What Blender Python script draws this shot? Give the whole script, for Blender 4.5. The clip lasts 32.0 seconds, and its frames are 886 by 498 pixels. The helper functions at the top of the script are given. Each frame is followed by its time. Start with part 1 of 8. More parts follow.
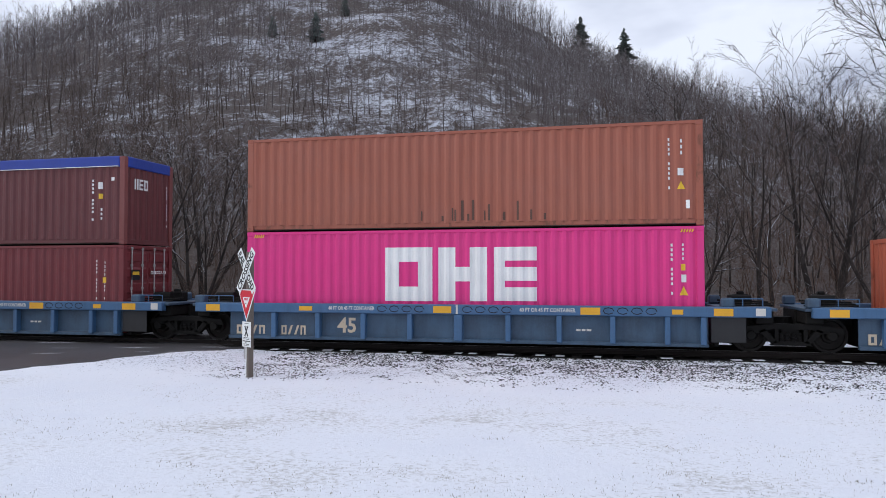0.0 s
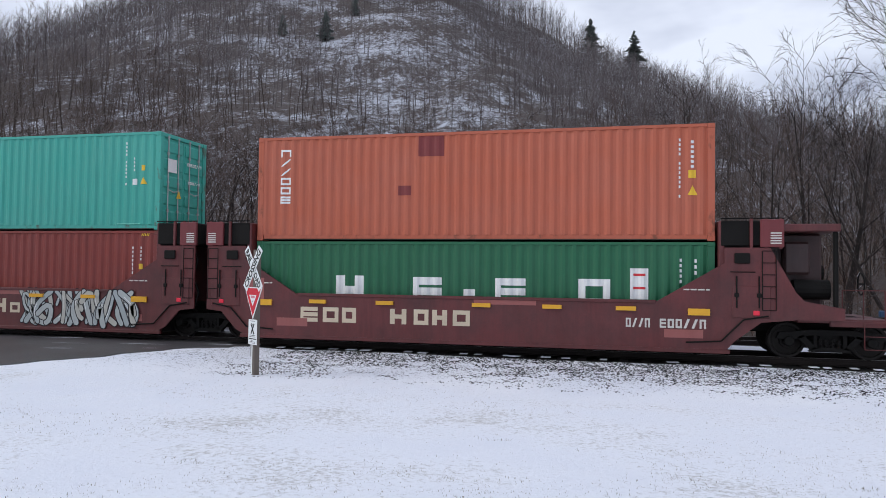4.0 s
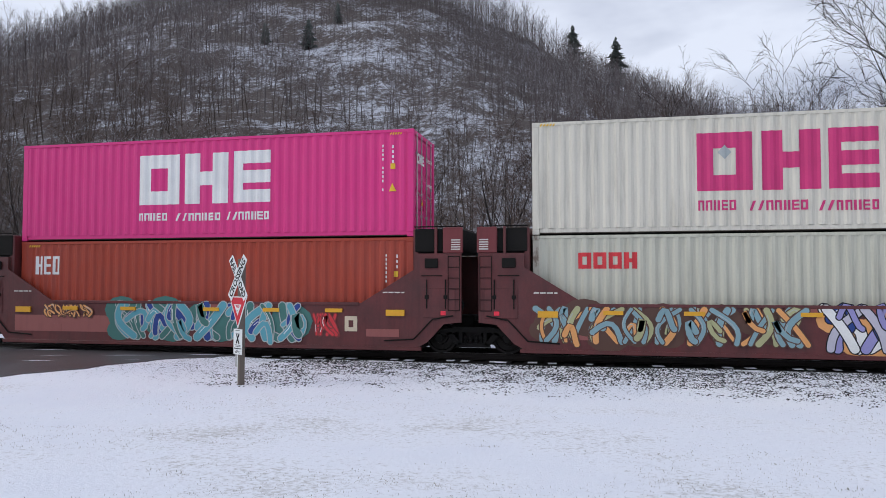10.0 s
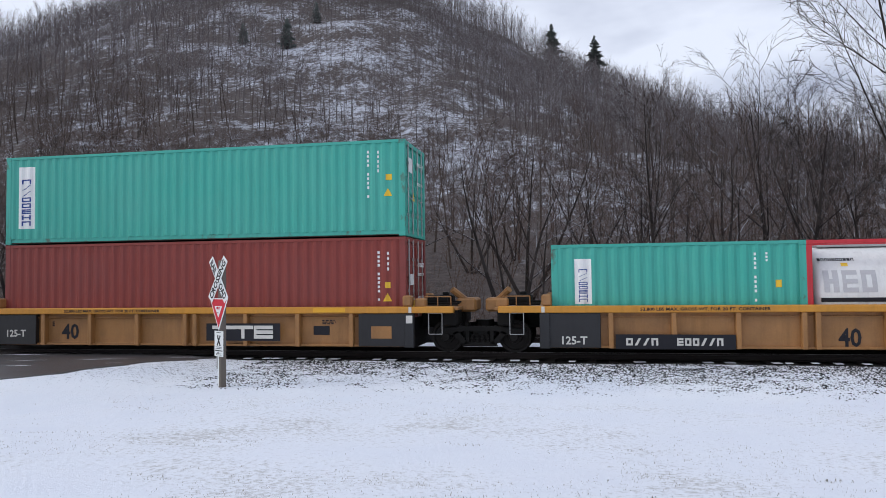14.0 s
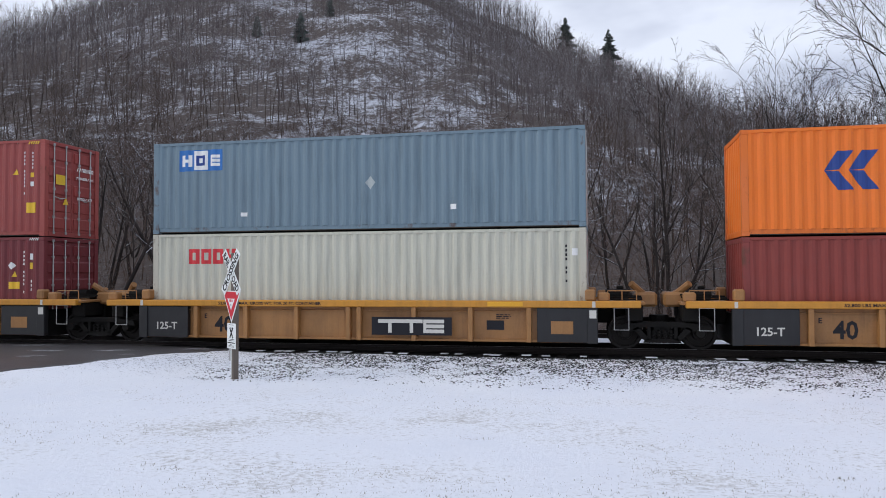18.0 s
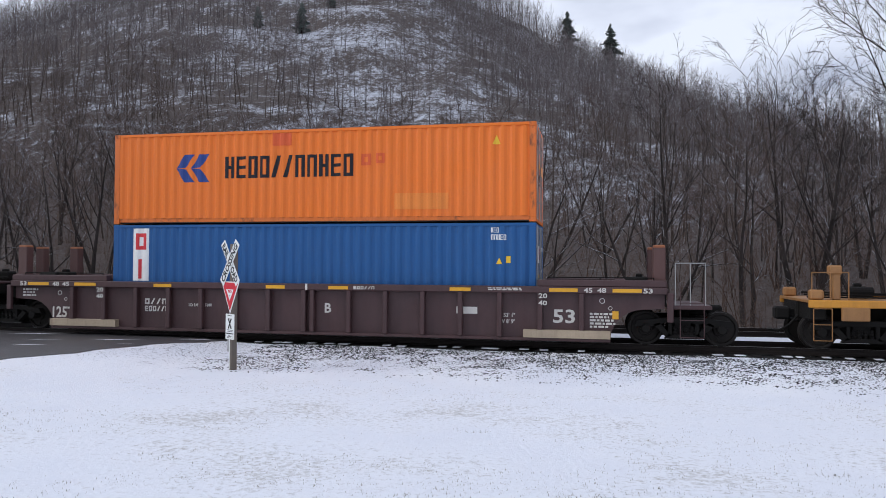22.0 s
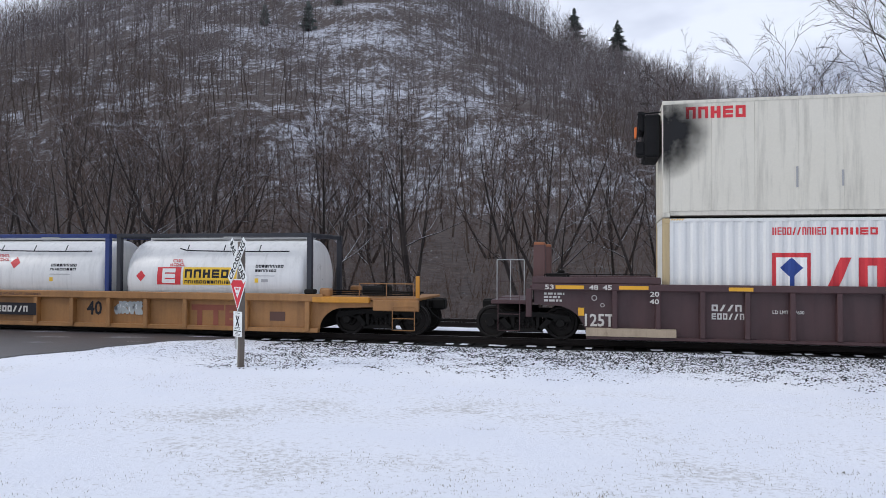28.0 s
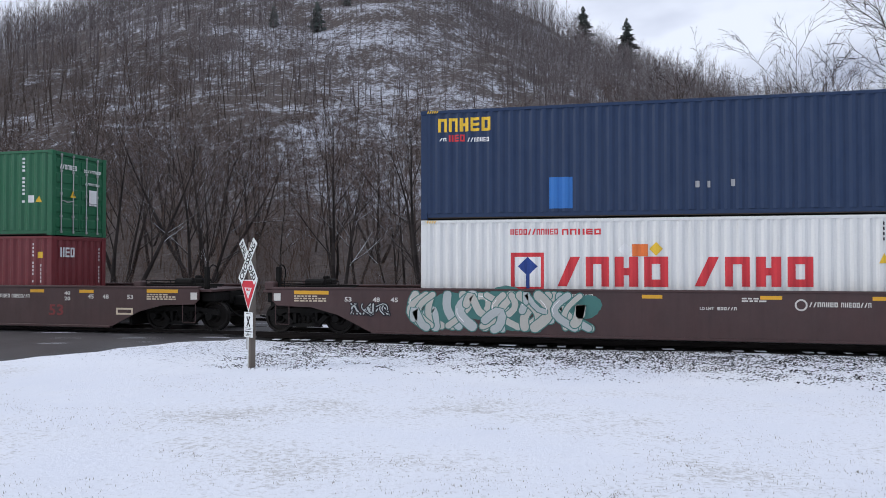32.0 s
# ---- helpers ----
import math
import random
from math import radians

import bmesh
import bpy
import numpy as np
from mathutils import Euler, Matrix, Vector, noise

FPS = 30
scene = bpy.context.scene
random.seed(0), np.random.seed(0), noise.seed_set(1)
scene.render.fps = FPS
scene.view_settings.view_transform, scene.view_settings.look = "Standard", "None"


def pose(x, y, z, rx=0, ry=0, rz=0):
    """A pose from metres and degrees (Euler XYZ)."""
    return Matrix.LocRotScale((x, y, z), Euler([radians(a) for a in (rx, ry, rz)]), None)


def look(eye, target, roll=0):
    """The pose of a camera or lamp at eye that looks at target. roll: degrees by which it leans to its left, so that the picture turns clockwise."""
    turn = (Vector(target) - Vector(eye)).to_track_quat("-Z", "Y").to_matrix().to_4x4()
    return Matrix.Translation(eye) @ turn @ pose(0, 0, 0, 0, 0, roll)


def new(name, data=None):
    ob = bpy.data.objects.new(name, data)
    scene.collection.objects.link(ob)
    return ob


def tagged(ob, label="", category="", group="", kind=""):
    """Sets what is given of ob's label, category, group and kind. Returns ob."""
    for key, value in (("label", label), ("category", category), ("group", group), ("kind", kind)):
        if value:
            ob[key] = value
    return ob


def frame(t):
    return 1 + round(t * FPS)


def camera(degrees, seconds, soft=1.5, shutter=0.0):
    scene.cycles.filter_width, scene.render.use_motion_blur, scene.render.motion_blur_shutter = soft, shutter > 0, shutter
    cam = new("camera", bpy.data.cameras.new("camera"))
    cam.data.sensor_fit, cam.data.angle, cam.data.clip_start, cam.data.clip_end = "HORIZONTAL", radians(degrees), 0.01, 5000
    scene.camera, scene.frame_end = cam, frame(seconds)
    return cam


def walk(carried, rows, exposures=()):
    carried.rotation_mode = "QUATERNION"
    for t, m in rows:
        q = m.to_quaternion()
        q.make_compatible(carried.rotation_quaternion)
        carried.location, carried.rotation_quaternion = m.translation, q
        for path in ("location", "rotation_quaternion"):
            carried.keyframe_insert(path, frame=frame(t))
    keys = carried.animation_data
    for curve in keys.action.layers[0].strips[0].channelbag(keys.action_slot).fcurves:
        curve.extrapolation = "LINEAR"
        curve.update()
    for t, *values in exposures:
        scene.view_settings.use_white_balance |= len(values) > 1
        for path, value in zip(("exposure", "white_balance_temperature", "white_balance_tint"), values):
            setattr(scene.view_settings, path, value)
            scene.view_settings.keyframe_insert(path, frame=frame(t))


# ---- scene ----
# ---------------------------------------------------------------- camera
EYE = (0.0, 0.0, 1.65)
# seconds, yaw, pitch, lean in degrees: a phone held by hand on one spot
TURNS = [(0, 13.03, 1.80, 0.09), (0.5, 13.28, 1.94, -0.00), (1, 13.77, 2.07, 0.13), (1.5, 13.69, 2.10, 0.06), (2, 13.51, 2.18, 0.26), (2.5, 13.27, 2.12, 0.28), (4.5, 13.62, 1.80, -0.83), (5, 13.53, 2.21, -0.65), (5.5, 13.36, 2.31, -0.56), (6, 13.32, 2.29, -0.51), (6.5, 13.27, 2.26, -0.54), (7, 13.33, 2.19, -0.55), (7.5, 13.61, 2.17, -0.53), (8, 14.41, 2.02, -0.54), (8.5, 13.72, 2.35, -0.35), (9, 12.92, 2.59, 0.02), (9.5, 12.60, 2.63, 0.22), (10, 12.43, 2.37, 0.00), (10.5, 12.16, 2.44, -0.05), (11, 11.72, 2.77, 0.02), (11.5, 10.17, 3.22, 0.10), (12, 9.96, 3.16, 0.69), (12.5, 10.12, 2.76, 0.72), (13, 10.25, 2.39, 0.79), (13.5, 10.69, 2.31, 0.76), (15.5, 11.33, 2.27, 0.58), (16, 11.37, 2.21, 0.55), (16.5, 11.51, 2.05, 0.44), (17, 11.70, 1.94, 0.37), (17.5, 11.82, 1.88, 0.32), (18, 11.94, 1.84, 0.29), (18.5, 12.01, 1.75, 0.20), (19, 12.07, 1.67, 0.06), (19.5, 12.05, 1.61, -0.11), (20, 11.99, 1.60, -0.25), (20.5, 12.00, 1.55, -0.31), (21, 11.99, 1.49, -0.38), (21.5, 11.91, 1.37, -0.39), (22, 11.86, 1.31, -0.34), (22.5, 11.90, 1.23, -0.31), (23, 11.91, 1.17, -0.32), (23.5, 11.98, 1.07, -0.40), (24, 12.15, 1.05, -0.42), (24.5, 12.30, 1.05, -0.40), (26.5, 12.31, 1.26, -0.15), (27, 12.32, 1.25, -0.12), (27.5, 12.38, 1.20, -0.12), (28, 12.40, 1.10, -0.25), (28.5, 12.37, 1.07, -0.31), (29, 12.34, 0.97, -0.41), (29.5, 12.36, 0.88, -0.52), (30, 12.45, 0.85, -0.53), (30.5, 12.59, 0.93, -0.36), (31, 12.83, 1.00, -0.10), (31.5, 13.05, 1.05, 0.02), (32, 13.16, 1.08, 0.03)]
cam = camera(61.8, 32.0, soft=0.9)
# the phone evens out its exposure as bright and dark boxes pass
walk(cam, [(t, pose(*EYE, 90 + p, r, y)) for t, y, p, r in TURNS],
     [(0, 0.20), (2, 0.16), (5, 0.16), (6, 0.10), (7, -0.02), (8, 0.08), (9, 0.10), (10, 0.06), (11, 0.18), (12, 0.10), (13, 0.14), (16, 0.12), (18, 0.15), (19, 0.14), (21, 0.20), (23, 0.15), (24, 0.12), (27, 0.03), (28, 0.20), (32, 0.20)])

# metres the train has run since the start
RUN = [(0, 0.00), (0.5, 4.53), (1, 9.06), (1.5, 13.53), (2, 17.82), (2.5, 22.59), (4.5, 40.44), (5, 45.21), (5.5, 49.73), (6, 54.27), (6.5, 58.77), (7, 63.25), (7.5, 67.78), (8, 72.31), (8.5, 76.80), (9, 81.03), (9.5, 85.82), (10, 90.36), (10.5, 94.85), (11, 99.29), (11.5, 103.52), (12, 108.29), (12.5, 112.84), (13, 117.29), (13.5, 121.79), (15.5, 139.86), (16, 144.40), (16.5, 148.92), (17, 153.37), (17.5, 157.90), (18, 162.39), (18.5, 166.63), (19, 171.41), (19.5, 175.94), (20, 180.45), (20.5, 184.98), (21, 189.50), (21.5, 194.05), (22, 198.64), (22.5, 203.18), (23, 207.72), (23.5, 212.26), (24, 216.83), (24.5, 221.37), (26.5, 239.52), (27, 244.06), (27.5, 248.57), (28, 252.87), (28.5, 257.63), (29, 262.21), (29.5, 266.76), (30, 271.29), (30.5, 275.84), (31, 280.37), (31.5, 284.91), (32, 289.45)]

# ---------------------------------------------------------------- light
SUN_EL, SUN_AZ = radians(34), radians(248)


def make_sky():
    world = bpy.data.worlds.new("winter_sky")
    scene.world = world
    world.use_nodes = True
    nt = world.node_tree
    nt.nodes.clear()
    out = nt.nodes.new("ShaderNodeOutputWorld")
    bg = nt.nodes.new("ShaderNodeBackground")
    sky = nt.nodes.new("ShaderNodeTexSky")
    sky.sky_type, sky.sun_disc, sky.sun_elevation, sky.sun_rotation = "NISHITA", False, SUN_EL, SUN_AZ
    tc = nt.nodes.new("ShaderNodeTexCoord")
    mp = nt.nodes.new("ShaderNodeMapping")
    mp.inputs["Scale"].default_value = (1.0, 1.0, 2.4)
    nz = nt.nodes.new("ShaderNodeTexNoise")
    nz.inputs["Scale"].default_value, nz.inputs["Detail"].default_value, nz.inputs["Roughness"].default_value = 2.6, 5.0, 0.5
    ramp = nt.nodes.new("ShaderNodeValToRGB")
    ramp.color_ramp.elements[0].position, ramp.color_ramp.elements[0].color = 0.40, (4.45, 4.9, 6.25, 1)
    ramp.color_ramp.elements[1].position, ramp.color_ramp.elements[1].color = 0.58, (7.82, 8.36, 9.72, 1)
    mix = nt.nodes.new("ShaderNodeMix")
    mix.data_type = "RGBA"
    mix.inputs[0].default_value = 0.93
    nt.links.new(tc.outputs["Generated"], mp.inputs["Vector"])
    nt.links.new(mp.outputs["Vector"], nz.inputs["Vector"])
    nt.links.new(nz.outputs["Fac"], ramp.inputs["Fac"])
    nt.links.new(sky.outputs["Color"], mix.inputs[6])
    nt.links.new(ramp.outputs["Color"], mix.inputs[7])
    nt.links.new(mix.outputs[2], bg.inputs["Color"])
    bg.inputs["Strength"].default_value = 0.1
    nt.links.new(bg.outputs["Background"], out.inputs["Surface"])


make_sky()
sun_data = bpy.data.lights.new("sun", "SUN")
sun_data.energy, sun_data.angle, sun_data.color = 0.9, radians(18), (1.0, 0.97, 0.93)
sun = new("sun", sun_data)
sun.matrix_world = look((0, 0, 60), (60 * math.sin(SUN_AZ) * -1, -60 * math.cos(SUN_AZ), 60 - 60 * math.tan(SUN_EL)))

# ---------------------------------------------------------------- materials


def nodes_of(name):
    m = bpy.data.materials.new(name)
    m.use_nodes = True
    nt = m.node_tree
    return m, nt, nt.nodes["Principled BSDF"]


def noise_node(nt, scale, detail=4.0, rough=0.55, stretch=(1, 1, 1), space="Object", own=False):
    tc = nt.nodes.new("ShaderNodeTexCoord")
    mp = nt.nodes.new("ShaderNodeMapping")
    mp.inputs["Scale"].default_value = stretch
    nz = nt.nodes.new("ShaderNodeTexNoise")
    nz.inputs["Scale"].default_value, nz.inputs["Detail"].default_value, nz.inputs["Roughness"].default_value = scale, detail, rough
    nt.links.new(tc.outputs[space], mp.inputs["Vector"])
    nt.links.new(mp.outputs["Vector"], nz.inputs["Vector"])
    if own:
        # each part has a pattern of its own
        nz.noise_dimensions = "4D"
        info = nt.nodes.new("ShaderNodeObjectInfo")
        far = nt.nodes.new("ShaderNodeMath")
        far.operation = "MULTIPLY"
        far.inputs[1].default_value = 40.0
        nt.links.new(info.outputs["Random"], far.inputs[0])
        nt.links.new(far.outputs[0], nz.inputs["W"])
    return nz.outputs["Fac"]


def ramp_node(nt, fac, lo, hi, c0=(0, 0, 0, 1), c1=(1, 1, 1, 1)):
    r = nt.nodes.new("ShaderNodeValToRGB")
    r.color_ramp.elements[0].position, r.color_ramp.elements[0].color = lo, c0
    r.color_ramp.elements[1].position, r.color_ramp.elements[1].color = hi, c1
    nt.links.new(fac, r.inputs["Fac"])
    return r.outputs["Color"]


def mix_node(nt, fac, a, b, blend="MIX"):
    m = nt.nodes.new("ShaderNodeMix")
    m.data_type, m.blend_type = "RGBA", blend
    for sock, val in ((m.inputs[0], fac), (m.inputs[6], a), (m.inputs[7], b)):
        if isinstance(val, (int, float)):
            sock.default_value = val
        elif isinstance(val, tuple):
            sock.default_value = (*val[:3], 1)
        else:
            nt.links.new(val, sock)
    return m.outputs[2]


def bump_to(nt, bsdf, height, strength, distance=0.02):
    b = nt.nodes.new("ShaderNodeBump")
    b.inputs["Strength"].default_value, b.inputs["Distance"].default_value = strength, distance
    nt.links.new(height, b.inputs["Height"])
    nt.links.new(b.outputs["Normal"], bsdf.inputs["Normal"])


def dim(c, k):
    return tuple(v * k for v in c)


def plain(name, col, rough=0.6, metal=0.0, vary=0.25, scale=6.0, bump=0.15):
    """A worn surface of one colour with grain at two scales."""
    m, nt, b = nodes_of(name)
    big = noise_node(nt, scale * 0.2, 3)
    fine = noise_node(nt, scale * 6, 3)
    c = mix_node(nt, ramp_node(nt, big, 0.3, 0.7), dim(col, 1 - vary), dim(col, 1 + vary * 0.5))
    c = mix_node(nt, 0.35, c, mix_node(nt, fine, dim(col, 0.7), dim(col, 1.25)))
    nt.links.new(c, b.inputs["Base Color"])
    b.inputs["Roughness"].default_value, b.inputs["Metallic"].default_value = rough, metal
    b.inputs["Specular IOR Level"].default_value = 0.5 if sum(col) > 0.12 else 0.2
    if bump:
        bump_to(nt, b, fine, bump)
    return m


def paint(name, col, grime=0.35, rust=0.25, fade=0.2, rough=0.5, rust_col=(0.10, 0.045, 0.025), soot=0.0, rust_at=0.66):
    """Weathered steel paint: faded patches, dirt washed down in streaks, rust where it has broken through."""
    m, nt, b = nodes_of(name)
    patch = noise_node(nt, 0.55, 4, own=True)
    fine = noise_node(nt, 22, 3)
    streak = noise_node(nt, 2.6, 5, 0.65, (2.2, 2.2, 0.16), own=True)
    runs = noise_node(nt, 5.5, 4, 0.6, (2.6, 2.6, 0.10), own=True)
    spot = noise_node(nt, 3.2, 6, 0.7, (1, 1, 0.5), own=True)
    grey = sum(col) / 3
    faded = tuple(v * 0.88 + grey * 0.18 + 0.004 for v in col)
    c = mix_node(nt, ramp_node(nt, patch, 0.35, 0.75, (0, 0, 0, 1), (fade * 3, fade * 3, fade * 3, 1)), col, faded)
    c = mix_node(nt, ramp_node(nt, streak, 0.48, 0.74, (0, 0, 0, 1), (grime, grime, grime, 1)), c, dim(col, 0.35))
    worn = 0.9 * grime
    c = mix_node(nt, ramp_node(nt, runs, 0.64, 0.74, (0, 0, 0, 1), (worn, worn, worn, 1)), c, tuple(v * 0.45 + w * 0.2 for v, w in zip(col, rust_col)))
    c = mix_node(nt, ramp_node(nt, spot, rust_at, rust_at + 0.10, (0, 0, 0, 1), (rust, rust, rust, 1)), c, rust_col)
    if soot:
        smear = noise_node(nt, 1.1, 6, 0.7, (1, 1, 0.8))
        c = mix_node(nt, ramp_node(nt, smear, 0.36, 0.68, (0, 0, 0, 1), (soot, soot, soot, 1)), c, (0.018, 0.014, 0.013))
    c = mix_node(nt, 0.10 + soot * 0.2, c, mix_node(nt, fine, dim(col, 0.4), dim(col, 1.5)))
    nt.links.new(c, b.inputs["Base Color"])
    nt.links.new(ramp_node(nt, spot, 0.3, 0.8, (rough - 0.12,) * 3 + (1,), (rough + 0.25,) * 3 + (1,)), b.inputs["Roughness"])
    bump_to(nt, b, patch, 0.25, 0.03)
    return m


MATS = {}


def colour(key, make):
    if key not in MATS:
        MATS[key] = make()
    return MATS[key]


# ---------------------------------------------------------------- mesh building


class Build:
    """Collects plain geometry for one mesh."""

    def __init__(self):
        self.v, self.f = [], []

    def add(self, vs, fs):
        n = len(self.v)
        self.v.extend(vs)
        self.f.extend([tuple(n + i for i in f) for f in fs])
        return self

    def box(self, x0, x1, y0, y1, z0, z1, c=0.0):
        """A box; c: width of its chamfered edges."""
        if c <= 0:
            return self.add([(x, y, z) for x in (x0, x1) for y in (y0, y1) for z in (z0, z1)],
                            [(0, 1, 3, 2), (4, 6, 7, 5), (0, 4, 5, 1), (2, 3, 7, 6), (0, 2, 6, 4), (1, 5, 7, 3)])
        c = min(c, (x1 - x0) * 0.45, (y1 - y0) * 0.45, (z1 - z0) * 0.45)
        X, Y, Z = (x0, x1), (y0, y1), (z0, z1)
        vs, at = [], {}
        for i in (0, 1):
            for j in (0, 1):
                for k in (0, 1):
                    sx, sy, sz = (1, -1)[i] * c, (1, -1)[j] * c, (1, -1)[k] * c
                    for a, p in enumerate(((X[i], Y[j] + sy, Z[k] + sz), (X[i] + sx, Y[j], Z[k] + sz), (X[i] + sx, Y[j] + sy, Z[k]))):
                        at[i, j, k, a] = len(vs)
                        vs.append(p)
        fs = []
        for i in (0, 1):
            q = [at[i, 0, 0, 0], at[i, 0, 1, 0], at[i, 1, 1, 0], at[i, 1, 0, 0]]
            fs.append(tuple(q if i == 0 else q[::-1]))
            q = [at[0, i, 0, 1], at[1, i, 0, 1], at[1, i, 1, 1], at[0, i, 1, 1]]
            fs.append(tuple(q if i == 0 else q[::-1]))
            q = [at[0, 0, i, 2], at[0, 1, i, 2], at[1, 1, i, 2], at[1, 0, i, 2]]
            fs.append(tuple(q if i == 0 else q[::-1]))
        for i in (0, 1):
            for j in (0, 1):
                fs.append((at[i, j, 0, 0], at[i, j, 1, 0], at[i, j, 1, 1], at[i, j, 0, 1]))
                fs.append((at[i, 0, j, 0], at[i, 0, j, 2], at[i, 1, j, 2], at[i, 1, j, 0]))
                fs.append((at[0, i, j, 1], at[0, i, j, 2], at[1, i, j, 2], at[1, i, j, 1]))
                for k in (0, 1):
                    fs.append((at[i, j, k, 0], at[i, j, k, 1], at[i, j, k, 2]))
        return self.add(vs, fs)

    def prism(self, pts, a, b, axis="y"):
        """A polygon drawn in the other two axes, extruded from a to b along axis."""
        n = len(pts)
        put = {"x": lambda p, q, d: (d, p, q), "y": lambda p, q, d: (p, d, q), "z": lambda p, q, d: (p, q, d)}[axis]
        vs = [put(p, q, a) for p, q in pts] + [put(p, q, b) for p, q in pts]
        return self.add(vs, [tuple(range(n)), tuple(range(2 * n - 1, n - 1, -1))] + [(i, i + n, (i + 1) % n + n, (i + 1) % n) for i in range(n)])

    def tube(self, p0, p1, r0, r1=None, n=8, caps=True):
        p0, p1 = Vector(p0), Vector(p1)
        r1 = r0 if r1 is None else r1
        d = (p1 - p0).normalized()
        u = d.orthogonal().normalized()
        w = d.cross(u)
        ring = [(math.cos(2 * math.pi * i / n), math.sin(2 * math.pi * i / n)) for i in range(n)]
        vs = [tuple(p0 + u * (c * r0) + w * (s * r0)) for c, s in ring] + [tuple(p1 + u * (c * r1) + w * (s * r1)) for c, s in ring]
        fs = [(i, (i + 1) % n, (i + 1) % n + n, i + n) for i in range(n)]
        if caps:
            fs += [tuple(range(n - 1, -1, -1)), tuple(range(n, 2 * n))]
        return self.add(vs, fs)

    def lathe(self, c, prof, axis="y", n=20):
        """Turns (radius, along) pairs round an axis through c."""
        vs, fs = [], []
        for r, d in prof:
            for i in range(n):
                a = 2 * math.pi * i / n
                p, q = r * math.cos(a), r * math.sin(a)
                vs.append({"y": (c[0] + p, c[1] + d, c[2] + q), "x": (c[0] + d, c[1] + p, c[2] + q), "z": (c[0] + p, c[1] + q, c[2] + d)}[axis])
        for k in range(len(prof) - 1):
            for i in range(n):
                j = (i + 1) % n
                fs.append((k * n + i, k * n + j, (k + 1) * n + j, (k + 1) * n + i))
        return self.add(vs, fs)

    def mesh(self, name, mat=None, smooth=False):
        me = bpy.data.meshes.new(name)
        me.from_pydata(self.v, [], self.f)
        bm = bmesh.new()
        bm.from_mesh(me)
        bmesh.ops.recalc_face_normals(bm, faces=bm.faces)
        bm.to_mesh(me)
        bm.free()
        if mat:
            me.materials.append(mat)
        if smooth:
            me.polygons.foreach_set("use_smooth", [True] * len(me.polygons))
        return me


def part(name, shape, mat, parent, label="", smooth=False):
    """Links a shape as one mesh object under a thing or a part."""
    me = shape.mesh(name, mat, smooth) if isinstance(shape, Build) else shape
    ob = new(name, me)
    ob.parent = parent
    if label:
        ob["label"] = label
    return ob


def thing(name, at, label, category, group="", kind=""):
    ob = new(name)
    ob.empty_display_size = 0.3
    ob.matrix_world = at
    return tagged(ob, label, category, group, kind)


def solid(name, shape, mat, label, category, at=None, group="", kind="", smooth=False):
    ob = new(name, shape.mesh(name, mat, smooth))
    if at is not None:
        ob.matrix_world = at
    return tagged(ob, label, category, group, kind)


def words(text, height, depth=0.004):
    """A mesh of writing in the built-in font, upright in x and z, its lower left corner at the origin, facing -y."""
    cu = bpy.data.curves.new("writing", "FONT")
    cu.body, cu.size, cu.extrude, cu.resolution_u = text, height * 1.38, depth / 2, 2
    cu.offset = height * 0.03
    ob = new("writing", cu)
    me = bpy.data.meshes.new_from_object(ob)
    bpy.data.objects.remove(ob)
    bpy.data.curves.remove(cu)
    me.transform(Matrix.Rotation(radians(90), 4, "X"))
    return me


def writing(text, x, y, z, height, mat, parent, bold=1.0, width=None):
    me = words(text, height)
    xs = [v.co.x for v in me.vertices]
    if width:
        me.transform(Matrix.Diagonal((width / max(0.01, max(xs) - min(xs)), 1, 1, 1)))
    me.materials.append(mat)
    ob = new("writing", me)
    ob.parent, ob.location = parent, (x, y, z)
    ob["label"] = "writing that reads " + text
    return ob


# moving things and where on the train they stand
MOVING = []


def on_train(ob, u, y, z):
    ob.location = (u, y, z)
    MOVING.append((ob, u, y, z))
    return ob


# ---------------------------------------------------------------- the ground
RAIL_Z = -0.30
TRACK_Y = 20.24
TRACK2_Y = 24.9
HILL_X = (-640, -480, -378, -317, -230, -150, -90, -42, -24, 0, 19, 38, 60, 110, 180, 300, 460, 640)
HILL_Z = (86, 105, 120, 141, 168, 176, 160, 132, 118, 104, 94, 82, 68, 44, 34, 40, 60, 70)


def lerp_list(x, xs, zs):
    if x <= xs[0]:
        return zs[0]
    for i in range(len(xs) - 1):
        if x <= xs[i + 1]:
            k = (x - xs[i]) / (xs[i + 1] - xs[i])
            k = k * k * (3 - 2 * k) * 0.5 + k * 0.5
            return zs[i] + (zs[i + 1] - zs[i]) * k
    return zs[-1]


def step(a, b, x):
    k = min(1.0, max(0.0, (x - a) / (b - a)))
    return k * k * (3 - 2 * k)


def road_edge(y):
    """Where the snow ends and the asphalt of the crossing begins."""
    return -9.9 - 0.77 * max(0.0, 18.6 - y) + 0.14 * math.sin(y * 2.1) * (1 - step(17, 19, y)) + 0.10 * math.sin(y * 5.3 + 1) + (y - 20.2) * 0.12 * step(20, 23, y)


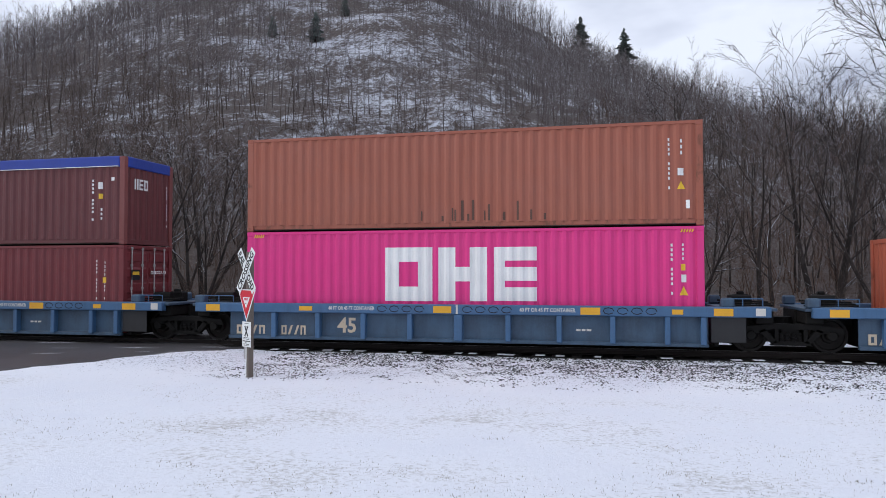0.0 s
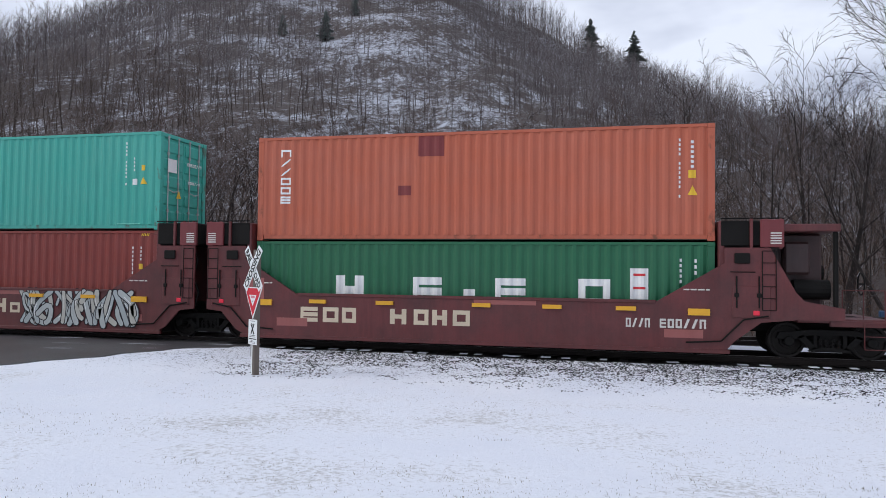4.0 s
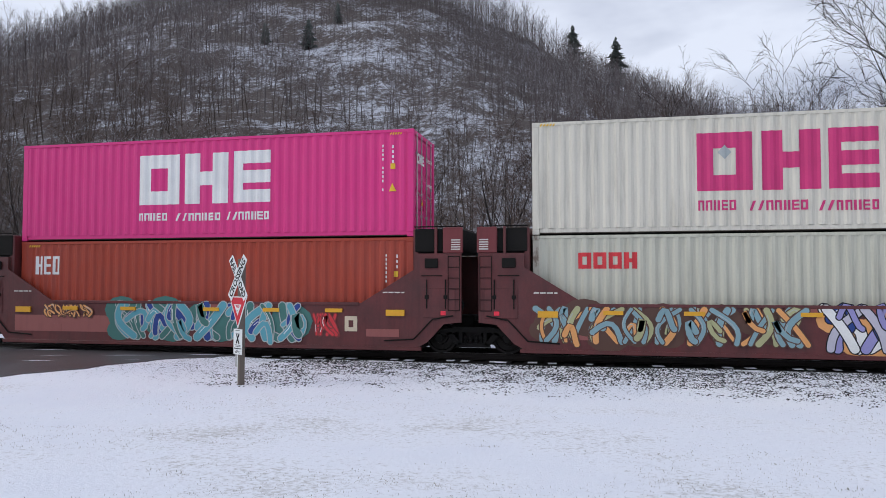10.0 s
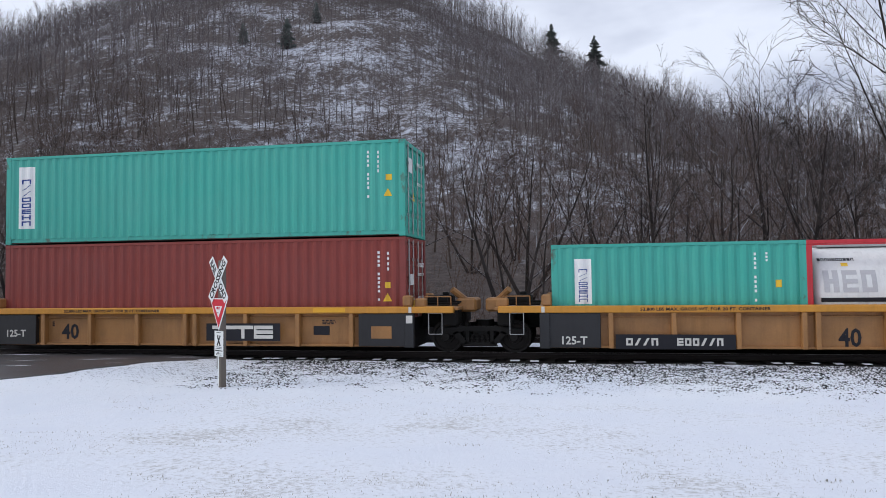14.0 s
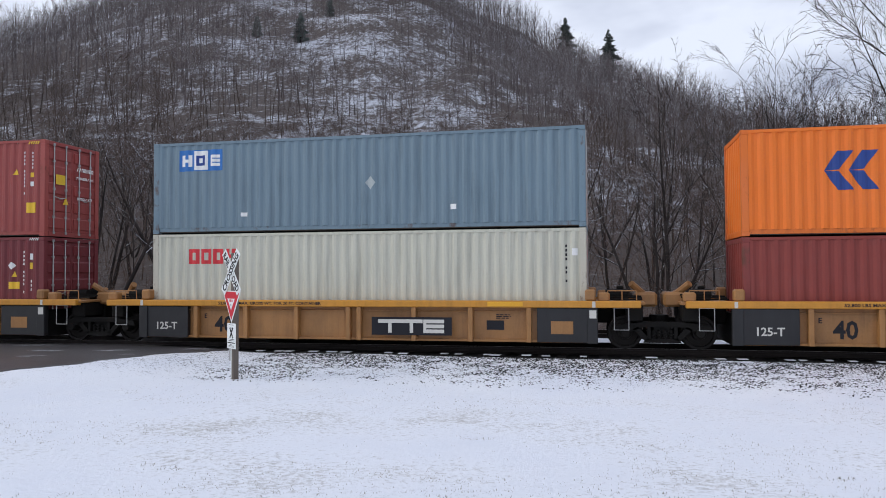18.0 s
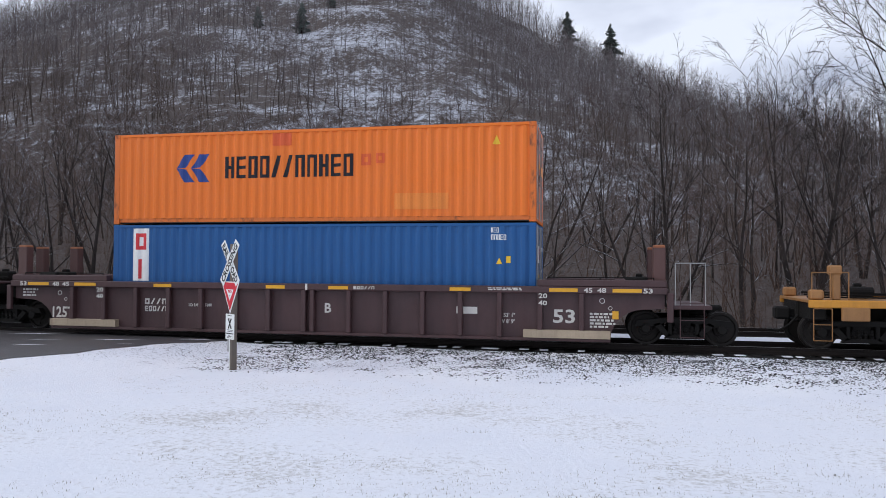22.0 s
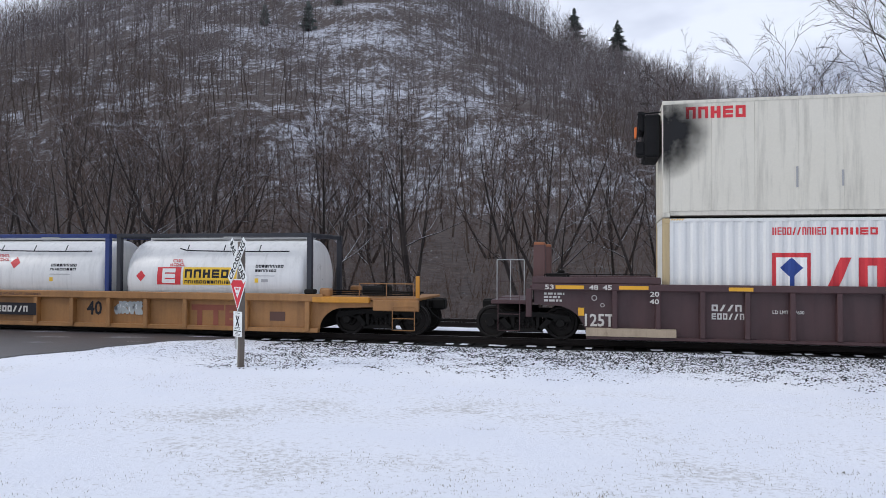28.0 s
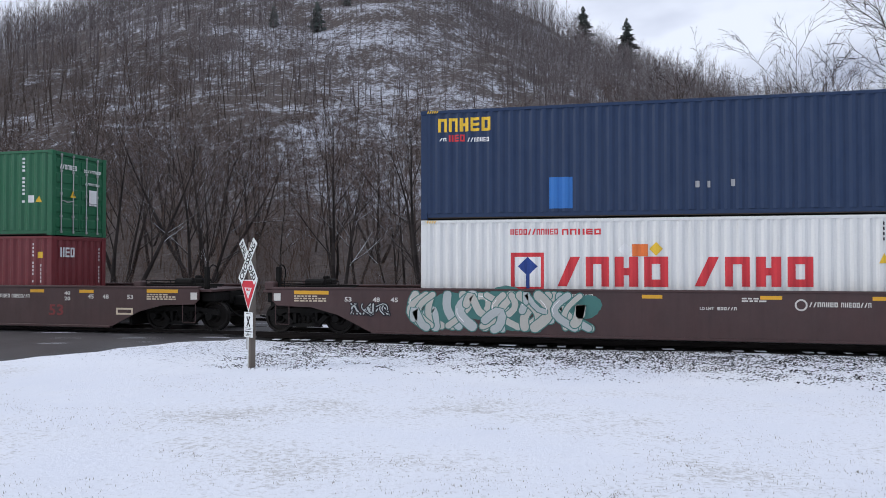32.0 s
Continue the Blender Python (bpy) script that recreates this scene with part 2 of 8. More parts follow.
def ground_z(x, y):
    lawn = -0.62 * step(-2, 13.5, y) + 0.03 * noise.noise((x * 0.25, y * 0.25, 0)) + 0.012 * noise.noise((x * 1.1, y * 1.1, 3))
    toe = step(14.6, 18.3, y)
    z = lawn + toe * 0.115
    far = step(26.8, 30.0, y)
    z -= far * 0.9
    z += 0.115 * step(21.7, 22.1, y) * (1 - step(23.2, 23.6, y))
    if x < -9.0:
        k = step(-9.2, -10.6, x)
        z += k * ((RAIL_Z - 0.12) - z) * step(12.5, 17.5, y) * (1 - step(26.6, 30, y))
    if y > 34:
        h = lerp_list(x, HILL_X, HILL_Z)
        k = min(1.4, (y - 34) / 356.0)
        rise = h * (k ** 1.22 if k < 1 else 1 - (k - 1) * 0.55)
        rough = 5.0 * noise.noise((x * 0.018, y * 0.018, 7)) + 2.2 * noise.noise((x * 0.06, y * 0.06, 2))
        z += rise + rough * step(45, 110, y)
    return z


def grid_mesh(name, xs, ys, zfun, mat):
    vs = [(x, y, zfun(x, y)) for y in ys for x in xs]
    nx = len(xs)
    fs = [(j * nx + i, j * nx + i + 1, (j + 1) * nx + i + 1, (j + 1) * nx + i) for j in range(len(ys) - 1) for i in range(nx - 1)]
    me = bpy.data.meshes.new(name)
    me.from_pydata(vs, [], fs)
    me.materials.append(mat)
    me.polygons.foreach_set("use_smooth", [True] * len(fs))
    return me


def ground_material():
    """Thin snow on grass near by, snow on leaf litter up the slope, dark stones by the rails."""
    m, nt, b = nodes_of("snowy_ground")
    geo = nt.nodes.new("ShaderNodeTexCoord")
    sep = nt.nodes.new("ShaderNodeSeparateXYZ")
    nt.links.new(geo.outputs["Object"], sep.inputs[0])

    def span(value, lo, hi):
        r = nt.nodes.new("ShaderNodeMapRange")
        r.interpolation_type = "SMOOTHSTEP"
        r.inputs[1].default_value, r.inputs[2].default_value = lo, hi
        nt.links.new(value, r.inputs[0])
        return r.outputs[0]

    def band(lo, hi, sock="Y"):
        return span(sep.outputs[sock], lo, hi)

    def calc(op, p, q=0.5):
        n = nt.nodes.new("ShaderNodeMath")
        n.operation = op
        for s, v in zip(n.inputs, (p, q)):
            if isinstance(v, (int, float)):
                s.default_value = v
            else:
                nt.links.new(v, s)
        return n.outputs[0]

    soft = noise_node(nt, 0.35, 4)
    grain = noise_node(nt, 14, 4, 0.65)
    tuft = noise_node(nt, 13.0, 5, 0.76)
    snow = mix_node(nt, ramp_node(nt, soft, 0.3, 0.7), (0.80, 0.83, 0.90), (0.88, 0.90, 0.94))
    thin = calc("ADD", calc("MULTIPLY", soft, 0.55), calc("MULTIPLY", tuft, 0.75))
    lawn = mix_node(nt, ramp_node(nt, thin, 0.675, 0.80, (0, 0, 0, 1), (0.46, 0.45, 0.44, 1)), snow, (0.20, 0.17, 0.12))
    # stones that the snow has not covered
    vor = nt.nodes.new("ShaderNodeTexVoronoi")
    vor.inputs["Scale"].default_value = 22.0
    nt.links.new(geo.outputs["Object"], vor.inputs["Vector"])
    clump = noise_node(nt, 10.0, 5, 0.72, (0.8, 1.2, 1))
    # Snow-free dark band between tie ends also stands in for the train's shade.
    stone_shade_mask = calc("ADD", calc("MULTIPLY", vor.outputs["Distance"], -0.55), calc("ADD", clump, calc("ADD", calc("MULTIPLY", band(13.4, 16.6), 0.185), calc("MULTIPLY", calc("SUBTRACT", band(18.75, 19.0), calc("MULTIPLY", band(21.6, 21.9), 1.5)), 0.5))))
    stones = mix_node(nt, grain, (0.008, 0.008, 0.009), (0.032, 0.031, 0.030))
    ballast = mix_node(nt, ramp_node(nt, stone_shade_mask, 0.50, 0.57), snow, stones)
    near = mix_node(nt, calc("MULTIPLY", band(13.0, 14.2), 1.0), lawn, ballast)
    # the slope: wet leaves, with snow lying in patches
    litter = mix_node(nt, ramp_node(nt, noise_node(nt, 1.4, 6, 0.8), 0.32, 0.68), (0.020, 0.015, 0.013), (0.135, 0.104, 0.088))
    patch = noise_node(nt, 0.03, 4, 0.6)
    patch2 = noise_node(nt, 0.62, 6, 0.82, (1.2, 0.55, 0.8))
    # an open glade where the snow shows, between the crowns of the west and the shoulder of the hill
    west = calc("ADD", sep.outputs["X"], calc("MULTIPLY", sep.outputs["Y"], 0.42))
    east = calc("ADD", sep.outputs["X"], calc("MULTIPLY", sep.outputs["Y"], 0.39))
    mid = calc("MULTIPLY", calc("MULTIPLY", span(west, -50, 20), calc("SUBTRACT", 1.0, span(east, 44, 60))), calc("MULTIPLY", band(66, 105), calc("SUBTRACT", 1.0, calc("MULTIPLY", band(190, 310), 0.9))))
    clumps = noise_node(nt, 0.14, 4, 0.65, (0.9, 0.42, 0.7))
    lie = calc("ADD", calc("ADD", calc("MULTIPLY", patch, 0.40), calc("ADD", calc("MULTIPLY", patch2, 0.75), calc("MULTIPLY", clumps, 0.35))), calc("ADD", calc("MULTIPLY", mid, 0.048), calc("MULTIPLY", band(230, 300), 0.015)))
    lie = calc("SUBTRACT", lie, calc("MULTIPLY", calc("SUBTRACT", 1.0, band(60, 112)), 0.10))
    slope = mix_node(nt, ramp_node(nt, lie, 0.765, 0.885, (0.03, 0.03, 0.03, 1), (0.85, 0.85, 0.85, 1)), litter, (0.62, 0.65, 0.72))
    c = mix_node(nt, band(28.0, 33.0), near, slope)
    nt.links.new(c, b.inputs["Base Color"])
    b.inputs["Roughness"].default_value = 0.85
    b.inputs["Specular IOR Level"].default_value = 0.15
    bump_to(nt, b, calc("ADD", calc("MULTIPLY", grain, 0.4), tuft), 0.5, 0.05)
    return m


GROUND_MAT = ground_material()


def spaced(a, b, n, power=1.0):
    return [a + (b - a) * (i / n) ** power for i in range(n + 1)]


def make_ground():
    xs = sorted(set([round(v, 3) for v in spaced(-26, 26, 130)] + spaced(-470, -32, 74) + spaced(32, 200, 28) + [-v for v in spaced(500, 2600, 12, 1.6)] + spaced(215, 2600, 20, 1.8)))
    ys = spaced(-900, -20, 14, 1.0)[:-1] + spaced(-20, 4, 12)[:-1] + spaced(4, 30, 104)[:-1] + spaced(30, 420, 90, 1.25)[:-1] + spaced(420, 2600, 12, 1.6)
    tagged(new("ground", grid_mesh("ground", xs, ys, ground_z, GROUND_MAT)),
           "thin fresh snow on a lawn, stony by the track, rising to a wooded hill", "ground", kind="structure")


make_ground()

ASPHALT = plain("wet_asphalt", (0.085, 0.080, 0.082), 0.42, vary=0.35, scale=3, bump=0.3)
SNOW = plain("lying_snow", (0.80, 0.82, 0.87), 0.8, vary=0.06, scale=3, bump=0.3)
STEEL_DARK = plain("rusty_rail_steel", (0.022, 0.017, 0.015), 0.55, 0.3, scale=8)
TIE_WOOD = plain("creosoted_wood", (0.013, 0.011, 0.010), 0.85, scale=7, bump=0.5)
RAIL_TOP = plain("worn_rail_top", (0.35, 0.34, 0.33), 0.3, 0.9, vary=0.1)


def make_road():
    """The asphalt crossing road, a slab with an uneven snowy edge."""
    ys = spaced(3.0, 18.6, 60) + spaced(18.7, 29, 30)
    rows_x = (0.0, -0.15, -2.0, -4.0, -6.5, -10.5)
    vs, fs = [], []
    n = len(rows_x)
    for y in ys:
        e = road_edge(y) + 0.16 * noise.noise((y * 2.3, 0, 0))
        for i, dx in enumerate(rows_x):
            x = e + dx
            vs.append((x, y, ground_z(x, y) - (0.03 if i == 0 else -0.02)))
    for j in range(len(ys) - 1):
        for i in range(n - 1):
            fs.append((j * n + i, (j + 1) * n + i, (j + 1) * n + i + 1, j * n + i + 1))
    b = Build().add(vs, fs)
    return solid("road", b, ASPHALT, "dark wet asphalt road over the tracks, snow along its edge", "road", kind="structure")


make_road()


def road_snow():
    """Thin rims of snow left on the asphalt between the wheel tracks."""
    rng = random.Random(71)
    b = Build()
    for y, x0, l, w in ((17.6, -13.4, 1.5, 0.10), (18.3, -11.2, 0.9, 0.10), (17.2, -15.2, 1.1, 0.06), (16.2, -14.6, 0.9, 0.05), (18.5, -16.8, 1.6, 0.09), (16.9, -12.1, 0.5, 0.05), (22.6, -13.5, 2.5, 0.12)):
        n = 10
        top = [(x0 + l * i / n, y + 0.22 * l * i / n + w * math.sin(math.pi * i / n) * rng.uniform(0.3, 1)) for i in range(n + 1)]
        low = [(x0 + l * i / n, y + 0.22 * l * i / n - w * math.sin(math.pi * i / n) * rng.uniform(0.1, 0.8)) for i in range(n + 1)]
        vs = [(x, yy, ground_z(x, yy) + 0.032) for x, yy in low + top]
        b.add(vs, [(i, i + 1, n + 2 + i, n + 1 + i) for i in range(n)])
    tagged(new("snow_streaks", b.mesh("snow_streaks", SNOW)), "thin streaks of snow left on the asphalt", "snow", kind="stuff")


road_snow()


def make_track(y0, name, x0, x1):
    """Two rails on wooden ties, with snow on the tie ends."""
    tr = thing(name, pose(0, y0, 0), "railway track of dark rails on snowy wooden ties", "railway track", kind="structure")
    for s in (-1, 1):
        y = s * 0.7525
        prof = [(-0.07, 0), (0.07, 0), (0.07, 0.012), (0.012, 0.03), (0.012, 0.125), (0.036, 0.135), (0.036, 0.17), (-0.036, 0.17), (-0.036, 0.135), (-0.012, 0.125), (-0.012, 0.03), (-0.07, 0.012)]
        part("rail", Build().prism([(y + a, RAIL_Z - 0.17 + c) for a, c in prof], x0, x1, "x"), STEEL_DARK, tr)
        part("rail_head", Build().box(x0, x1, y - 0.03, y + 0.03, RAIL_Z - 0.002, RAIL_Z + 0.002), RAIL_TOP, tr)
    tie = Build().box(-0.115, 0.115, -1.3, 1.3, RAIL_Z - 0.33, RAIL_Z - 0.172, 0.015).mesh("tie", TIE_WOOD)
    cap = Build().box(-0.115, 0.115, -1.31, -1.10, RAIL_Z - 0.172, RAIL_Z - 0.155, 0.006).mesh("tie_snow", SNOW)
    n = 0
    x = x0 + 0.3
    rng = random.Random(4)
    while x < x1:
        if not (-20 < x < -9.4):
            t = new("tie", tie)
            t.parent, t.location, t.rotation_euler = tr, (x, rng.uniform(-0.05, 0.05), 0), (0, 0, rng.uniform(-0.02, 0.02))
            if name == "track" and abs(x) < 30 and rng.random() < 0.8:
                c = new("tie_snow", cap)
                c.parent, c.location, c.rotation_euler = tr, (x + rng.uniform(-0.03, 0.03), rng.uniform(-0.07, 0.03), rng.uniform(-0.008, 0)), (0, 0, rng.uniform(-0.12, 0.12))
                c.scale = (rng.uniform(0.7, 1.25), 1, 1)
        x += 0.52
    return tr


make_track(TRACK_Y, "track", -60, 60)
make_track(TRACK2_Y, "track_2", -60, 60)
for yc, w in ((TRACK_Y, 1.36), (TRACK2_Y, 1.36)):
    solid("crossing_panel", Build().box(-19.5, -9.7, yc - 0.66, yc + 0.66, RAIL_Z - 0.15, RAIL_Z - 0.005, 0.01), ASPHALT,
          "dark asphalt crossing panel between the rails", "crossing panel", kind="structure")
# ---------------------------------------------------------------- woods


def bark(name, c0, c1, snow=0.6, lies=0.38):
    """Bark with lichen grey, and snow lying on the upper side of the limbs."""
    m, nt, b = nodes_of(name)
    info = nt.nodes.new("ShaderNodeNewGeometry")
    n = noise_node(nt, 3.0, 4)
    c = mix_node(nt, info.outputs["Random Per Island"], c0, c1)
    c = mix_node(nt, 0.3, c, mix_node(nt, n, dim(c0, 0.6), dim(c1, 1.2)))
    sep = nt.nodes.new("ShaderNodeSeparateXYZ")
    nt.links.new(info.outputs["Normal"], sep.inputs[0])
    up = nt.nodes.new("ShaderNodeMath")
    up.operation = "MULTIPLY"
    nt.links.new(sep.outputs["Z"], up.inputs[0])
    nt.links.new(noise_node(nt, 0.9, 3, 0.5), up.inputs[1])
    c = mix_node(nt, ramp_node(nt, up.outputs[0], lies, lies + 0.08, (0, 0, 0, 1), (snow, snow, snow, 1)), c, (0.7, 0.72, 0.78))
    nt.links.new(c, b.inputs["Base Color"])
    b.inputs["Roughness"].default_value = 0.9
    b.inputs["Specular IOR Level"].default_value = 0.15
    return m


BARK = bark("grey_brown_bark", (0.024, 0.018, 0.0165), (0.060, 0.049, 0.045), 1.0, 0.29)
# Dark bark with hardly any snow, for trunks and the skyline trees.
DARK_BARK = bark("dark_bark", (0.022, 0.018, 0.017), (0.055, 0.046, 0.043), 0.12)
# Paler than near bark: haze over the far slope put into the colour.
HAZY_FAR_BARK = bark("hazy_far_bark", (0.055, 0.046, 0.046), (0.185, 0.158, 0.158), 0.35)
BRUSH = bark("brush_stems", (0.042, 0.026, 0.020), (0.150, 0.095, 0.072), 0.25)
EDGE_BARK = bark("brown_grey_bark", (0.036, 0.027, 0.024), (0.115, 0.087, 0.075), 0.2)
TWIG = bark("brown_twigs", (0.040, 0.028, 0.024), (0.130, 0.092, 0.078), 0.1)
# Needles greyed and lightened: the ridge haze is put into their colour.
NEEDLES = plain("hazy_dark_needles", (0.10, 0.12, 0.11), 0.9, vary=0.4, scale=2, bump=0)


def grow(rng, segs, p, d, length, r, level, plan):
    """One limb and all that springs from it. plan: per level (pieces, children, child length, angle, lift, wobble)."""
    pieces, kids, klen, angle, lift, wob = plan[level]
    pts = [(p, r)]
    q, dd = p.copy(), d.copy()
    for i in range(pieces):
        dd = (dd + Vector((rng.gauss(0, wob), rng.gauss(0, wob), rng.gauss(0, wob * 0.6) + lift))).normalized()
        q = q + dd * (length / pieces)
        k = (i + 1) / pieces
        pts.append((q.copy(), r * (1 - k * (0.93 if level == 0 else 0.85))))
    for (a, ra), (b, rb) in zip(pts, pts[1:]):
        segs.append((tuple(a), tuple(b), ra, rb, level))
    if level + 1 >= len(plan):
        return
    for c in range(kids):
        lo = 0.32 if level == 0 else 0.2
        k = lo + (1 - lo) * (c + rng.random()) / kids
        i = min(pieces - 1, int(k * pieces))
        f = k * pieces - i
        a, b = pts[i][0], pts[i + 1][0]
        base = a.lerp(b, f)
        rr = pts[i][1] + (pts[i + 1][1] - pts[i][1]) * f
        axis = (b - a).normalized()
        side = axis.orthogonal().normalized()
        side = Matrix.Rotation(rng.uniform(0, 2 * math.pi), 3, axis) @ side
        ang = radians(angle * rng.uniform(0.6, 1.3))
        nd = axis * math.cos(ang) + side * math.sin(ang)
        ln = length * klen * rng.uniform(0.6, 1.2) * (1.15 - 0.55 * k)
        grow(rng, segs, base, nd, ln, max(rr * 0.42, 0.0009), level + 1, plan)


def limbs_mesh(segs, thin, sides=(5, 4, 3, 3, 3)):
    """Vertices and triangles for limbs; thin: the least radius."""
    V, F = [], []
    for a, b, ra, rb, lv in segs:
        n = sides[lv]
        a, b = Vector(a), Vector(b)
        ra, rb = max(ra, thin), max(rb, thin * 0.6)
        d = (b - a).normalized()
        u = d.orthogonal().normalized()
        w = d.cross(u)
        k = len(V)
        tip = lv >= 2 and rb <= thin * 0.75
        for c, r in ((a, ra),) if tip else ((a, ra), (b, rb)):
            for i in range(n):
                t = 2 * math.pi * i / n
                V.append(tuple(c + u * (math.cos(t) * r) + w * (math.sin(t) * r)))
        if tip:
            V.append(tuple(b))
            F += [(k + i, k + (i + 1) % n, k + n) for i in range(n)]
        else:
            for i in range(n):
                j = (i + 1) % n
                F += [(k + i, k + j, k + n + j), (k + i, k + n + j, k + n + i)]
    return np.array(V, dtype=np.float32), np.array(F, dtype=np.int32)


def raw_mesh(name, V, F, mat):
    me = bpy.data.meshes.new(name)
    me.vertices.add(len(V))
    me.vertices.foreach_set("co", np.ascontiguousarray(V, dtype=np.float32).ravel())
    me.loops.add(len(F) * 3)
    me.loops.foreach_set("vertex_index", np.ascontiguousarray(F, dtype=np.int32).ravel())
    me.polygons.add(len(F))
    me.polygons.foreach_set("loop_start", np.arange(0, len(F) * 3, 3, dtype=np.int32))
    me.materials.append(mat)
    me.update()
    return me


def scatter(name, shapes, spots, mat, label, category):
    """Joins many small plants into one mesh. spots: x, y, z, turn, width, height, shape."""
    Vs, Fs, n = [], [], 0
    for x, y, z, a, sw, sh, k in spots:
        V, F = shapes[k]
        c, s = math.cos(a), math.sin(a)
        W = np.empty_like(V)
        W[:, 0] = (V[:, 0] * c - V[:, 1] * s) * sw + x
        W[:, 1] = (V[:, 0] * s + V[:, 1] * c) * sw + y
        W[:, 2] = V[:, 2] * sh + z
        Vs.append(W)
        Fs.append(F + n)
        n += len(V)
    return tagged(new(name, raw_mesh(name, np.concatenate(Vs), np.concatenate(Fs), mat)), label, category, kind="stuff")


def far_tree(seed, limbs, twigs, thin, spread=36):
    """A bare tree seen from afar: a straight trunk under a broom of limbs and twigs."""
    rng = random.Random(seed)
    segs = []
    grow(rng, segs, Vector((0, 0, -0.03)), Vector((rng.gauss(0, 0.05), rng.gauss(0, 0.05), 1)).normalized(), 1.0, 0.0105, 0,
         [(3, limbs, 0.40, spread, 0.02, 0.05), (1, twigs, 0.60, 36, 0.06, 0.10), (1, 0, 0, 0, 0.03, 0.1)])
    return limbs_mesh([(p, q, r0, r1 if lv == 0 else 0.0, 2 if lv else 0) for p, q, r0, r1, lv in segs], thin, (3, 3, 3))


def sapling(seed):
    """A clump of stems that lean apart, each with side shoots and fine twigs."""
    rng = random.Random(seed)
    segs = []
    n = rng.randint(2, 4)
    for i in range(n):
        a = 2 * math.pi * (i + rng.random()) / n
        d = Vector((math.cos(a) * rng.uniform(0.08, 0.38), math.sin(a) * rng.uniform(0.08, 0.38), 1)).normalized()
        grow(rng, segs, Vector((0.03 * math.cos(a), 0.03 * math.sin(a), -0.02)), d, rng.uniform(0.6, 1.0), 0.0058, 0,
             [(4, 10, 0.44, 42, 0.03, 0.13), (1, 5, 0.85, 34, 0.03, 0.1), (1, 0, 0, 0, 0, 0)])
    return limbs_mesh([(p, q, r0, r1 if lv == 0 else 0.0, 2 if lv else 0) for p, q, r0, r1, lv in segs], 0.0010, (3, 3, 3))


def in_sight(x, y, m=0.0):
    """The part of the hill that the lawn looks out on."""
    return -1.06 * y - 26 - m < x < 0.42 * y + 24 + m


def far_woods():
    rng = random.Random(11)
    shapes = [far_tree(100 + i, 14, 9, 0.0011, 40) for i in range(8)] + [far_tree(140 + i, 9, 5, 0.0027) for i in range(8)] + [far_tree(170 + i, 8, 4, 0.0027, 28) for i in range(6)]
    spots, edge = [], []
    y = 58.0
    while y < 436:
        gap = 4.8 if y < 150 else 6.1 if y < 310 else 5.0
        x = -1.06 * y - 30
        while x < 0.42 * y + 30:
            px, py = x + rng.uniform(-0.5, 0.5) * gap, y + rng.uniform(-0.5, 0.5) * gap
            shoulder = px + 0.39 * py > 50
            glade = step(-40, 20, px + 0.42 * py) * (1 - step(42, 58, px + 0.39 * py)) * step(75, 115, py) * (1 - step(280, 350, py))
            if in_sight(px, py) and rng.random() > 0.30 * glade:
                h = rng.uniform(11, 18.5) * (0.68 + 0.32 * step(90, 170, py)) * (0.95 + 0.25 * noise.noise((px * 0.01, py * 0.01, 1))) * (1 - 0.2 * glade)
                k = rng.randrange(8) if py < 140 else 16 + rng.randrange(6) if shoulder and rng.random() < 0.6 else 8 + rng.randrange(8)
                (edge if py < 140 else spots).append((px, py, ground_z(px, py), rng.uniform(0, 6.28), h * rng.uniform(0.8, 1.2), h, k))
                if (shoulder and py > 150) or (py > 318 and px > -330):
                    qx, qy = px + rng.uniform(1.5, 3.5), py + rng.uniform(-2.5, 2.5)
                    spots.append((qx, qy, ground_z(qx, qy), rng.uniform(0, 6.28), h * 0.8, h * rng.uniform(0.8, 1.1), (16 if shoulder and py < 318 else 8) + rng.randrange(6)))
            x += gap
        y += gap
    scatter("far_woods", shapes, spots, HAZY_FAR_BARK, "bare leafless deciduous woods on the snowy hillside", "woods")
    scatter("woods_edge", shapes, edge, EDGE_BARK, "brownish bare trees at the foot of the hill", "woods")


far_woods()


def brush():
    rng = random.Random(21)
    shapes = [sapling(300 + i) for i in range(10)]
    spots = []
    for i in range(780):
        y = 29.0 + 62 * rng.random() ** 1.15
        x = rng.uniform(-1.06 * y - 16, 0.42 * y + 18)
        h = rng.uniform(2.0, 7.4) * (0.85 + 0.45 * noise.noise((x * 0.09, y * 0.09, 9))) * (0.62 + 0.38 * step(29, 45, y))
        spots.append((x, y + (3 if -22 < x < -8 else 0), ground_z(x, y), rng.uniform(0, 6.28), h * 0.95, h, rng.randrange(10)))
    # low scrub along the far track
    for i in range(620):
        y = 29.2 + 34 * rng.random() ** 1.6
        x = rng.uniform(-1.06 * y - 12, 0.42 * y + 14)
        h = rng.uniform(0.9, 2.8)
        if not (-21 < x < -8.5 and y < 31):
            spots.append((x, y, ground_z(x, y), rng.uniform(0, 6.28), h * 1.3, h, rng.randrange(10)))
    scatter("brush", shapes, spots, BRUSH, "brown leafless brush and saplings behind the tracks", "brush")


brush()

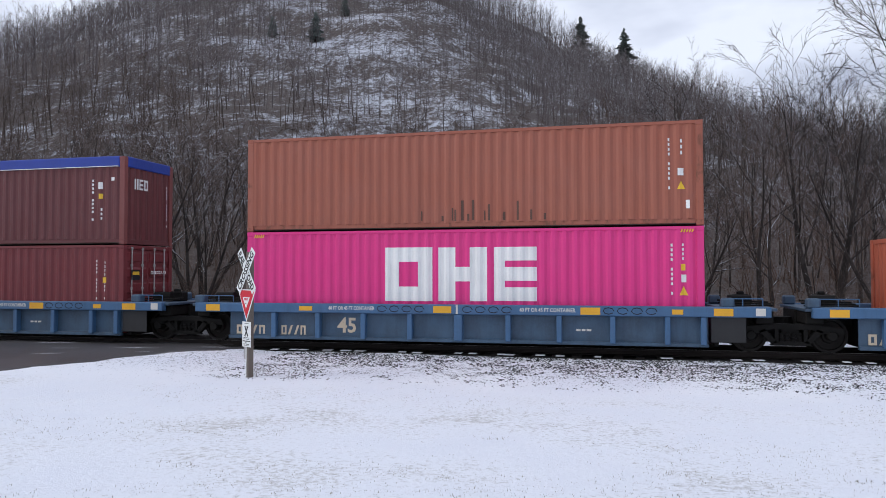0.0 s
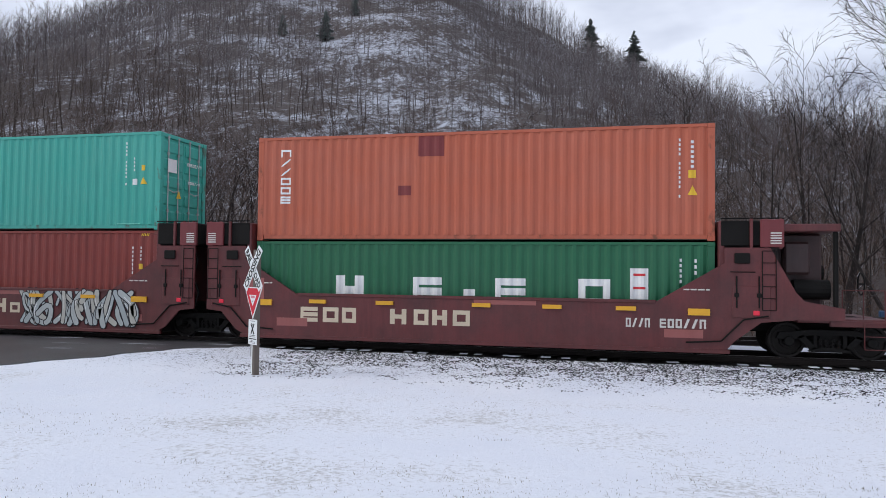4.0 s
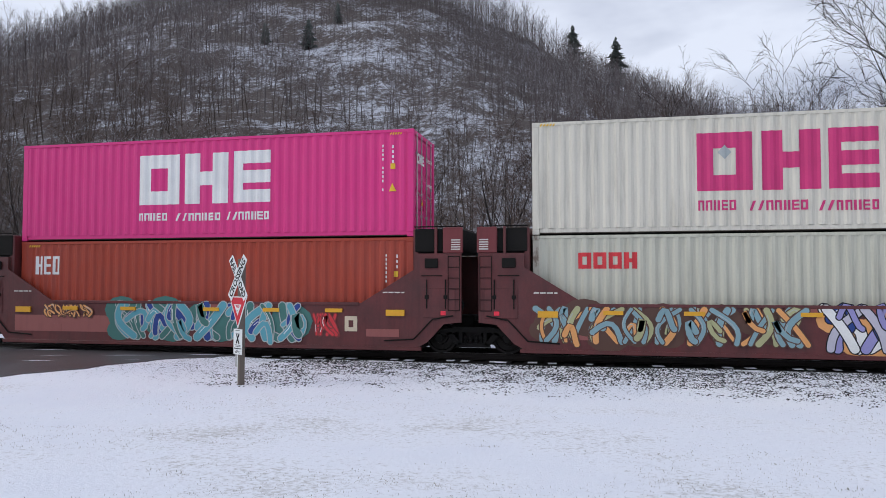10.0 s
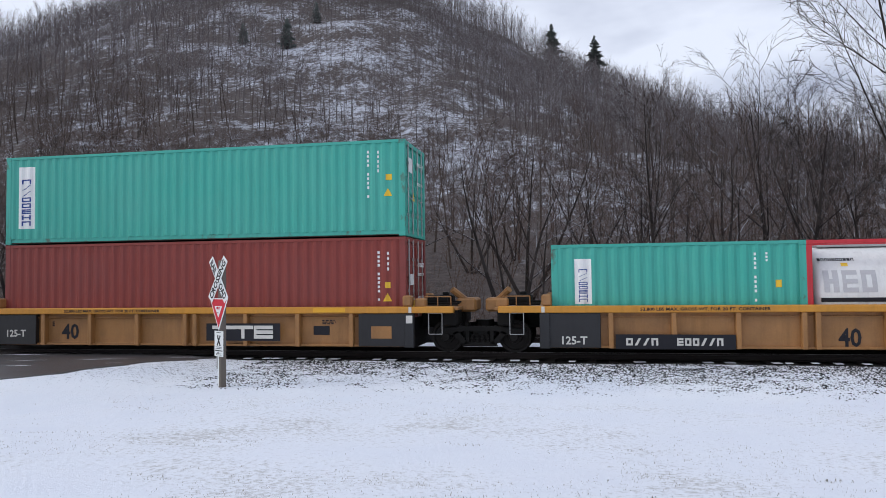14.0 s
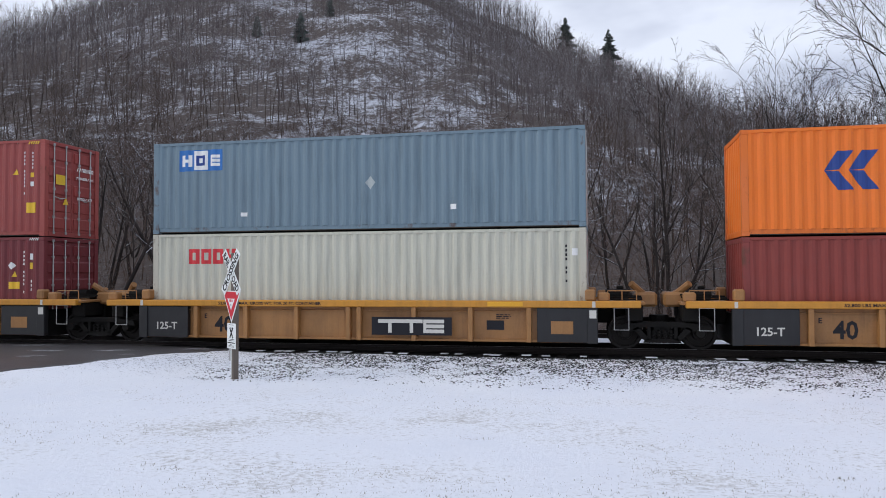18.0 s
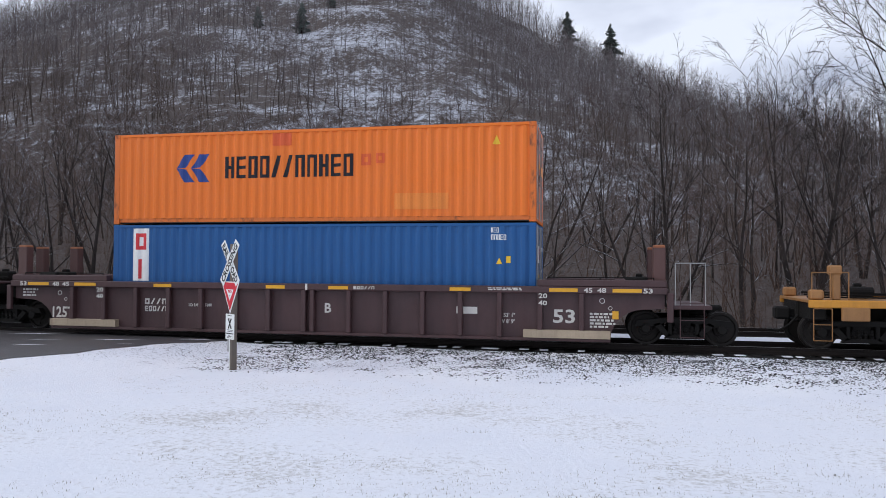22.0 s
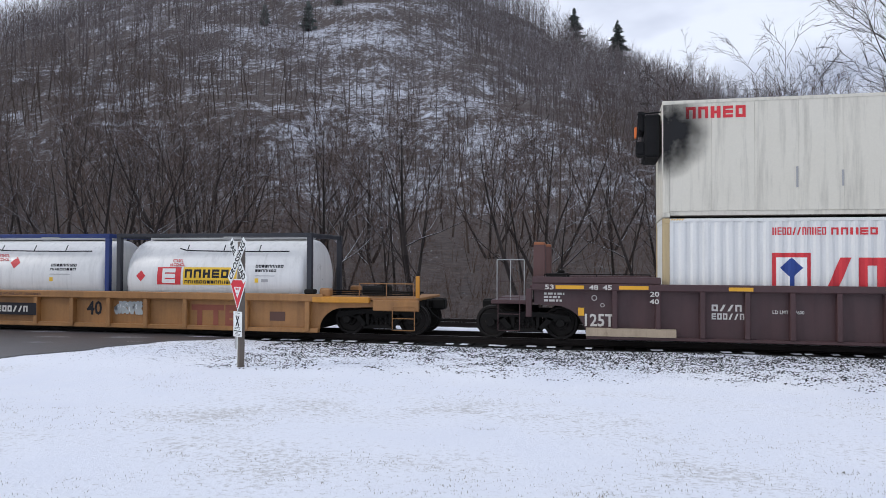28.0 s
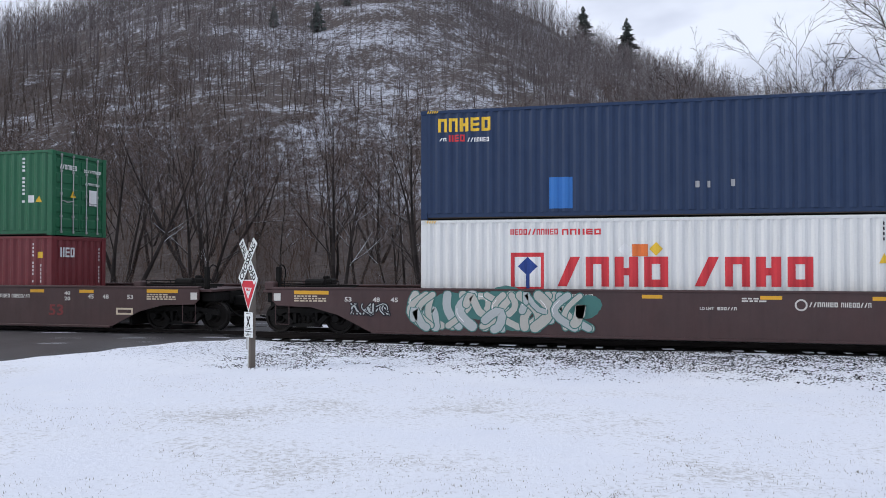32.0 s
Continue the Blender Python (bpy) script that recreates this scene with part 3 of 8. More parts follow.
NEAR_PLANS = {
    "broad": [(7, 9, 0.58, 46, 0.02, 0.06), (5, 6, 0.50, 44, 0.05, 0.12), (3, 5, 0.5, 40, 0.04, 0.14), (1, 2, 0.7, 36, 0.03, 0.1), (1, 0, 0, 0, 0, 0)],
    "open": [(9, 11, 0.56, 40, 0.02, 0.04), (6, 8, 0.46, 36, 0.03, 0.06), (3, 5, 0.6, 34, 0.02, 0.06), (1, 2, 0.85, 26, 0.0, 0.06), (1, 0, 0, 0, 0, 0)],
    "slim": [(8, 15, 0.34, 42, 0.02, 0.04), (4, 6, 0.5, 38, 0.08, 0.09), (3, 4, 0.5, 36, 0.05, 0.11), (1, 2, 0.6, 34, 0.03, 0.1), (1, 0, 0, 0, 0, 0)],
}


def near_tree(seed, plan, lean=0.06, forks=1, skin=BARK, splay=0.5):
    """One tree of unit height; forks: how many stems part from its foot."""
    rng = random.Random(seed)
    trunk, crown = [], []
    for k in range(forks):
        segs = []
        off = k - (forks - 1) / 2
        d = Vector((rng.gauss(0, lean) + off * splay, rng.gauss(0, lean), 1)).normalized()
        grow(rng, segs, Vector((off * 0.02, 0, -0.02)), d, 1.0 * (1 - 0.12 * k), 0.0115 if plan == "slim" else 0.0140, 0, NEAR_PLANS[plan])
        trunk += [s for s in segs if s[4] == 0]
        crown += [s for s in segs if s[4] > 0]
    tv, tf = limbs_mesh(trunk, 0.002, (8, 5, 3, 3, 3))
    cv, cf = limbs_mesh([s for s in crown if s[4] < 3], 0.0007, (8, 5, 4, 3, 3))
    wv, wf = limbs_mesh([s for s in crown if s[4] > 2], 0.00055, (8, 5, 3, 3, 3))
    return raw_mesh("trunk", tv, tf, DARK_BARK), raw_mesh("crown", cv, cf, skin), raw_mesh("twig_crown", wv, wf, DARK_BARK if skin is DARK_BARK else TWIG)


def near_trees():
    kinds = [near_tree(40 + i, ("broad", "slim", "broad", "open")[i % 4], forks=(1, 1, 2, 2, 3, 1, 2, 1)[i], lean=0.1) for i in range(8)]
    kinds += [near_tree(60, "open", forks=2, skin=DARK_BARK, splay=0.30), near_tree(63, "open", forks=1, skin=DARK_BARK), near_tree(41, "slim", skin=DARK_BARK, lean=0.02)]
    rng = random.Random(33)

    def plant(x, y, h, k, label, turn=None, wide=1.0):
        z = ground_z(x, y)
        t = thing("tree", pose(x, y, z, 0, 0, rng.uniform(0, 360) if turn is None else turn), label, "tree", "bare trees behind the tracks")
        t.scale = (h * wide, h * wide, h)
        for name, me in zip(("trunk", "crown", "twig_crown"), kinds[k]):
            ob = new(name, me)
            ob.parent = t

    # the tall ones over the skyline
    for x, y, h, k, w, turn in ((8.9, 34.5, 11.0, 8, 1.1, 10), (13.9, 36.5, 17.0, 9, 1.0, 200), (3.0, 33.5, 11.0, 10, 1.0, 40), (20.0, 47, 15, 8, 0.9, 60),
                                (12.6, 43, 9.0, 9, 1.0, 120), (16.6, 52, 9.0, 8, 1.0, 150), (26, 58, 15, 9, 0.9, 20)):
        plant(x, y, h, k, "tall bare deciduous tree, dark against the sky", turn, w)
    # the stout dark ones in the front rank
    for x, y, h, k, turn in ((-25.6, 42.5, 12.0, 4, 30), (-30.5, 41, 10.5, 2, 70), (-34, 36, 10, 6, 0), (-8.6, 33, 9.5, 4, 100), (-3.2, 31.5, 8.5, 2, 50), (6.0, 32, 8.0, 6, 20), (11.5, 33, 8.5, 4, 0)):
        plant(x, y, h, k, "stout dark bare tree, forked low, snow on its limbs", turn, 1.05)
    n = 0
    while n < 76:
        y = 29.5 + 34 * rng.random() ** 1.3
        x = rng.uniform(-1.0 * y - 6, 0.4 * y + 6)
        if -21 < x < -8 and y < 33:
            continue
        h = rng.uniform(5.5, 11.0) * (0.72 + y / 150) * (0.8 if x > 5 else 1.0)
        plant(x, y, h, rng.randrange(8), "bare grey deciduous tree with snow on its limbs")
        n += 1


near_trees()


def conifer(x, y, h, seed):
    rng = random.Random(seed)
    z = ground_z(x, y)
    t = thing("conifer", pose(x, y, z), "dark green conifer standing above the bare woods", "conifer")
    part("trunk", Build().tube((0, 0, -0.5), (0, 0, h), 0.02 * h, 0.02, 6), BARK, t)
    V, F = [], []
    for i in range(470):
        k = rng.random() ** 0.8
        zz = h * (0.06 + 0.93 * k) + rng.uniform(-0.3, 0.3)
        reach = h * 0.29 * (1 - k) ** 0.62 * rng.uniform(0.35, 1.25) * (0.85 + 0.25 * math.sin(k * 31 + seed)) + 0.25
        a = rng.uniform(0, 2 * math.pi)
        c, s = math.cos(a), math.sin(a)
        w = 0.22 * reach + 0.12
        n = len(V)
        drop = -0.18 * reach
        V += [(0, 0, zz + 0.2), (c * reach * 0.6 - s * w, s * reach * 0.6 + c * w, zz + drop * 0.6), (c * reach, s * reach, zz + drop + rng.uniform(-0.2, 0.3)),
              (c * reach * 0.6 + s * w, s * reach * 0.6 - c * w, zz + drop * 0.6), (c * reach * 0.5, s * reach * 0.5, zz + drop * 0.5 - 0.5)]
        F += [(n, n + 1, n + 2), (n, n + 2, n + 3), (n + 1, n + 4, n + 2), (n + 2, n + 4, n + 3)]
    part("crown", raw_mesh("crown", np.array(V, dtype=np.float32), np.array(F, dtype=np.int32), NEEDLES), NEEDLES, t)


for x, y, h, sd in ((5.6, 374, 25.5, 1), (-15.5, 376, 24, 2), (-102, 242, 11, 3), (-119, 243, 7.5, 4), (-110, 292, 9, 5)):
    conifer(x, y, h, sd)
# ---------------------------------------------------------------- containers
FACE_Y = 19.025            # the side of the containers that faces the lawn
WIDE, LONG, SHORT = 2.438, 12.192, 6.058
STD, HIGH = 2.591, 2.896
FLOOR_Z = -0.115
POST = 0.17
PITCH = 0.278

INK = {"W": (0.80, 0.80, 0.78), "Y": (0.80, 0.50, 0.03), "K": (0.02, 0.02, 0.025), "R": (0.62, 0.03, 0.04), "M": (0.60, 0.03, 0.17), "B": (0.012, 0.048, 0.24),
       "D": (0.20, 0.03, 0.03), "S": (0.10, 0.045, 0.03), "L": (0.16, 0.56, 0.45), "G": (0.38, 0.42, 0.42), "O": (0.75, 0.17, 0.03), "P": (0.70, 0.10, 0.02),
       "N": (0.75, 0.35, 0.12), "T": (0.36, 0.36, 0.36), "Q": (0.02, 0.15, 0.45), "C": (0.10, 0.35, 0.42), "V": (0.30, 0.28, 0.55), "E": (0.42, 0.45, 0.44), "X": (0.22, 0.36, 0.40), "Z": (0.42, 0.42, 0.22), "U": (0.52, 0.50, 0.58), "A": (0.46, 0.45, 0.40), "H": (0.50, 0.49, 0.50), "J": (0.78, 0.225, 0.03), "F": (0.05, 0.17, 0.15)}


def ink(k):
    return colour("ink" + k, lambda: plain("paint_mark_" + k.lower(), INK[k], 0.55, vary=0.12, scale=5, bump=0.05))


def wave(s):
    """How deep a corrugated wall lies at s metres along it."""
    p = (s % PITCH) / PITCH
    if p < 0.26:
        return 0.010
    if p < 0.50:
        return 0.010 + 0.034 * (p - 0.26) / 0.24
    if p < 0.76:
        return 0.044
    return 0.044 - 0.034 * (p - 0.76) / 0.24


def wave_breaks(a, b):
    out, k = [a], math.floor(a / PITCH)
    while k * PITCH < b:
        for f in (0, 0.26, 0.50, 0.76):
            x = (k + f) * PITCH
            if a + 1e-4 < x < b - 1e-4:
                out.append(x)
        k += 1
    return out + [b]


def wave_sheet(length, z0, z1, put):
    """A corrugated sheet from 0 to length; put(s, depth, z) gives its points."""
    xs = wave_breaks(0.0, length)
    b = Build()
    b.v = [put(x, wave(x), z) for x in xs for z in (z0, z1)]
    b.f = [(2 * i, 2 * i + 2, 2 * i + 3, 2 * i + 1) for i in range(len(xs) - 1)]
    return b


def clip(poly, lo, hi):
    for sgn, lim in ((1, lo), (-1, hi)):
        out = []
        for (x0, z0), (x1, z1) in zip(poly, poly[1:] + poly[:1]):
            a, b = (x0 - lim) * sgn, (x1 - lim) * sgn
            if a >= 0:
                out.append((x0, z0))
            if (a >= 0) != (b >= 0):
                k = a / (a - b)
                out.append((x0 + (x1 - x0) * k, z0 + (z1 - z0) * k))
        poly = out
        if len(poly) < 3:
            return []
    return poly


def painted(polys, proud=0.003, start=POST, flat=False):
    """Convex shapes painted on the corrugated side: they follow its folds."""
    b = Build()
    for poly in polys:
        xs = [p[0] for p in poly]
        lo, hi = min(xs), max(xs)
        cuts = [lo, hi] if flat else [c + start for c in wave_breaks(lo - start, hi - start)]
        for c0, c1 in zip(cuts, cuts[1:]):
            q = clip(poly, c0, c1)
            if len(q) >= 3:
                if flat:
                    b.add([(x, -proud, z) for x, z in q], [tuple(range(len(q)))])
                else:
                    e = 1e-6
                    d0, d1 = wave(c0 - start + e), wave(c1 - start - e)
                    b.add([(x, d0 + (d1 - d0) * (x - c0) / (c1 - c0) - proud, z) for x, z in q], [tuple(range(len(q)))])
    return b


def rect(x0, z0, x1, z1):
    return [(x0, z0), (x1, z0), (x1, z1), (x0, z1)]


def letter(kind, x0, z0, x1, z1):
    """A plain block that stands for one letter."""
    w, h = x1 - x0, z1 - z0
    t = min(w * 0.32, h * 0.27)
    if kind == "ring":
        return [rect(x0, z0, x1, z0 + t), rect(x0, z1 - t, x1, z1), rect(x0, z0 + t, x0 + t, z1 - t), rect(x1 - t, z0 + t, x1, z1 - t)]
    if kind == "bars2":
        zm = (z0 + z1) / 2
        return [rect(x0, z0, x0 + t * 1.2, z1), rect(x1 - t * 1.2, z0, x1, z1)] + ([rect(x0 + t * 1.2, zm - t / 2, x1 - t * 1.2, zm + t / 2)] if w > 0.2 else [])
    if kind == "arch":
        return [rect(x0, z0, x0 + t, z1 - t), rect(x1 - t, z0, x1, z1 - t), rect(x0, z1 - t, x1, z1)]
    if kind == "tee":
        return [rect(x0, z1 - t, x1, z1), rect((x0 + x1 - t) / 2, z0, (x0 + x1 + t) / 2, z1 - t)]
    if kind == "slope":
        return [[(x0, z0), (x0 + t * 1.3, z0), (x1, z1), (x1 - t * 1.3, z1)]]
    if kind == "bars3":
        return [rect(x0, z0, x1, z0 + t), rect(x0, z0 + (h - t) / 2, x1, z0 + (h + t) / 2), rect(x0, z1 - t, x1, z1), rect(x0, z0 + t, x0 + t * 0.8, z0 + (h - t) / 2), rect(x0, z0 + (h + t) / 2, x0 + t * 0.8, z1 - t)]
    return [rect(x0, z0, x1, z1)]


ROW = ("arch", "ring", "slope", "bars2", "ring", "arch", "bars3", "slope")


def shapes_of(kind, x0, z0, x1, z1):
    if kind in ("ring", "bars2", "bars3", "arch", "slope", "tee"):
        return letter(kind, x0, z0, x1, z1)
    if kind.startswith("word"):
        n = int(kind[4:])
        w = (x1 - x0) / n
        return [p for i in range(n) for p in letter(ROW[(i * 3 + n) % 8], x0 + i * w, z0, x0 + (i + 0.80) * w, z1)]
    if kind.startswith("vword"):
        n = int(kind[5:])
        h = (z1 - z0) / n
        return [p for i in range(n) for p in letter(ROW[(i * 3 + n) % 8], x0, z0 + (i + 0.22) * h, x1, z0 + (i + 1) * h)]
    if kind == "code":
        n = max(3, int((z1 - z0) / 0.11))
        h = (z1 - z0) / n
        x0, x1 = x0 * 0.8 + x1 * 0.2, x0 * 0.2 + x1 * 0.8
        return [rect(x0, z0 + i * h, x1, z0 + (i + 0.6) * h) for i in range(n) if not (n > 8 and i in (1, n - 5))]
    if kind == "tri":
        return [[(x0, z0), (x1, z0), ((x0 + x1) / 2, z1)]]
    if kind == "diam":
        cx, cz = (x0 + x1) / 2, (z0 + z1) / 2
        return [[(x0, cz), (cx, z0), (x1, cz), (cx, z1)]]
    if kind == "arrows":
        w = (x1 - x0) / 2
        out = []
        for i in (0, 1):
            a = x0 + i * w * 0.9
            zc = (z0 + z1) / 2
            out += [[(a, zc), (a + w * 0.55, zc + 0.02), (a + w * 1.1, z1), (a + w * 0.5, z1)], [(a, zc), (a + w * 0.5, z0), (a + w * 1.1, z0), (a + w * 0.55, zc - 0.02)]]
        return out
    if kind == "haz":
        n = 5
        w = (x1 - x0) / n
        return [[(x0 + i * w, z0), (x0 + (i + 0.5) * w, z0), (x0 + (i + 1) * w, z1), (x0 + (i + 0.5) * w, z1)] for i in range(n)]
    return [rect(x0, z0, x1, z1)]


MARK_NAMES = {"code": "serial_marking", "tri": "warning_sticker", "block": "sticker", "diam": "placard", "panel": "name_panel", "haz": "hazard_stripes", "arrows": "emblem"}


FOUR = ("slope", "arch", "bars2", "ring")


def spell(kind, x0, z0, x1, z1):
    """A large word as separate shapes, each (kind, x0, z0, x1, z1); other marks stay whole."""
    if kind == "rings4":
        w = (x1 - x0) / 4
        return [("ring" if i < 3 else "bars2", x0 + i * w, z0, x0 + (i + 0.86) * w, z1) for i in range(4)]
    if kind.startswith("word") and (x1 - x0) / int(kind[4:]) > 0.16:
        n = int(kind[4:])
        w = (x1 - x0) / n
        return [(FOUR[i] if n == 4 else ROW[(i * 3 + n) % 8], x0 + i * w, z0, x0 + (i + 0.80) * w, z1) for i in range(n)]
    if kind.startswith("vword") and (z1 - z0) / int(kind[5:]) > 0.16:
        n = int(kind[5:])
        h = (z1 - z0) / n
        return [(ROW[(i * 3 + n) % 8], x0, z0 + (i + 0.22) * h, x1, z0 + (i + 1) * h) for i in range(n)]
    return [(kind, x0, z0, x1, z1)]


def tiny(ob, kind):
    """Lettering too small to pick apart counts as stuff."""
    if kind == "code" or kind.startswith("word") or kind.startswith("vword"):
        ob["kind"] = "stuff"
    return ob


def mark(box, kind, k, *at):
    for m in spell(kind, *at):
        one_mark(box, m[0], k, *m[1:])


def one_mark(box, kind, k, x0, z0, x1, z1):
    """A painted mark or a sticker on a container's side."""
    h = box["tall"]
    name = MARK_NAMES.get(kind, "lettering_shape")
    z1 = min(z1, h - 0.09) if kind != "haz" else z1
    if kind == "haz":
        z1 = min(z1, h - 0.012)
        z0 = min(z0, z1 - 0.04)
        b = painted(shapes_of(kind, x0, z0, x1, z1), flat=True)
    else:
        x0, x1 = max(x0, POST + 0.01), min(x1, box["long"] - POST - 0.01)
        layer = box.get("layers", 0)
        box["layers"] = layer + 1
        proud = 0.003 if kind in ("panel",) else 0.005 + 0.0004 * layer
        if "flat" in box:
            b = painted(shapes_of(kind, x0, max(z0, 0.2), x1, z1), proud - 0.018, flat=True)
        else:
            b = painted(shapes_of(kind, x0, max(z0, 0.2), x1, z1), proud)
    return tiny(part(name, b, ink(k), box), kind)


def doors(box, h, mat, long, rods):
    """Two ribbed doors with their lock rods, at the far end from the corrugated front."""
    x = long
    for i in (0, 1):
        y0, y1 = (0.12, WIDE / 2 - 0.006) if i == 0 else (WIDE / 2 + 0.006, WIDE - 0.12)
        b = Build().box(x - 0.10, x - 0.055, y0, y1, 0.16, h - 0.13, 0.006)
        d = part("door", b, mat, box, "ribbed steel container door")
        for k in range(5):
            zz = 0.16 + (h - 0.29) * (k + 0.5) / 5
            hh = (h - 0.29) / 5 * 0.36
            rib = Build().prism([(x - 0.06, zz - hh), (x - 0.025, zz - hh + 0.05), (x - 0.025, zz + hh - 0.05), (x - 0.06, zz + hh)], y0 + 0.08, y1 - 0.08, "y")
            part("door_rib", rib, mat, d)
        for f in (0.25, 0.72):
            yy = y0 + (y1 - y0) * f
            rod = Build().tube((x - 0.005, yy, 0.08), (x - 0.005, yy, h - 0.06), 0.019, n=6)
            for zz in (0.12, 0.6, h * 0.5, h - 0.6, h - 0.1):
                rod.box(x - 0.03, x + 0.012, yy - 0.04, yy + 0.04, zz - 0.035, zz + 0.035)
            part("lock_rod", rod, rods, d, "galvanised lock rod")
            hd = Build().tube((x + 0.02, yy, h * 0.42), (x + 0.02, yy + (0.32 if f < 0.5 else -0.32), h * 0.40), 0.014, n=6)
            part("door_handle", hd, rods, d)
        for k in range(4):
            zz = 0.4 + (h - 0.8) * k / 3
            yy = 0.12 if i == 0 else WIDE - 0.12
            part("hinge", Build().box(x - 0.045, x - 0.012, yy - 0.05, yy + 0.07 if i == 0 else yy + 0.05, zz - 0.05, zz + 0.05, 0.006), mat, d)


ROD_STEEL = plain("galvanised_steel", (0.42, 0.42, 0.41), 0.45, 0.6, scale=8)
CAST_CACHE = {}


def casting(mat):
    key = mat.name
    if key not in CAST_CACHE:
        b = Build().box(0, 0.178, 0, 0.162, 0, 0.118, 0.008)
        b.box(0.05, 0.128, -0.003, 0.01, 0.03, 0.088)
        CAST_CACHE[key] = b.mesh("corner_casting", mat)
    return CAST_CACHE[key]


def container(u, z, h, mat, label, right="doors", long=LONG, smooth=False, posts=None):
    """A steel shipping container: posts, rails, corner castings, corrugated walls, roof and doors."""
    c = thing("shipping_container", pose(0, 0, 0), label, "container", "containers on the train")
    c["tall"], c["long"] = h, long
    posts = posts or WORN.get(mat.name, mat)
    rails = WORN.get(mat.name, mat)
    if smooth:
        c["flat"] = 1
    for x in (0.0, long - POST):
        for y in (0.0, WIDE - POST):
            part("corner_post", Build().box(x, x + POST, y, y + POST, 0.118, h - 0.118, 0.012), posts, c)
    cm = casting(posts)
    for i in (0, 1):
        for j in (0, 1):
            for k in (0, 1):
                o = new("corner_casting", cm)
                o.parent = c
                o.matrix_basis = Matrix.Translation((long * i, WIDE * j, h * k)) @ Matrix.Diagonal((1 - 2 * i, 1 - 2 * j, 1 - 2 * k, 1)) @ Matrix.Translation((-0.003, -0.003, 0.002))
    for y in (0.004, WIDE - 0.064):
        part("top_rail", Build().box(0.178, long - 0.178, y, y + 0.06, h - 0.085, h - 0.006, 0.006), mat, c)
        part("bottom_rail", Build().box(0.178, long - 0.178, y + (0.035 if y < 1 else -0.035), y + (0.095 if y < 1 else 0.025), 0.05, 0.165, 0.008), rails, c)
    w = long - 2 * POST
    if smooth:
        for y0, y1 in ((0.018, 0.05), (WIDE - 0.05, WIDE - 0.018)):
            b = Build()
            n = 12
            for i in range(n):
                a = POST + w * i / n
                b.box(a + 0.0015, a + w / n - 0.0015, y0, y1, 0.16, h - 0.08, 0.0015)
            part("side_panel", b, mat, c)
    else:
        part("side_panel", wave_sheet(w, 0.16, h - 0.08, lambda s, d, zz: (POST + s, d, zz)), mat, c)
        part("side_panel", wave_sheet(w, 0.16, h - 0.08, lambda s, d, zz: (POST + s, WIDE - d, zz)), mat, c)
    part("roof", Build().box(0.05, long - 0.05, 0.05, WIDE - 0.05, h - 0.05, h - 0.012, 0.01), mat, c)
    part("floor", Build().box(0.05, long - 0.05, 0.05, WIDE - 0.05, 0.03, 0.14), colour("underside", lambda: plain("floor_timber", (0.06, 0.045, 0.035), 0.9)), c)
    part("end_wall", wave_sheet(WIDE - 2 * POST, 0.13, h - 0.1, lambda s, d, zz: (d + 0.01, POST + s, zz)), mat, c)
    part("end_rail", Build().box(0.01, 0.10, 0.178, WIDE - 0.178, h - 0.12, h - 0.006, 0.006), mat, c)
    part("end_rail", Build().box(0.01, 0.10, 0.178, WIDE - 0.178, 0.01, 0.15, 0.006), mat, c)
    part("end_rail", Build().box(long - 0.11, long - 0.01, 0.178, WIDE - 0.178, h - 0.12, h - 0.006, 0.006), mat, c)
    part("end_rail", Build().box(long - 0.11, long - 0.01, 0.178, WIDE - 0.178, 0.01, 0.15, 0.006), mat, c)
    if right == "doors":
        doors(c, h, mat, long, ROD_STEEL)
    else:
        part("end_wall", wave_sheet(WIDE - 2 * POST, 0.13, h - 0.1, lambda s, d, zz: (long - d - 0.01, POST + s, zz)), mat, c)
    return on_train(c, u, FACE_Y, z + (0.02 if z > 1 else 0.0))


def end_mark(box, kind, k, y0, z0, y1, z1, proud=0.012):
    """A mark on the end that faces along the train."""
    if kind == "rings4":
        for m in spell(kind, y0, z0, y1, z1):
            end_mark(box, m[0], k, *m[1:], proud)
        return None
    b = Build()
    x = box["long"] + proud
    for poly in shapes_of(kind, y0, z0, y1, z1):
        b.add([(x, p, q) for p, q in poly], [tuple(range(len(poly)))])
    return tiny(part(MARK_NAMES.get(kind, "lettering_shape"), b, ink(k), box), kind)


def coat(key, col, **kw):
    return colour(key, lambda: paint(key, col, **kw))


PINK = coat("magenta_paint", (0.70, 0.025, 0.21), rust=0.0, grime=0.10, fade=0.08)
SALMON = coat("faded_red_brown_paint", (0.33, 0.095, 0.055), rust=0.45, grime=0.25)
CORAL = coat("coral_paint", (0.46, 0.105, 0.05), rust=0.3, grime=0.25)
MAROON = coat("dark_maroon_paint", (0.125, 0.025, 0.027), grime=0.45, rust=0.2)
WINE = coat("wine_red_paint", (0.170, 0.020, 0.025), grime=0.35, rust=0.15)
GREEN = coat("deep_green_paint", (0.008, 0.12, 0.05), grime=0.2, rust=0.1)
TEAL = coat("teal_paint", (0.042, 0.385, 0.305), grime=0.2, rust=0.15)
OXIDE = coat("red_oxide_paint", (0.23, 0.032, 0.022), grime=0.3, rust=0.2)
BRICK = coat("brick_red_paint", (0.305, 0.049, 0.041), grime=0.35, rust=0.25)
SCARLET = coat("orange_red_paint", (0.36, 0.04, 0.015), grime=0.25, rust=0.1)
ORANGE = coat("orange_paint", (0.80, 0.17, 0.008), grime=0.15, rust=0.12, fade=0.06)
WHITE = coat("white_paint", (0.72, 0.72, 0.69), grime=0.24, rust=0.12)
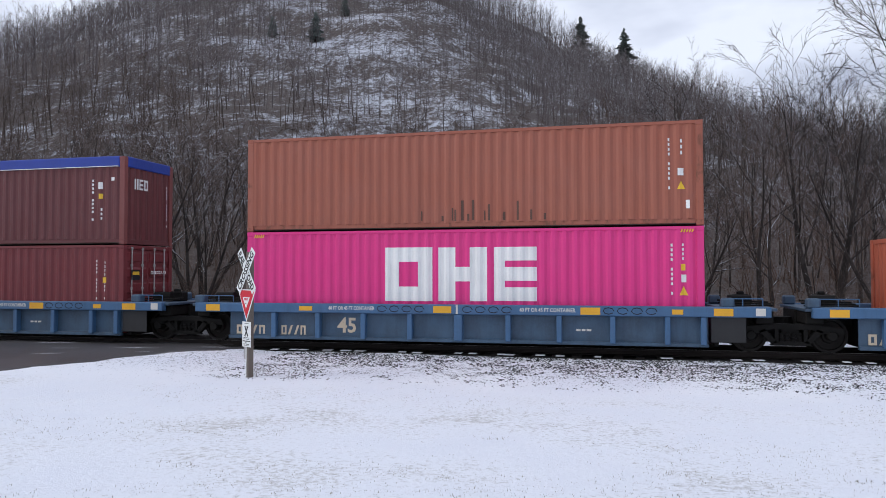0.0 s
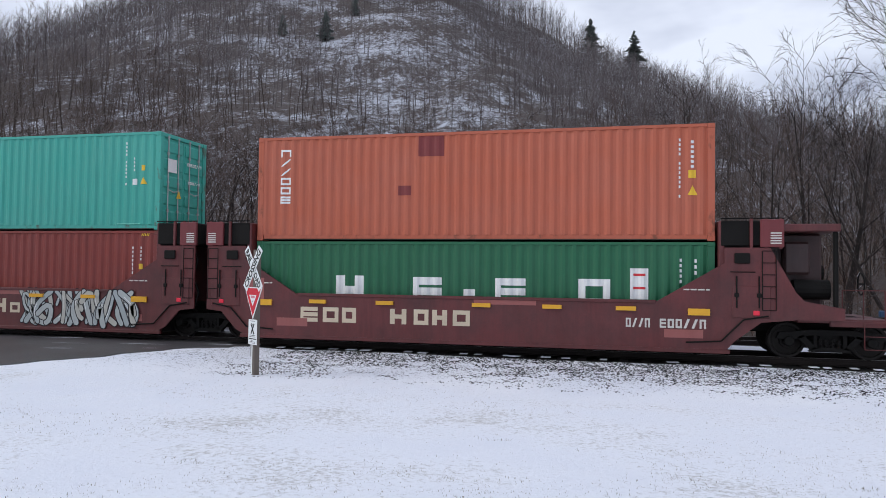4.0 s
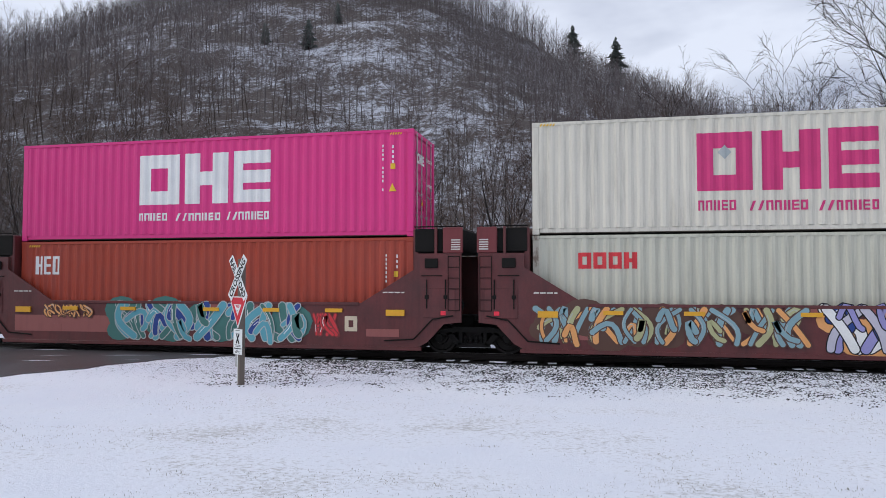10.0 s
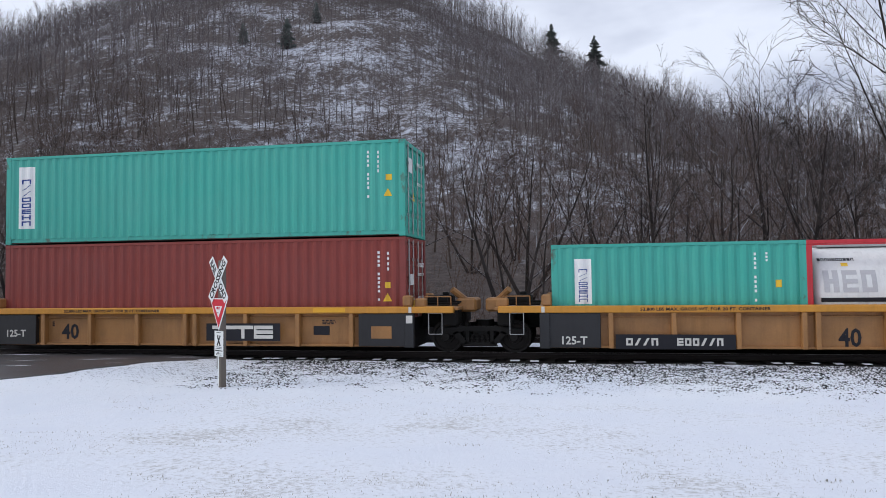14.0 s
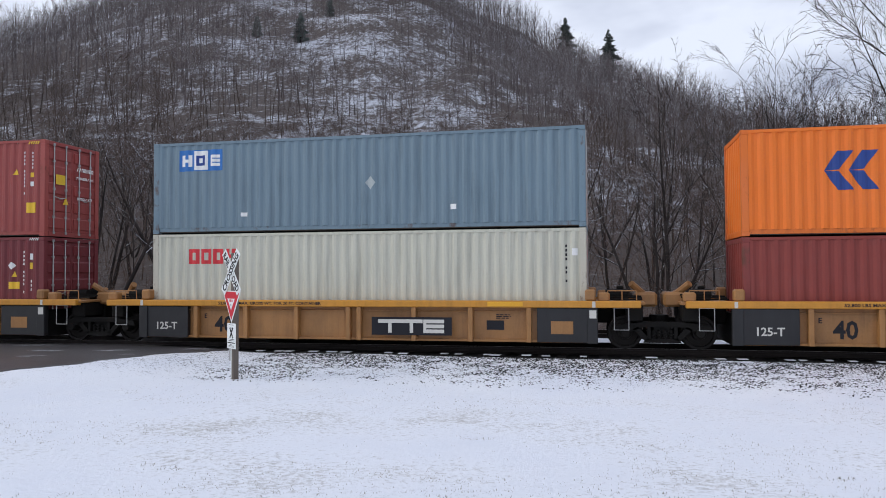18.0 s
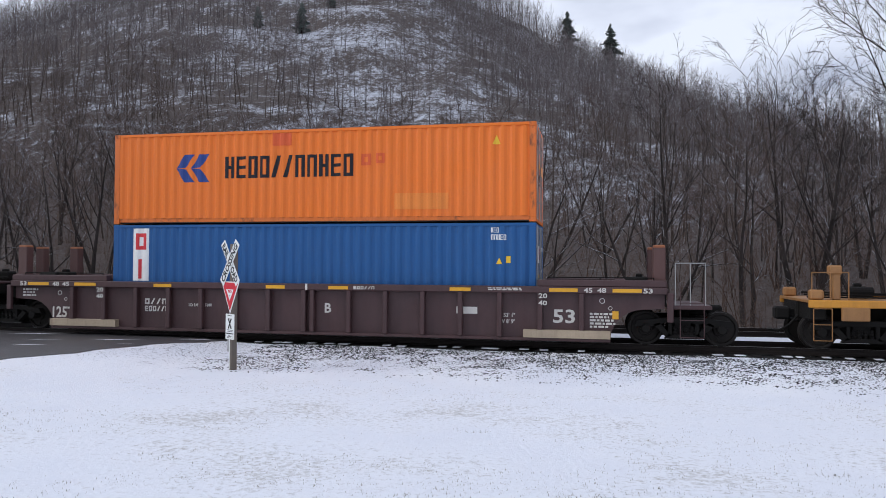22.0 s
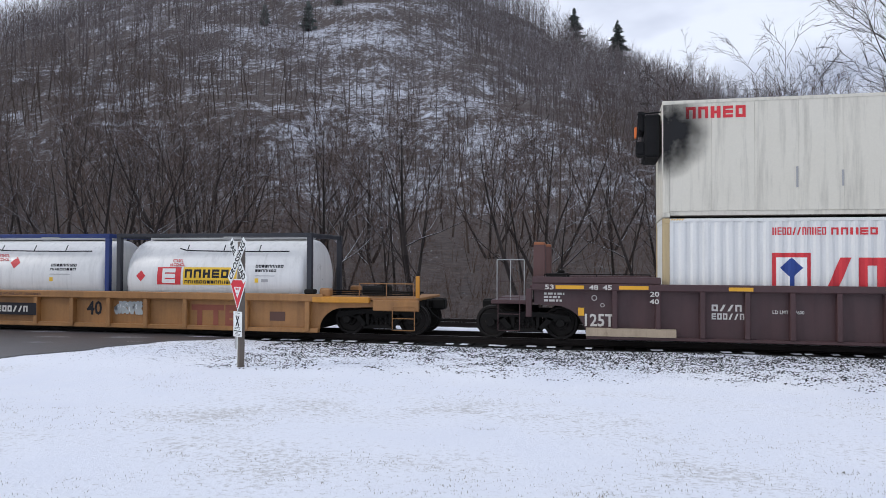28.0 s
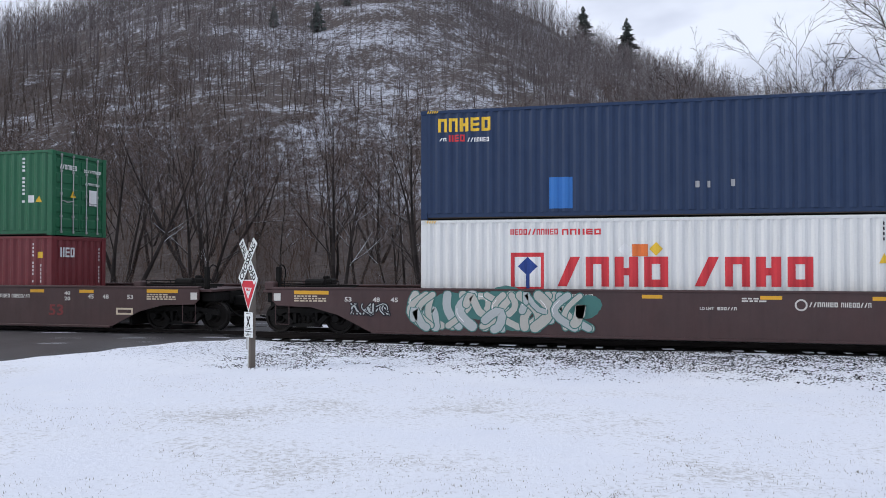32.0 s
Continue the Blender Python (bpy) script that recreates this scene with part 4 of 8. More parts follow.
OFFWHITE = coat("warm_white_paint", (0.66, 0.625, 0.525), grime=0.55, rust=0.12)
CREAM = coat("cream_grey_paint", (0.54, 0.53, 0.43), grime=0.5, rust=0.3)
STEELBLUE = coat("grey_blue_paint", (0.150, 0.222, 0.268), grime=0.5, rust=0.25)
BLUE = coat("bright_blue_paint", (0.001, 0.082, 0.26), fade=0.03, grime=0.2, rust=0.05)
NAVY = coat("navy_paint", (0.004, 0.024, 0.075), fade=0.05, grime=0.2, rust=0.05)
# the same paints where knocks and damp have let rust through: posts and bottom rails
WORN = {m.name: coat("worn_" + m.name, c, grime=0.4, rust=0.8, rust_at=0.55) for m, c in ((STEELBLUE, (0.150, 0.222, 0.268)), (CREAM, (0.50, 0.47, 0.38)), (SALMON, (0.33, 0.095, 0.055)), (TEAL, (0.042, 0.385, 0.305)),
        (OXIDE, (0.22, 0.035, 0.028)), (BRICK, (0.35, 0.060, 0.047)), (CORAL, (0.46, 0.105, 0.05)), (ORANGE, (0.70, 0.15, 0.01)), (MAROON, (0.125, 0.025, 0.027)))}
TARP = plain("blue_tarpaulin", (0.01, 0.04, 0.30), 0.5, vary=0.2, scale=4, bump=0.4)


def scorch(box):
    """Soot on the paint and the burnt cooling unit that hangs out of the end wall."""
    rng = random.Random(8)
    fill = colour("soot_haze", soot_haze)
    b = Build().add([(0.02, -0.006, 0.9), (1.75, 0.004, 0.9), (1.75, 0.004, HIGH - 0.1), (0.02, -0.006, HIGH - 0.1)], [(0, 1, 2, 3)])
    part("scorch_mark", b, fill, box, "black soot burnt into the white paint")
    burnt = plain("burnt_steel", (0.015, 0.015, 0.016), 0.8, 0.2, vary=0.5, scale=5, bump=0.6)
    b = Build().box(-0.42, -0.02, 0.22, 1.9, 1.55, 2.62, 0.05).box(-0.62, -0.40, 0.25, 0.8, 1.60, 1.95, 0.05).box(-0.55, -0.40, 0.30, 1.2, 2.2, 2.72, 0.04)
    b.tube((-0.60, 0.2, 2.62), (-0.02, 0.2, 2.66), 0.02, n=6)
    b.tube((-0.62, 0.24, 1.75), (-0.55, 0.24, 2.7), 0.018, n=6)
    part("cooling_unit", b, burnt, box, "burnt black cooling unit")
    part("cooling_unit_lamp", Build().box(-0.66, -0.60, 0.3, 0.5, 2.05, 2.32, 0.01), ink("O"), box)


def soot_haze():
    """A soot stain with a ragged rim: clear paint shows where the soot ends."""
    m, nt, b = nodes_of("soot_stain")
    tc = nt.nodes.new("ShaderNodeTexCoord")
    mp = nt.nodes.new("ShaderNodeMapping")
    mp.inputs["Location"].default_value, mp.inputs["Scale"].default_value = (0.05, 0, -1.62), (0.72, 1, 0.78)
    gr = nt.nodes.new("ShaderNodeTexGradient")
    gr.gradient_type = "SPHERICAL"
    nt.links.new(tc.outputs["Object"], mp.inputs["Vector"])
    nt.links.new(mp.outputs["Vector"], gr.inputs["Vector"])
    add = nt.nodes.new("ShaderNodeMath")
    add.operation = "MULTIPLY"
    nt.links.new(gr.outputs["Fac"], add.inputs[0])
    nt.links.new(ramp_node(nt, noise_node(nt, 2.5, 4), 0.2, 0.7, (0.55, 0.55, 0.55, 1), (1.5, 1.5, 1.5, 1)), add.inputs[1])
    nt.links.new(ramp_node(nt, add.outputs[0], 0.10, 0.75), b.inputs["Alpha"])
    b.inputs["Base Color"].default_value = (0.014, 0.014, 0.015, 1)
    b.inputs["Roughness"].default_value = 0.95
    return m



box = container(-10.05, FLOOR_Z, HIGH, PINK, "magenta container with white lettering shapes, in a blue well car", "doors")
mark(box, "ring", "W", 4.05, 1.00, 5.35, 2.43)
mark(box, "bars2", "W", 5.52, 1.01, 6.82, 2.42)
mark(box, "bars3", "W", 7.00, 1.02, 8.11, 2.42)
mark(box, "code", "W", 11.39, 1.20, 11.47, 2.51)
mark(box, "code", "W", 11.66, 2.06, 11.73, 2.51)
mark(box, "block", "Y", 11.64, 1.80, 11.75, 1.96)
mark(box, "block", "W", 11.65, 1.51, 11.77, 1.70)
mark(box, "tri", "Y", 11.60, 1.19, 11.81, 1.42)
mark(box, "haz", "Y", 0.21, 2.73, 0.52, 2.82)
mark(box, "haz", "Y", 11.64, 2.74, 11.96, 2.82)

box = container(-10.05, FLOOR_Z + HIGH, STD, SALMON, "faded red-brown container with rust streaks, stacked on a magenta one", "doors")
for x, top in ((5.6, 0.34), (5.95, 0.50), (6.3, 0.38), (6.85, 0.62), (7.25, 0.42), (7.6, 0.70), (7.95, 0.46), (8.3, 0.36)):
    mark(box, "block", "S", x, 0.20, x + 0.055, top)
mark(box, "code", "W", 11.35, 0.89, 11.42, 2.21)
mark(box, "code", "W", 11.64, 1.75, 11.72, 2.19)
mark(box, "block", "W", 11.59, 1.23, 11.73, 1.41)
mark(box, "tri", "Y", 11.57, 0.89, 11.77, 1.09)
mark(box, "block", "W", 11.78, 0.41, 11.87, 0.62)
mark(box, "block", "S", 5.88, 0.21, 5.92, 0.54)
mark(box, "block", "S", 6.13, 0.21, 6.20, 0.74)
mark(box, "block", "S", 6.42, 0.22, 6.48, 0.75)
mark(box, "block", "S", 6.74, 0.21, 6.78, 0.46)
mark(box, "block", "S", 5.04, 0.22, 5.08, 0.47)
mark(box, "block", "S", 7.24, 0.22, 7.29, 0.39)

box = container(-26.20, FLOOR_Z, STD, WINE, "wine red container with a lighthouse panel, in a blue well car", "doors")
mark(box, "panel", "K", 0.57, 1.75, 1.82, 2.33)
mark(box, "block", "Y", 1.13, 2.04, 1.76, 2.26)
mark(box, "block", "W", 0.62, 1.81, 0.74, 2.26)
mark(box, "word6", "W", 0.76, 1.79, 1.76, 1.98)
mark(box, "code", "W", 11.24, 0.98, 11.32, 2.19)
mark(box, "code", "W", 11.53, 0.98, 11.59, 2.15)
mark(box, "block", "Y", 11.47, 1.47, 11.61, 1.63)
end_mark(box, "panel", "K", 0.35, 1.55, 0.75, 1.85)
end_mark(box, "block", "Y", 0.40, 1.70, 0.72, 1.80, 0.016)
end_mark(box, "word8", "W", 1.3, 1.72, 2.1, 1.82)

box = container(-26.20, FLOOR_Z + STD, STD, MAROON, "dark maroon open-top container under a blue tarpaulin", "wall", posts=coat("worn_maroon_paint", (0.20, 0.05, 0.045), rust=0.5))
mark(box, "vword3", "W", 0.68, 0.74, 0.94, 1.92)
mark(box, "block", "W", 0.34, 1.36, 0.42, 1.52)
mark(box, "code", "W", 11.07, 0.70, 11.15, 1.97)
mark(box, "code", "W", 11.37, 0.73, 11.44, 1.12)
mark(box, "block", "W", 11.30, 1.64, 11.43, 1.84)
mark(box, "block", "Y", 11.32, 1.35, 11.44, 1.50)
mark(box, "block", "W", 11.72, 1.88, 11.85, 1.98)
part("tarpaulin", Build().box(0.17, LONG - 0.17, -0.012, WIDE + 0.012, STD - 0.30, STD + 0.015, 0.03).box(LONG - 0.15, LONG + 0.012, 0.17, WIDE - 0.17, STD - 0.30, STD + 0.015, 0.02), TARP, box, "blue tarpaulin roof")
part("tarpaulin_rope", Build().tube((0.2, -0.02, STD - 0.29), (LONG - 0.2, -0.02, STD - 0.29), 0.012, n=5), ink("W"), box)
end_mark(box, "word3", "W", 0.45, 1.66, 1.15, 1.98)
end_mark(box, "code", "W", 2.05, 0.6, 2.12, 1.95)

box = container(-45.87, FLOOR_Z, STD, GREEN, "deep green container with white lettering shapes, in a brown well car", "doors")
mark(box, "bars2", "W", 2.39, 0.88, 3.18, 1.66)
mark(box, "bars3", "W", 4.57, 0.89, 5.36, 1.64)
mark(box, "block", "W", 5.95, 1.17, 6.26, 1.34)
mark(box, "bars3", "W", 6.79, 0.95, 7.58, 1.64)
mark(box, "ring", "W", 8.92, 0.98, 9.71, 1.65)
mark(box, "panel", "W", 10.19, 1.16, 10.63, 1.93)
mark(box, "block", "R", 10.27, 1.74, 10.56, 1.80)
mark(box, "block", "R", 10.27, 1.41, 10.56, 1.47)
mark(box, "code", "W", 11.35, 1.58, 11.44, 2.23)
mark(box, "code", "W", 11.70, 1.79, 11.79, 2.23)

box = container(-45.87, FLOOR_Z + STD, HIGH, CORAL, "coral container with white upright lettering and dark patches", "doors")
mark(box, "vword6", "W", 0.68, 0.97, 0.99, 2.54)
mark(box, "block", "D", 4.68, 2.26, 5.38, 2.80)
mark(box, "block", "D", 4.13, 1.22, 4.48, 1.48)
mark(box, "code", "W", 11.33, 1.07, 11.40, 2.58)
mark(box, "code", "W", 11.60, 1.80, 11.73, 2.53)
mark(box, "block", "Y", 11.57, 1.55, 11.75, 1.75)
mark(box, "tri", "Y", 11.55, 1.13, 11.79, 1.37)
end_mark(box, "word7", "W", 1.35, 2.1, 2.15, 2.22)
end_mark(box, "word8", "W", 1.35, 1.85, 2.15, 1.93)
end_mark(box, "word6", "W", 1.4, 1.2, 2.1, 1.28)
end_mark(box, "block", "W", 0.45, 1.6, 0.85, 1.9)
end_mark(box, "tri", "Y", 0.75, 1.0, 1.0, 1.25)

box = container(-61.20, FLOOR_Z, HIGH, OXIDE, "red oxide container behind the graffiti of its well car", "doors")
mark(box, "vword6", "W", 0.65, 1.27, 0.97, 2.55)
mark(box, "code", "W", 11.30, 1.62, 11.37, 2.47)
mark(box, "code", "W", 11.58, 2.02, 11.64, 2.47)
mark(box, "block", "Y", 11.54, 1.76, 11.67, 1.92)
mark(box, "haz", "Y", 0.14, 2.75, 0.47, 2.82)
mark(box, "haz", "Y", 11.61, 2.73, 11.89, 2.81)

box = container(-61.20, FLOOR_Z + HIGH, HIGH, TEAL, "teal container with a white name panel and pale touched-up patches", "doors")
mark(box, "panel", "W", 0.53, 0.35, 1.04, 2.64)
mark(box, "vword8", "B", 0.66, 0.41, 0.93, 2.18)
mark(box, "tri", "B", 0.66, 2.30, 0.92, 2.58)
mark(box, "block", "L", 3.13, 0.20, 3.64, 0.84)
mark(box, "block", "L", 4.20, 0.64, 4.63, 1.11)
mark(box, "code", "W", 11.01, 1.32, 11.08, 2.64)
mark(box, "code", "W", 11.29, 1.74, 11.35, 2.19)
mark(box, "block", "Y", 11.56, 1.75, 11.67, 1.91)
mark(box, "tri", "Y", 11.52, 1.35, 11.73, 1.56)
mark(box, "block", "W", 11.26, 1.33, 11.41, 1.51)
mark(box, "block", "L", 4.43, 0.04, 5.35, 0.17)
mark(box, "block", "L", 5.96, 0.05, 6.76, 0.18)
mark(box, "block", "L", 10.77, 0.05, 11.55, 0.17)
mark(box, "haz", "Y", 0.14, 2.75, 0.43, 2.81)
end_mark(box, "block", "W", 0.35, 1.75, 0.80, 2.15)
end_mark(box, "word8", "W", 1.35, 2.05, 2.15, 2.15)
end_mark(box, "tri", "Y", 0.80, 1.0, 1.05, 1.25)
end_mark(box, "word6", "W", 1.4, 1.5, 2.1, 1.58)

box = container(-76.70, FLOOR_Z, HIGH, WHITE, "white container with red lettering shapes, in a brown well car", "doors")
mark(box, "panel", "R", 2.61, 1.09, 3.58, 2.00)
mark(box, "block", "W", 2.73, 1.05, 3.46, 1.89)
mark(box, "diam", "B", 2.81, 1.33, 3.38, 1.89)
mark(box, "word4", "R", 3.83, 1.21, 6.91, 2.01)
mark(box, "word4", "R", 7.47, 1.26, 10.53, 2.04)
mark(box, "word11", "R", 2.59, 2.37, 5.09, 2.53)
mark(box, "tri", "Y", 10.97, 2.03, 11.22, 2.26)
mark(box, "block", "O", 6.08, 2.04, 6.44, 2.31)
mark(box, "diam", "W", 5.71, 1.68, 6.03, 2.06)
mark(box, "diam", "Y", 6.07, 1.72, 6.39, 2.06)
mark(box, "block", "K", 11.32, 2.08, 11.41, 2.57)

box = container(-76.70, FLOOR_Z + HIGH, HIGH, ORANGE, "orange container with black lettering and a blue emblem", "doors")
mark(box, "arrows", "B", 1.76, 0.87, 3.53, 2.17)
mark(box, "word11", "K", 4.06, 1.07, 10.40, 1.95)
mark(box, "tri", "Y", 10.93, 2.09, 11.16, 2.32)
mark(box, "block", "Y", 11.52, 2.04, 11.72, 2.30)
mark(box, "word5", "K", 10.52, 2.67, 10.88, 2.77)
mark(box, "word9", "K", 10.97, 2.65, 11.73, 2.75)
end_mark(box, "word10", "K", 0.25, 2.05, 1.05, 2.18)
end_mark(box, "word8", "K", 1.35, 2.05, 2.1, 2.14)
end_mark(box, "tri", "Y", 0.8, 1.45, 1.02, 1.70)
end_mark(box, "block", "S", 0.75, 1.0, 1.05, 1.3)
end_mark(box, "block", "N", 1.4, 1.35, 2.1, 1.6)

box = container(-92.20, FLOOR_Z, HIGH, CREAM, "grey-white stained container with a red name, in a painted well car", "doors")
mark(box, "rings4", "R", 1.15, 2.04, 2.65, 2.45)
mark(box, "word4", "K", 10.97, 2.42, 11.30, 2.52)
mark(box, "word6", "K", 11.37, 2.41, 11.73, 2.51)
mark(box, "word4", "K", 11.31, 2.29, 11.62, 2.37)
mark(box, "block", "W", 11.38, 1.95, 11.49, 2.12)
mark(box, "block", "Y", 11.65, 1.95, 11.78, 2.12)

box = container(-92.20, FLOOR_Z + HIGH, HIGH, OFFWHITE, "white container with large magenta lettering shapes", "doors")
mark(box, "ring", "M", 4.04, 1.02, 5.33, 2.45)
mark(box, "bars2", "M", 5.54, 1.01, 6.85, 2.45)
mark(box, "bars3", "M", 7.03, 1.01, 8.12, 2.46)
mark(box, "word5", "M", 4.06, 0.54, 4.97, 0.79)
mark(box, "word7", "M", 5.24, 0.52, 6.59, 0.76)
mark(box, "word7", "M", 6.79, 0.49, 8.13, 0.73)
mark(box, "diam", "G", 4.53, 1.79, 4.85, 2.14)
mark(box, "diam", "G", 9.46, 1.52, 9.74, 1.82)
mark(box, "tri", "Y", 11.00, 2.12, 11.22, 2.34)
mark(box, "code", "K", 11.37, 1.28, 11.45, 2.55)
mark(box, "code", "K", 11.65, 2.13, 11.73, 2.54)
mark(box, "block", "Y", 11.62, 1.91, 11.75, 2.07)
mark(box, "block", "Y", 11.26, 0.54, 11.55, 0.87)
mark(box, "haz", "Y", 0.19, 2.79, 0.60, 2.85)
mark(box, "haz", "Y", 11.59, 2.81, 12.00, 2.89)
end_mark(box, "ring", "M", 0.35, 2.02, 0.60, 2.30)
end_mark(box, "bars2", "M", 0.64, 2.02, 0.86, 2.30)
end_mark(box, "bars3", "M", 0.90, 2.02, 1.12, 2.30)
end_mark(box, "word8", "M", 1.4, 2.2, 2.1, 2.3)
end_mark(box, "tri", "Y", 0.8, 0.9, 1.0, 1.1)
end_mark(box, "word7", "M", 1.4, 1.5, 2.1, 1.58)

box = container(-107.55, FLOOR_Z, HIGH, SCARLET, "orange-red container with a white name, in a brown well car", "doors")
mark(box, "word3", "W", 0.50, 1.92, 1.38, 2.46)
mark(box, "code", "W", 11.40, 1.69, 11.46, 2.50)
mark(box, "code", "W", 11.70, 2.07, 11.76, 2.49)
mark(box, "block", "Y", 11.65, 1.84, 11.76, 1.99)
mark(box, "haz", "Y", 0.26, 2.73, 0.66, 2.80)

box = container(-107.55, FLOOR_Z + HIGH, HIGH, PINK, "magenta container with white lettering, on an orange-red one", "doors")
mark(box, "ring", "W", 3.94, 1.01, 5.25, 2.45)
mark(box, "bars2", "W", 5.41, 1.01, 6.76, 2.46)
mark(box, "bars3", "W", 6.94, 1.02, 8.06, 2.48)
mark(box, "word5", "W", 3.94, 0.55, 4.89, 0.77)
mark(box, "word7", "W", 5.13, 0.53, 6.58, 0.75)
mark(box, "word7", "W", 6.72, 0.53, 8.07, 0.76)
mark(box, "code", "W", 11.31, 1.23, 11.37, 2.53)
mark(box, "code", "W", 11.58, 1.98, 11.66, 2.52)
mark(box, "block", "Y", 11.55, 1.82, 11.68, 1.97)
mark(box, "tri", "Y", 11.50, 1.22, 11.71, 1.44)
mark(box, "haz", "Y", 11.53, 2.75, 11.88, 2.81)
end_mark(box, "ring", "W", 0.35, 2.02, 0.60, 2.30)
end_mark(box, "bars2", "W", 0.64, 2.02, 0.86, 2.30)
end_mark(box, "bars3", "W", 0.90, 2.02, 1.12, 2.30)
end_mark(box, "word8", "W", 1.4, 2.2, 2.1, 2.3)
end_mark(box, "tri", "Y", 0.8, 0.9, 1.0, 1.1)
end_mark(box, "word7", "W", 1.4, 1.5, 2.1, 1.58)

box = container(-127.20, FLOOR_Z, STD, TEAL, "short teal container with a white name panel, beside a tank", "doors", long=SHORT)
mark(box, "panel", "W", 0.58, 1.08, 1.00, 2.22)
mark(box, "vword8", "B", 0.68, 1.11, 0.90, 1.96)
mark(box, "code", "W", 4.85, 1.12, 4.93, 2.35)
mark(box, "code", "W", 5.12, 2.09, 5.19, 2.34)
mark(box, "block", "Y", 5.35, 1.46, 5.48, 1.64)

box = container(-143.20, FLOOR_Z, HIGH, OXIDE, "red oxide container without a name, in a yellow well car", "doors")
mark(box, "code", "W", 11.39, 1.19, 11.49, 2.56)
mark(box, "code", "W", 11.66, 2.00, 11.74, 2.55)
mark(box, "block", "Y", 11.62, 1.53, 11.76, 1.69)
mark(box, "tri", "Y", 11.56, 1.18, 11.80, 1.40)
end_mark(box, "word7", "W", 1.35, 2.1, 2.15, 2.22)
end_mark(box, "word8", "W", 1.35, 1.85, 2.15, 1.93)
end_mark(box, "word6", "W", 1.4, 1.2, 2.1, 1.28)
end_mark(box, "block", "W", 0.45, 1.6, 0.85, 1.9)
end_mark(box, "tri", "Y", 0.75, 1.0, 1.0, 1.25)

box = container(-143.20, FLOOR_Z + HIGH, STD, TEAL, "teal container with ribbed doors, on a red oxide one", "doors")
mark(box, "code", "W", 11.12, 1.04, 11.21, 2.36)
mark(box, "code", "W", 11.41, 1.72, 11.48, 2.35)
mark(box, "block", "Y", 11.66, 1.50, 11.83, 1.66)
mark(box, "tri", "Y", 11.60, 1.07, 11.83, 1.29)
mark(box, "panel", "W", 0.42, 0.46, 0.95, 2.29)
mark(box, "vword8", "B", 0.53, 0.51, 0.83, 1.92)
end_mark(box, "block", "W", 0.35, 1.75, 0.80, 2.15)
end_mark(box, "word8", "W", 1.35, 2.05, 2.15, 2.15)
end_mark(box, "tri", "Y", 0.80, 1.0, 1.05, 1.25)
end_mark(box, "word6", "W", 1.4, 1.5, 2.1, 1.58)

box = container(-159.00, FLOOR_Z, STD, OXIDE, "red oxide container beneath an orange one", "doors")
mark(box, "code", "W", 11.31, 1.28, 11.38, 2.61)
mark(box, "code", "W", 11.56, 1.98, 11.63, 2.61)
mark(box, "block", "Y", 11.51, 1.67, 11.63, 1.84)

box = container(-159.00, FLOOR_Z + STD, STD, ORANGE, "orange container with black lettering, on a red oxide one", "doors")
mark(box, "arrows", "B", 1.86, 1.07, 3.05, 2.00)
mark(box, "word11", "K", 3.38, 1.17, 7.24, 1.87)
mark(box, "tri", "Y", 11.40, 2.21, 11.58, 2.38)
mark(box, "code", "K", 11.90, 1.77, 11.96, 2.30)
end_mark(box, "word10", "K", 0.25, 2.05, 1.05, 2.18)
end_mark(box, "word8", "K", 1.35, 2.05, 2.1, 2.14)
end_mark(box, "tri", "Y", 0.8, 1.45, 1.02, 1.70)
end_mark(box, "block", "S", 0.75, 1.0, 1.05, 1.3)
end_mark(box, "block", "N", 1.4, 1.35, 2.1, 1.6)

box = container(-174.90, FLOOR_Z, HIGH, CREAM, "cream container with a red name, in a yellow well car", "doors")
end_mark(box, "rings4", "R", 0.40, 2.12, 1.05, 2.36)
end_mark(box, "word9", "T", 1.4, 2.28, 2.1, 2.36)
end_mark(box, "word6", "T", 1.4, 1.6, 1.9, 1.66)
mark(box, "rings4", "R", 1.12, 2.05, 2.62, 2.47)
mark(box, "code", "K", 11.65, 1.51, 11.72, 2.51)
mark(box, "block", "W", 11.83, 2.19, 11.97, 2.37)

box = container(-174.90, FLOOR_Z + HIGH, STD, STEELBLUE, "grey-blue container with a blue and white name panel", "doors")
end_mark(box, "block", "W", 0.35, 1.75, 0.72, 2.15)
end_mark(box, "tri", "L", 0.42, 1.80, 0.66, 2.10, 0.016)
end_mark(box, "word4", "W", 1.5, 2.10, 1.72, 2.18)
end_mark(box, "word6", "W", 1.5, 1.95, 2.05, 2.03)
end_mark(box, "block", "T", 1.8, 1.45, 2.1, 1.55)
end_mark(box, "block", "F", 1.75, 0.6, 2.08, 0.95)
end_mark(box, "block", "T", 0.42, 0.55, 0.62, 0.95)
mark(box, "panel", "Q", 0.81, 1.77, 2.15, 2.37)
mark(box, "block", "W", 1.28, 1.80, 1.69, 2.34)
mark(box, "bars2", "W", 0.89, 1.90, 1.20, 2.23)
mark(box, "ring", "B", 1.34, 1.92, 1.61, 2.21)
mark(box, "bars3", "W", 1.77, 1.90, 2.06, 2.22)
mark(box, "diam", "G", 6.35, 1.11, 6.64, 1.47)
mark(box, "block", "W", 8.69, 0.52, 8.85, 0.66)
mark(box, "block", "W", 2.72, 0.45, 2.91, 0.56)

box = container(-190.70, FLOOR_Z, HIGH, WINE, "wine red container with white stickers, in a yellow well car", "doors")
mark(box, "diam", "W", 10.91, 1.93, 11.21, 2.16)
mark(box, "tri", "Y", 11.08, 1.71, 11.24, 1.88)
mark(box, "block", "Y", 10.95, 1.35, 11.36, 1.56)
mark(box, "code", "W", 11.44, 1.22, 11.51, 2.53)
